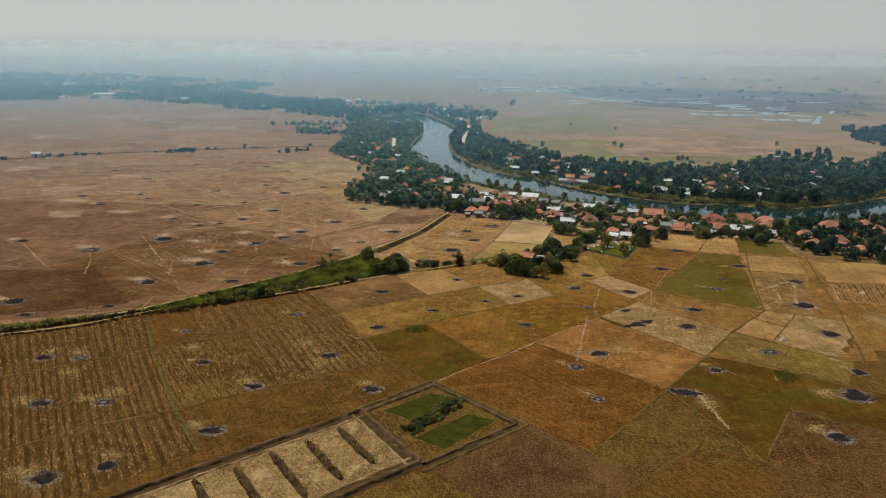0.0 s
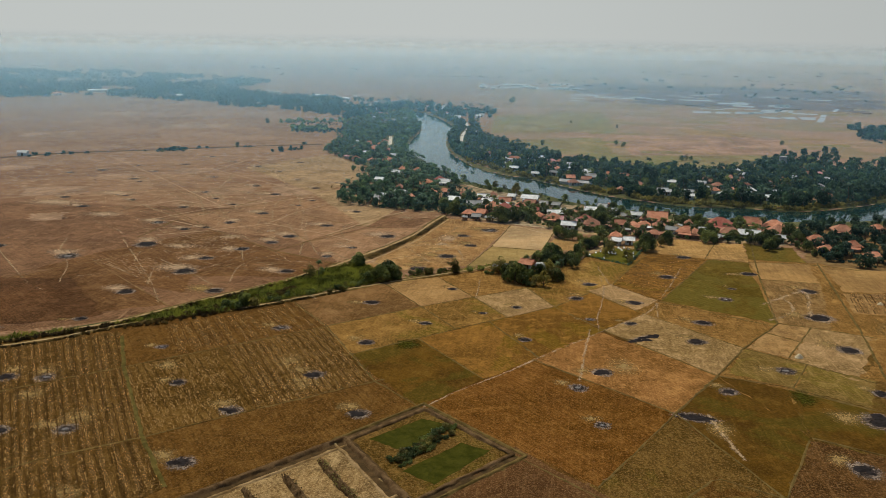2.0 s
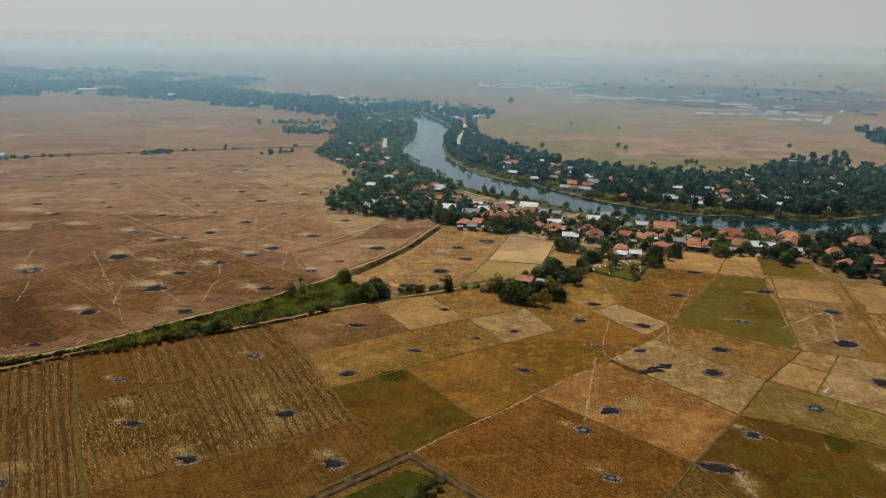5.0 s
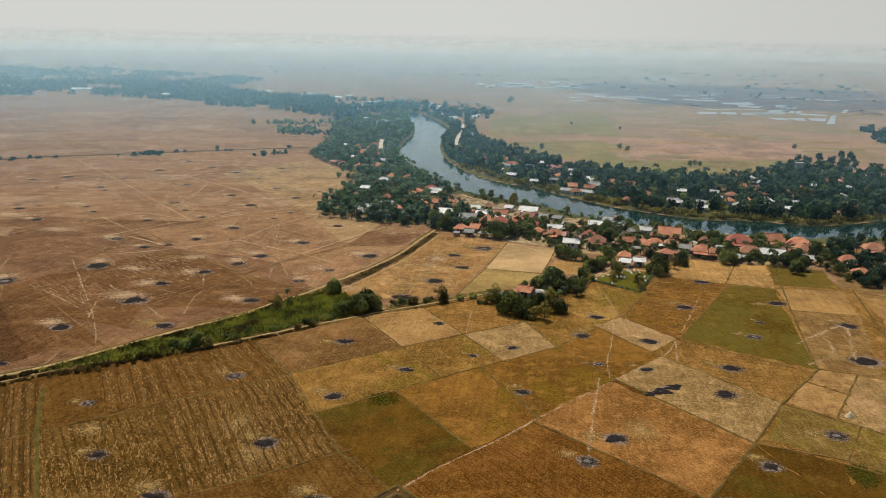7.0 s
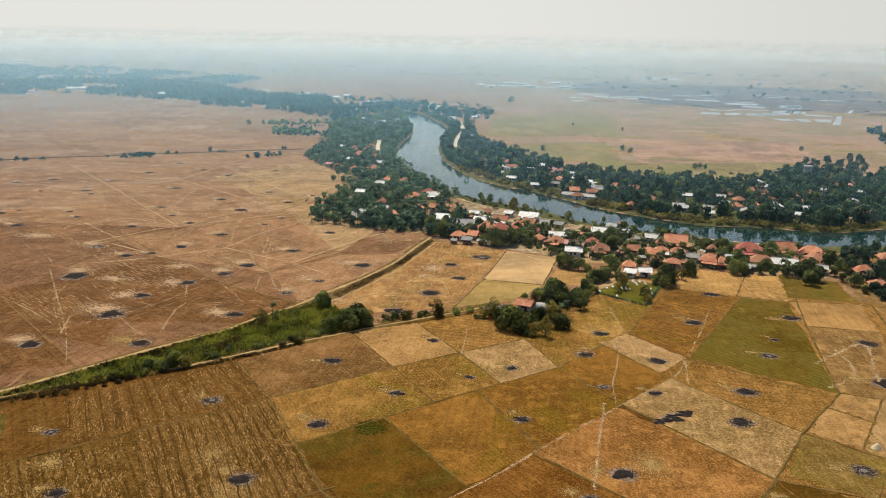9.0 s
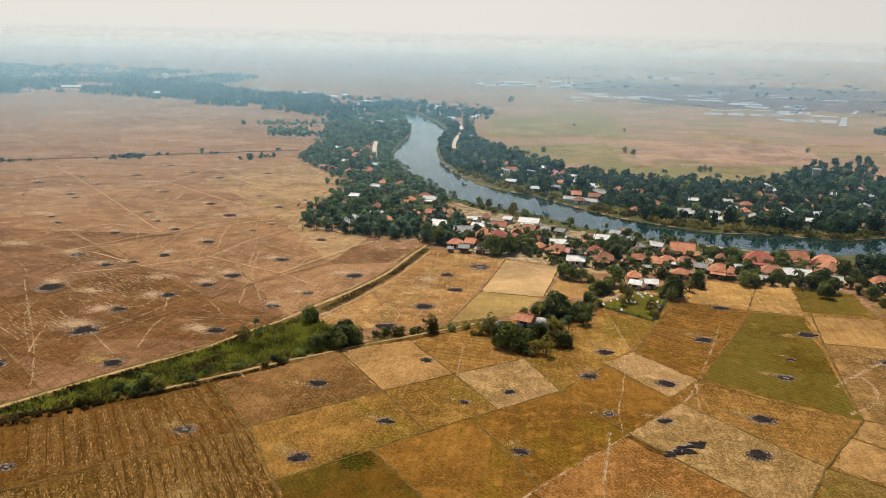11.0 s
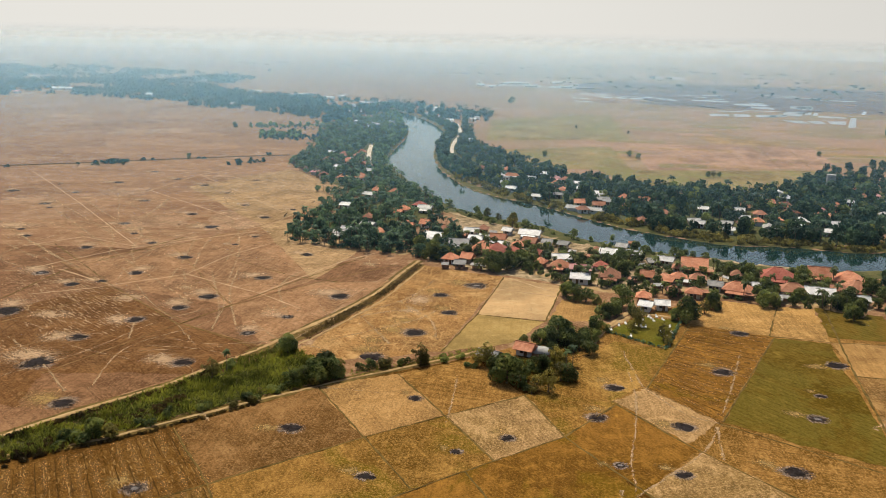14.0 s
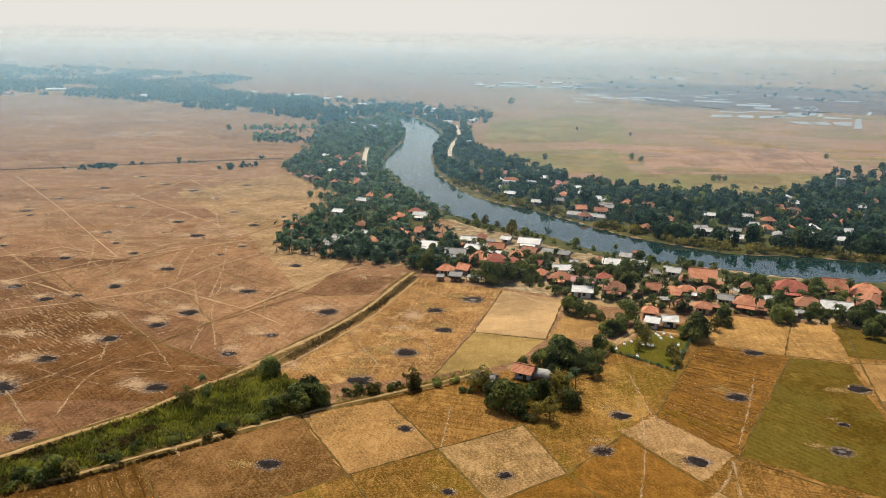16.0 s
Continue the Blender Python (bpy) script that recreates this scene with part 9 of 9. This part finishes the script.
field("dark wet strip field", SMOOTH_RED, (223.8, 1452.7), (239.4, 1450.6), (237.3, 1438.3), (221.6, 1439.1))
field("pale strip field", FAR_TAN, (552.9, 1617.9), (602.0, 1610.0), (597.3, 1598.0), (548.5, 1605.7))
far_pond([(56.2, 1730.6), (103.5, 1724.0), (102.8, 1713.1), (55.9, 1719.6)])
field("dark wet strip field", SMOOTH_RED, (242.8, 1272.5), (271.1, 1270.3), (269.0, 1261.1), (240.9, 1263.2))
far_pond([(407.5, 1579.3), (465.3, 1572.6), (459.1, 1552.5), (402.4, 1560.3)])
field("dark wet strip field", OLIVE_DARK, (163.6, 1382.2), (213.3, 1377.6), (211.0, 1363.3), (161.8, 1367.6))
field("dark wet strip field", OLIVE_DARK, (545.1, 1550.5), (590.2, 1545.2), (581.4, 1523.3), (536.9, 1528.4))
field("dark wet strip field", OLIVE_DARK, (259.8, 1338.4), (305.9, 1334.1), (303.2, 1322.8), (257.5, 1327.0))
field("pale strip field", FAR_TAN, (91.7, 1560.9), (149.2, 1554.2), (147.5, 1536.9), (90.7, 1543.5))
field("dark wet strip field", SMOOTH_RED, (122.2, 1289.1), (164.4, 1285.8), (163.1, 1276.2), (121.3, 1279.4))
far_pond([(273.1, 1582.4), (309.8, 1578.3), (306.7, 1563.6), (270.7, 1569.0)])
field("pale strip field", FAR_TAN, (380.8, 1613.1), (432.3, 1606.7), (429.3, 1596.1), (378.5, 1603.8))
field("dark wet strip field", SMOOTH_RED, (258.9, 1348.8), (281.4, 1346.3), (278.4, 1332.7), (256.1, 1335.1))
field("dark wet strip field", SMOOTH_RED, (84.4, 1369.1), (119.4, 1365.3), (117.9, 1348.9), (83.3, 1351.5))
far_pond([(389.1, 1570.6), (442.6, 1564.9), (438.8, 1552.0), (386.1, 1559.0)])
field("dark wet strip field", SMOOTH_RED, (525.6, 1527.5), (579.8, 1521.6), (571.3, 1500.3), (517.8, 1506.0))
far_pond([(69.2, 1513.7), (121.5, 1507.4), (120.5, 1495.2), (68.6, 1501.3)])
field("dark wet strip field", OLIVE_DARK, (431.5, 1496.0), (466.2, 1492.1), (462.4, 1480.5), (427.9, 1484.3))
field("pale strip field", FAR_TAN, (283.3, 1347.9), (299.9, 1347.2), (297.2, 1335.7), (281.0, 1337.4))
field("dark wet strip field", OLIVE_DARK, (287.3, 1306.1), (325.4, 1302.5), (323.4, 1294.7), (285.3, 1297.3))
far_pond([(315.2, 1637.1), (333.2, 1633.1), (329.5, 1615.7), (311.4, 1618.1)])
far_pond([(383.5, 1624.0), (434.9, 1616.0), (431.4, 1603.7), (380.4, 1611.5)])
far_pond([(130.9, 1493.0), (172.5, 1489.5), (170.9, 1476.3), (129.7, 1479.7)])
far_pond([(235.6, 1265.6), (268.1, 1263.3), (264.8, 1248.7), (232.7, 1251.0)])
field("dark wet strip field", SMOOTH_RED, (429.7, 1243.8), (459.8, 1240.8), (456.0, 1231.3), (425.9, 1233.3))
field("dark wet strip field", SMOOTH_RED, (424.7, 1363.5), (474.6, 1359.7), (471.9, 1352.3), (422.6, 1357.1))
field("dark wet strip field", SMOOTH_RED, (89.1, 1393.1), (122.4, 1390.4), (121.3, 1377.9), (88.3, 1380.5))
field("dark wet strip field", OLIVE_DARK, (414.5, 1646.9), (442.9, 1644.4), (438.0, 1626.9), (410.3, 1630.9))
far_pond([(309.1, 1427.8), (333.6, 1425.2), (330.1, 1411.0), (305.9, 1413.6)])
far_pond([(69.2, 1534.3), (113.4, 1529.5), (112.7, 1519.7), (68.7, 1524.4)])
field("pale strip field", FAR_TAN, (440.8, 1604.8), (458.3, 1602.5), (452.9, 1584.4), (435.6, 1586.7))
far_pond([(52.9, 1370.0), (81.1, 1367.8), (80.1, 1352.4), (52.3, 1354.5)])
field("dark wet strip field", SMOOTH_RED, (452.4, 1350.0), (501.9, 1345.7), (495.4, 1329.3), (446.5, 1333.5))
field("dark wet strip field", SMOOTH_RED, (418.8, 1325.5), (448.1, 1323.3), (445.6, 1316.4), (416.5, 1318.5))
field("dark wet strip field", OLIVE_DARK, (112.4, 1688.3), (178.5, 1679.9), (175.6, 1653.0), (110.5, 1661.0))
far_pond([(53.6, 1434.0), (78.1, 1431.8), (77.1, 1413.6), (52.9, 1415.8)])
field("dark wet strip field", OLIVE_DARK, (43.4, 1377.4), (87.0, 1373.4), (86.6, 1366.7), (43.2, 1370.7))
field("pale strip field", FAR_TAN, (62.9, 1714.0), (123.7, 1705.4), (122.9, 1694.8), (62.5, 1703.3))
field("dark wet strip field", SMOOTH_RED, (353.7, 1553.7), (371.9, 1552.0), (368.7, 1539.2), (350.7, 1540.9))
field("pale strip field", FAR_TAN, (435.4, 1278.3), (479.3, 1274.5), (473.9, 1260.8), (430.4, 1264.4))
field("pale strip field", FAR_TAN, (536.8, 1568.0), (565.0, 1564.3), (560.7, 1552.9), (532.7, 1556.6))
far_pond([(271.3, 1280.8), (317.2, 1277.0), (314.8, 1267.6), (269.2, 1271.4)])
field("pale strip field", FAR_TAN, (189.4, 1472.7), (245.6, 1467.2), (243.4, 1454.6), (187.7, 1459.8))
far_pond([(247.6, 1528.9), (270.8, 1525.4), (268.0, 1510.3), (244.8, 1512.4)])
field("pale strip field", FAR_TAN, (349.6, 1347.9), (368.7, 1346.3), (364.8, 1332.8), (345.8, 1334.3))
field("dark wet strip field", OLIVE_DARK, (454.8, 1346.3), (502.4, 1341.4), (497.6, 1329.1), (450.0, 1332.9))
field("dark wet strip field", OLIVE_DARK, (311.2, 1505.2), (327.0, 1502.9), (323.7, 1488.3), (307.7, 1489.3))
field("pale strip field", FAR_TAN, (178.6, 1318.4), (212.4, 1316.3), (211.2, 1309.3), (177.6, 1311.3))
field("dark wet strip field", SMOOTH_RED, (495.6, 1519.5), (520.2, 1517.3), (512.6, 1496.1), (488.3, 1498.2))
field("dark wet strip field", OLIVE_DARK, (131.8, 1655.9), (153.1, 1652.6), (150.8, 1628.1), (129.8, 1631.3))
field("pale strip field", FAR_TAN, (434.1, 1443.5), (472.2, 1439.7), (466.5, 1423.0), (428.8, 1426.7))
far_pond([(231.4, 1562.3), (262.6, 1558.9), (260.0, 1544.5), (229.4, 1549.2)])
field("dark wet strip field", SMOOTH_RED, (291.6, 1281.0), (325.4, 1278.1), (323.9, 1272.5), (290.3, 1275.3))
field("grassy strip", FAR_GREEN, (55.1, 893.4), (117.1, 895.0), (115.9, 878.9), (56.1, 877.6))
field("pale strip of stubble", FAR_TAN, (65.0, 1089.9), (121.5, 1091.0), (119.4, 1067.9), (66.1, 1068.0))
field("grassy strip", FAR_GREEN, (22.9, 1074.8), (94.4, 1075.1), (93.5, 1052.3), (24.9, 1051.6))
field("grassy strip", FAR_GREEN, (127.1, 773.1), (145.3, 773.8), (143.5, 763.0), (126.9, 762.4))
field("brown strip of stubble", STUBBLE_GREY, (131.1, 998.6), (200.2, 1000.2), (198.8, 988.4), (131.8, 987.6))
field("grassy strip", FAR_GREEN, (38.7, 1045.4), (108.0, 1046.5), (107.3, 1029.8), (40.5, 1029.0))
field("brown strip of stubble", STUBBLE_GREY, (276.7, 880.0), (321.6, 881.5), (318.6, 871.5), (275.4, 870.7))
field("grassy strip", FAR_GREEN, (299.8, 1000.9), (365.2, 1002.5), (360.8, 988.8), (297.8, 988.0))
field("pale strip of stubble", FAR_TAN, (241.3, 791.5), (262.0, 792.2), (257.2, 777.9), (238.2, 777.2))
field("grassy strip", FAR_GREEN, (193.0, 778.0), (218.6, 779.1), (213.7, 761.9), (190.1, 761.1))
field("pale strip of stubble", FAR_TAN, (162.6, 768.9), (187.1, 769.8), (185.7, 761.4), (162.2, 760.5))
field("brown strip of stubble", STUBBLE_GREY, (217.0, 1025.5), (284.1, 1026.7), (280.4, 1010.4), (215.8, 1010.1))
field("grassy strip", FAR_GREEN, (-33.2, 918.2), (33.7, 920.2), (34.6, 904.4), (-30.4, 902.5))
field("brown strip of stubble", STUBBLE_GREY, (58.9, 782.2), (118.5, 784.4), (116.5, 765.1), (59.1, 762.9))
field("brown strip of stubble", STUBBLE_GREY, (235.5, 843.7), (299.8, 845.6), (296.9, 834.9), (233.9, 832.7))
field("pale strip of stubble", FAR_TAN, (-24.9, 715.8), (-2.4, 716.7), (-1.9, 703.5), (-22.8, 702.9))
field("brown strip of stubble", STUBBLE_GREY, (246.9, 890.4), (298.8, 891.6), (292.9, 873.1), (243.1, 871.8))
field("grassy strip", FAR_GREEN, (167.2, 1056.6), (231.4, 1057.6), (225.8, 1028.7), (164.7, 1028.0))
field("brown strip of stubble", STUBBLE_GREY, (120.9, 752.2), (170.4, 754.0), (166.7, 735.8), (119.4, 734.2))
field("brown strip of stubble", STUBBLE_GREY, (57.8, 778.0), (85.0, 779.0), (84.6, 771.5), (58.9, 770.8))
field("brown strip of stubble", STUBBLE_GREY, (256.8, 1083.9), (300.6, 1084.2), (298.4, 1074.6), (256.9, 1074.9))
field("pale strip of stubble", FAR_TAN, (333.1, 1044.0), (395.9, 1044.9), (390.1, 1028.2), (329.6, 1027.5))
field("grassy strip", FAR_GREEN, (210.4, 1218.5), (294.4, 1218.6), (292.0, 1204.0), (210.7, 1205.1))
field("grassy strip", FAR_GREEN, (34.6, 1013.0), (114.8, 1013.9), (113.9, 997.2), (36.4, 996.0))
field("brown strip of stubble", STUBBLE_GREY, (144.4, 848.3), (167.3, 848.9), (163.2, 827.9), (142.3, 827.3))
field("brown strip of stubble", STUBBLE_GREY, (412.4, 1264.8), (483.4, 1264.0), (475.5, 1241.4), (407.2, 1241.7))
field("brown strip of stubble", STUBBLE_GREY, (80.6, 846.5), (146.2, 848.5), (144.6, 834.6), (81.1, 832.5))
field("grassy strip", FAR_GREEN, (-24.8, 722.5), (5.3, 723.6), (6.0, 709.7), (-22.6, 708.8))
field("grassy strip", FAR_GREEN, (91.6, 750.4), (127.4, 751.9), (124.5, 731.9), (90.6, 730.6))
field("grassy strip", FAR_GREEN, (244.2, 835.7), (295.7, 837.5), (291.8, 825.1), (242.0, 823.4))
field("pale strip of stubble", FAR_TAN, (93.1, 970.4), (175.4, 972.5), (172.3, 948.5), (92.9, 946.5))
field("brown strip of stubble", STUBBLE_GREY, (-27.6, 1076.4), (47.4, 1076.8), (47.9, 1062.2), (-24.6, 1062.0))
field("brown strip of stubble", STUBBLE_GREY, (-38.8, 903.3), (4.6, 904.4), (5.6, 879.9), (-35.5, 879.0))
field("grassy strip", FAR_GREEN, (19.6, 1153.0), (68.1, 1152.8), (68.9, 1144.1), (22.2, 1144.7))
field("grassy strip", FAR_GREEN, (235.1, 1245.1), (296.9, 1244.9), (295.3, 1233.1), (235.6, 1233.7))
field("grassy strip", FAR_GREEN, (175.6, 797.4), (239.0, 799.8), (236.9, 790.7), (175.2, 788.6))
field("brown strip of stubble", STUBBLE_GREY, (6.8, 798.2), (68.9, 800.5), (68.8, 789.9), (8.5, 787.7))
field("grassy strip", FAR_GREEN, (52.0, 815.4), (110.8, 817.3), (109.3, 801.0), (52.7, 799.3))
field("brown strip of stubble", STUBBLE_GREY, (326.4, 977.1), (396.8, 978.6), (393.8, 968.3), (324.8, 967.0))
field("grassy strip", FAR_GREEN, (340.1, 1223.9), (422.9, 1223.3), (413.8, 1193.5), (333.9, 1194.1))

# faint tracks that people left when they carried the straw
rng = np.random.default_rng(77)
for k in range(80):
    x, y = rng.uniform(-230, -60), rng.uniform(300, 640)
    a = radians(rng.choice([-32, 58, 20, -70]) + rng.normal() * 12)
    d = rng.uniform(14, 45)
    bend = rng.normal() * d * 0.12
    p = [(x + d * t * math.sin(a) + bend * math.cos(a) * math.sin(math.pi * t), y + d * t * math.cos(a) - bend * math.sin(a) * math.sin(math.pi * t)) for t in (-1, -0.3, 0.4, 1)]
    if all(q[0] < -35 - 0.33 * max(0, q[1] - 420) and q[1] > 285 for q in p):
        track(p, rng.uniform(0.5, 1.0))

# footpaths, trodden spots and straw scraps on the plain
track([(-302.8, 577.1), (-260.4, 535.0), (-217.5, 491.7), (-190.2, 463.7)], 1.2)
track([(-230.2, 455.7), (-205.7, 432.8), (-186.0, 415.9), (-173.1, 405.4)], 1.2)
track([(-230.9, 550.0), (-199.1, 513.8), (-177.9, 493.2), (-157.8, 472.4)], 1.2)
track([(-197.8, 545.4), (-191.7, 510.9), (-187.1, 482.3)], 1.2)
track([(-181.5, 408.0), (-166.4, 424.1), (-156.9, 440.2), (-153.5, 461.9), (-143.6, 484.9)], 1.2)
track([(-176.8, 571.0), (-157.0, 525.6), (-140.5, 488.0), (-129.5, 475.7)], 1.2)
track([(-122.0, 426.1), (-127.7, 454.0), (-133.8, 486.9)], 1.2)
track([(-133.0, 396.9), (-139.2, 424.7), (-147.8, 457.5)], 1.2)
track([(-129.4, 409.3), (-139.8, 448.6), (-143.6, 481.2)], 1.2)
track([(-154.0, 413.2), (-167.5, 438.2), (-174.8, 463.3), (-184.2, 479.2)], 1.2)
track([(-196.8, 476.6), (-182.3, 450.8), (-168.7, 419.1)], 1.2)
track([(-119.4, 477.8), (-137.2, 482.5), (-160.7, 507.6), (-172.2, 486.6)], 1.2)
track([(-168.9, 591.8), (-148.2, 559.6), (-134.4, 546.0)], 1.2)
track([(-199.8, 396.4), (-188.4, 400.1), (-181.5, 408.0)], 1.2)
track([(-118.8, 335.0), (-124.1, 349.7)], 1.2)
track([(-195.7, 576.1), (-175.3, 562.4), (-143.3, 525.5)], 1.2)
track([(-64.8, 349.0), (-54.3, 367.3), (-40.7, 376.9)], 1.2)
track([(-54.3, 367.3), (-40.7, 343.0)], 1.2)
track([(-192.8, 471.4), (-191.5, 503.9), (-199.1, 548.4)], 1.2)
track([(-243.1, 538.8), (-232.4, 549.7), (-207.4, 538.3)], 1.2)
track([(-165.7, 339.2), (-159.3, 321.3), (-140.4, 293.3)], 1.0)
track([(-148.7, 315.0), (-142.3, 297.5), (-140.5, 292.7)], 1.0)
track([(-180.4, 324.6), (-162.7, 312.6), (-148.6, 301.2)], 1.0)
track([(-134.4, 412.8), (-125.3, 393.0), (-114.4, 366.7)], 1.0)
track([(-141.0, 493.6), (-121.4, 439.5), (-110.6, 395.8)], 1.0)
track([(-121.5, 409.7), (-103.4, 368.8), (-97.1, 345.4)], 1.0)
trodden_star(-39.6, 375.8, 5.5)
trodden_star(-85.5, 369.1, 4.5)
trodden_star(-123.2, 389.0, 6)
trodden_star(-167.8, 555.3, 9)
trodden_star(-142.7, 431.4, 7)
trodden_star(-64.0, 431.6, 5)
trodden_star(-192.9, 586.3, 8)
trodden_star(-182.8, 473.4, 8)
litter_rows((-178.9, 323.4), (-169.3, 338.5), (-139.6, 317.3), (-149.2, 302.3), 15, 0.6)
litter_rows((-163.0, 354.3), (-150.4, 379.3), (-116.9, 357.7), (-127.4, 329.0), 22, 0.5)
litter_rows((-197.6, 389.5), (-180.5, 408.3), (-125.1, 377.4), (-144.4, 361.2), 22, 0.4)
litter_rows((-129.2, 445.6), (-113.3, 475.5), (-77.8, 436.2), (-93.2, 408.0), 20, 0.3)
litter_rows((-290.0, 545.7), (-272.8, 568.1), (-180.1, 456.7), (-188.5, 424.5), 22, 0.35)
litter_rows((-190.9, 382.7), (-169.2, 394.1), (-126.2, 355.0), (-146.2, 330.4), 26, 0.35)
litter_rows((-182.6, 209.4), (-126.9, 241.8), (-111.4, 214.2), (-156.2, 174.3), 64, 0.4, STRAW_FLECK, 0.6)
litter_rows((-156.2, 174.3), (-111.4, 214.2), (-87.0, 173.8), (-128.0, 133.5), 64, 0.4, STRAW_FLECK, 0.6)
litter_rows((-128.0, 133.5), (-87.0, 173.8), (-72.4, 152.8), (-108.9, 103.0), 64, 0.4, STRAW_FLECK, 0.6)
litter_rows((-115.5, 249.8), (-81.2, 280.0), (-64.0, 257.0), (-101.5, 224.8), 64, 0.4, STRAW_FLECK, 0.6)
litter_rows((-90.4, 234.7), (-64.0, 257.0), (-40.1, 214.8), (-66.0, 191.5), 64, 0.4, STRAW_FLECK, 0.6)
litter_rows((-111.7, 214.1), (-91.2, 231.8), (-67.0, 189.5), (-87.0, 173.8), 64, 0.4, STRAW_FLECK, 0.6)
bund([(-109.4, 349.5), (-100.0, 371.6), (-88.7, 397.4), (-68.3, 442.6)], 0.3, 0.16, BUND_GRASS)
bund([(-107.7, 349.8), (-86.2, 337.9), (-67.4, 324.9)], 0.3, 0.16, BUND_GRASS)
bund([(-178.9, 364.2), (-177.3, 400.6), (-162.4, 439.2), (-154.4, 461.7)], 0.3, 0.16, BUND_GRASS)
bund([(-204.1, 441.3), (-148.6, 384.5), (-109.4, 349.5)], 0.3, 0.16, BUND_GRASS)
bund([(-119.1, 428.5), (-89.0, 408.7), (-70.4, 404.4)], 0.3, 0.16, BUND_GRASS)
path_strip("road_10", "pale trodden lane between the farm and a green plot", [(20.4, 354.0), (23.0, 362.1), (28.0, 374.4), (34.4, 387.3)], 1.5, PATH_DIRT)

# ---- tinted sheets in place of haze in the distance ----
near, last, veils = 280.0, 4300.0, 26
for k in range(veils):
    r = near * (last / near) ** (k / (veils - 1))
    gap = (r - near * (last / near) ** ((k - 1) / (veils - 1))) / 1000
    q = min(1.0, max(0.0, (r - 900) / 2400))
    # airlight put into the sheet colour: bluish near, paler far off
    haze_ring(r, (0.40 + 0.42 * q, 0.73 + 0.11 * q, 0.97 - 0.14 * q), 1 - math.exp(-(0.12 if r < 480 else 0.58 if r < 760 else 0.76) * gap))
sky_backdrop(4800, 1000)
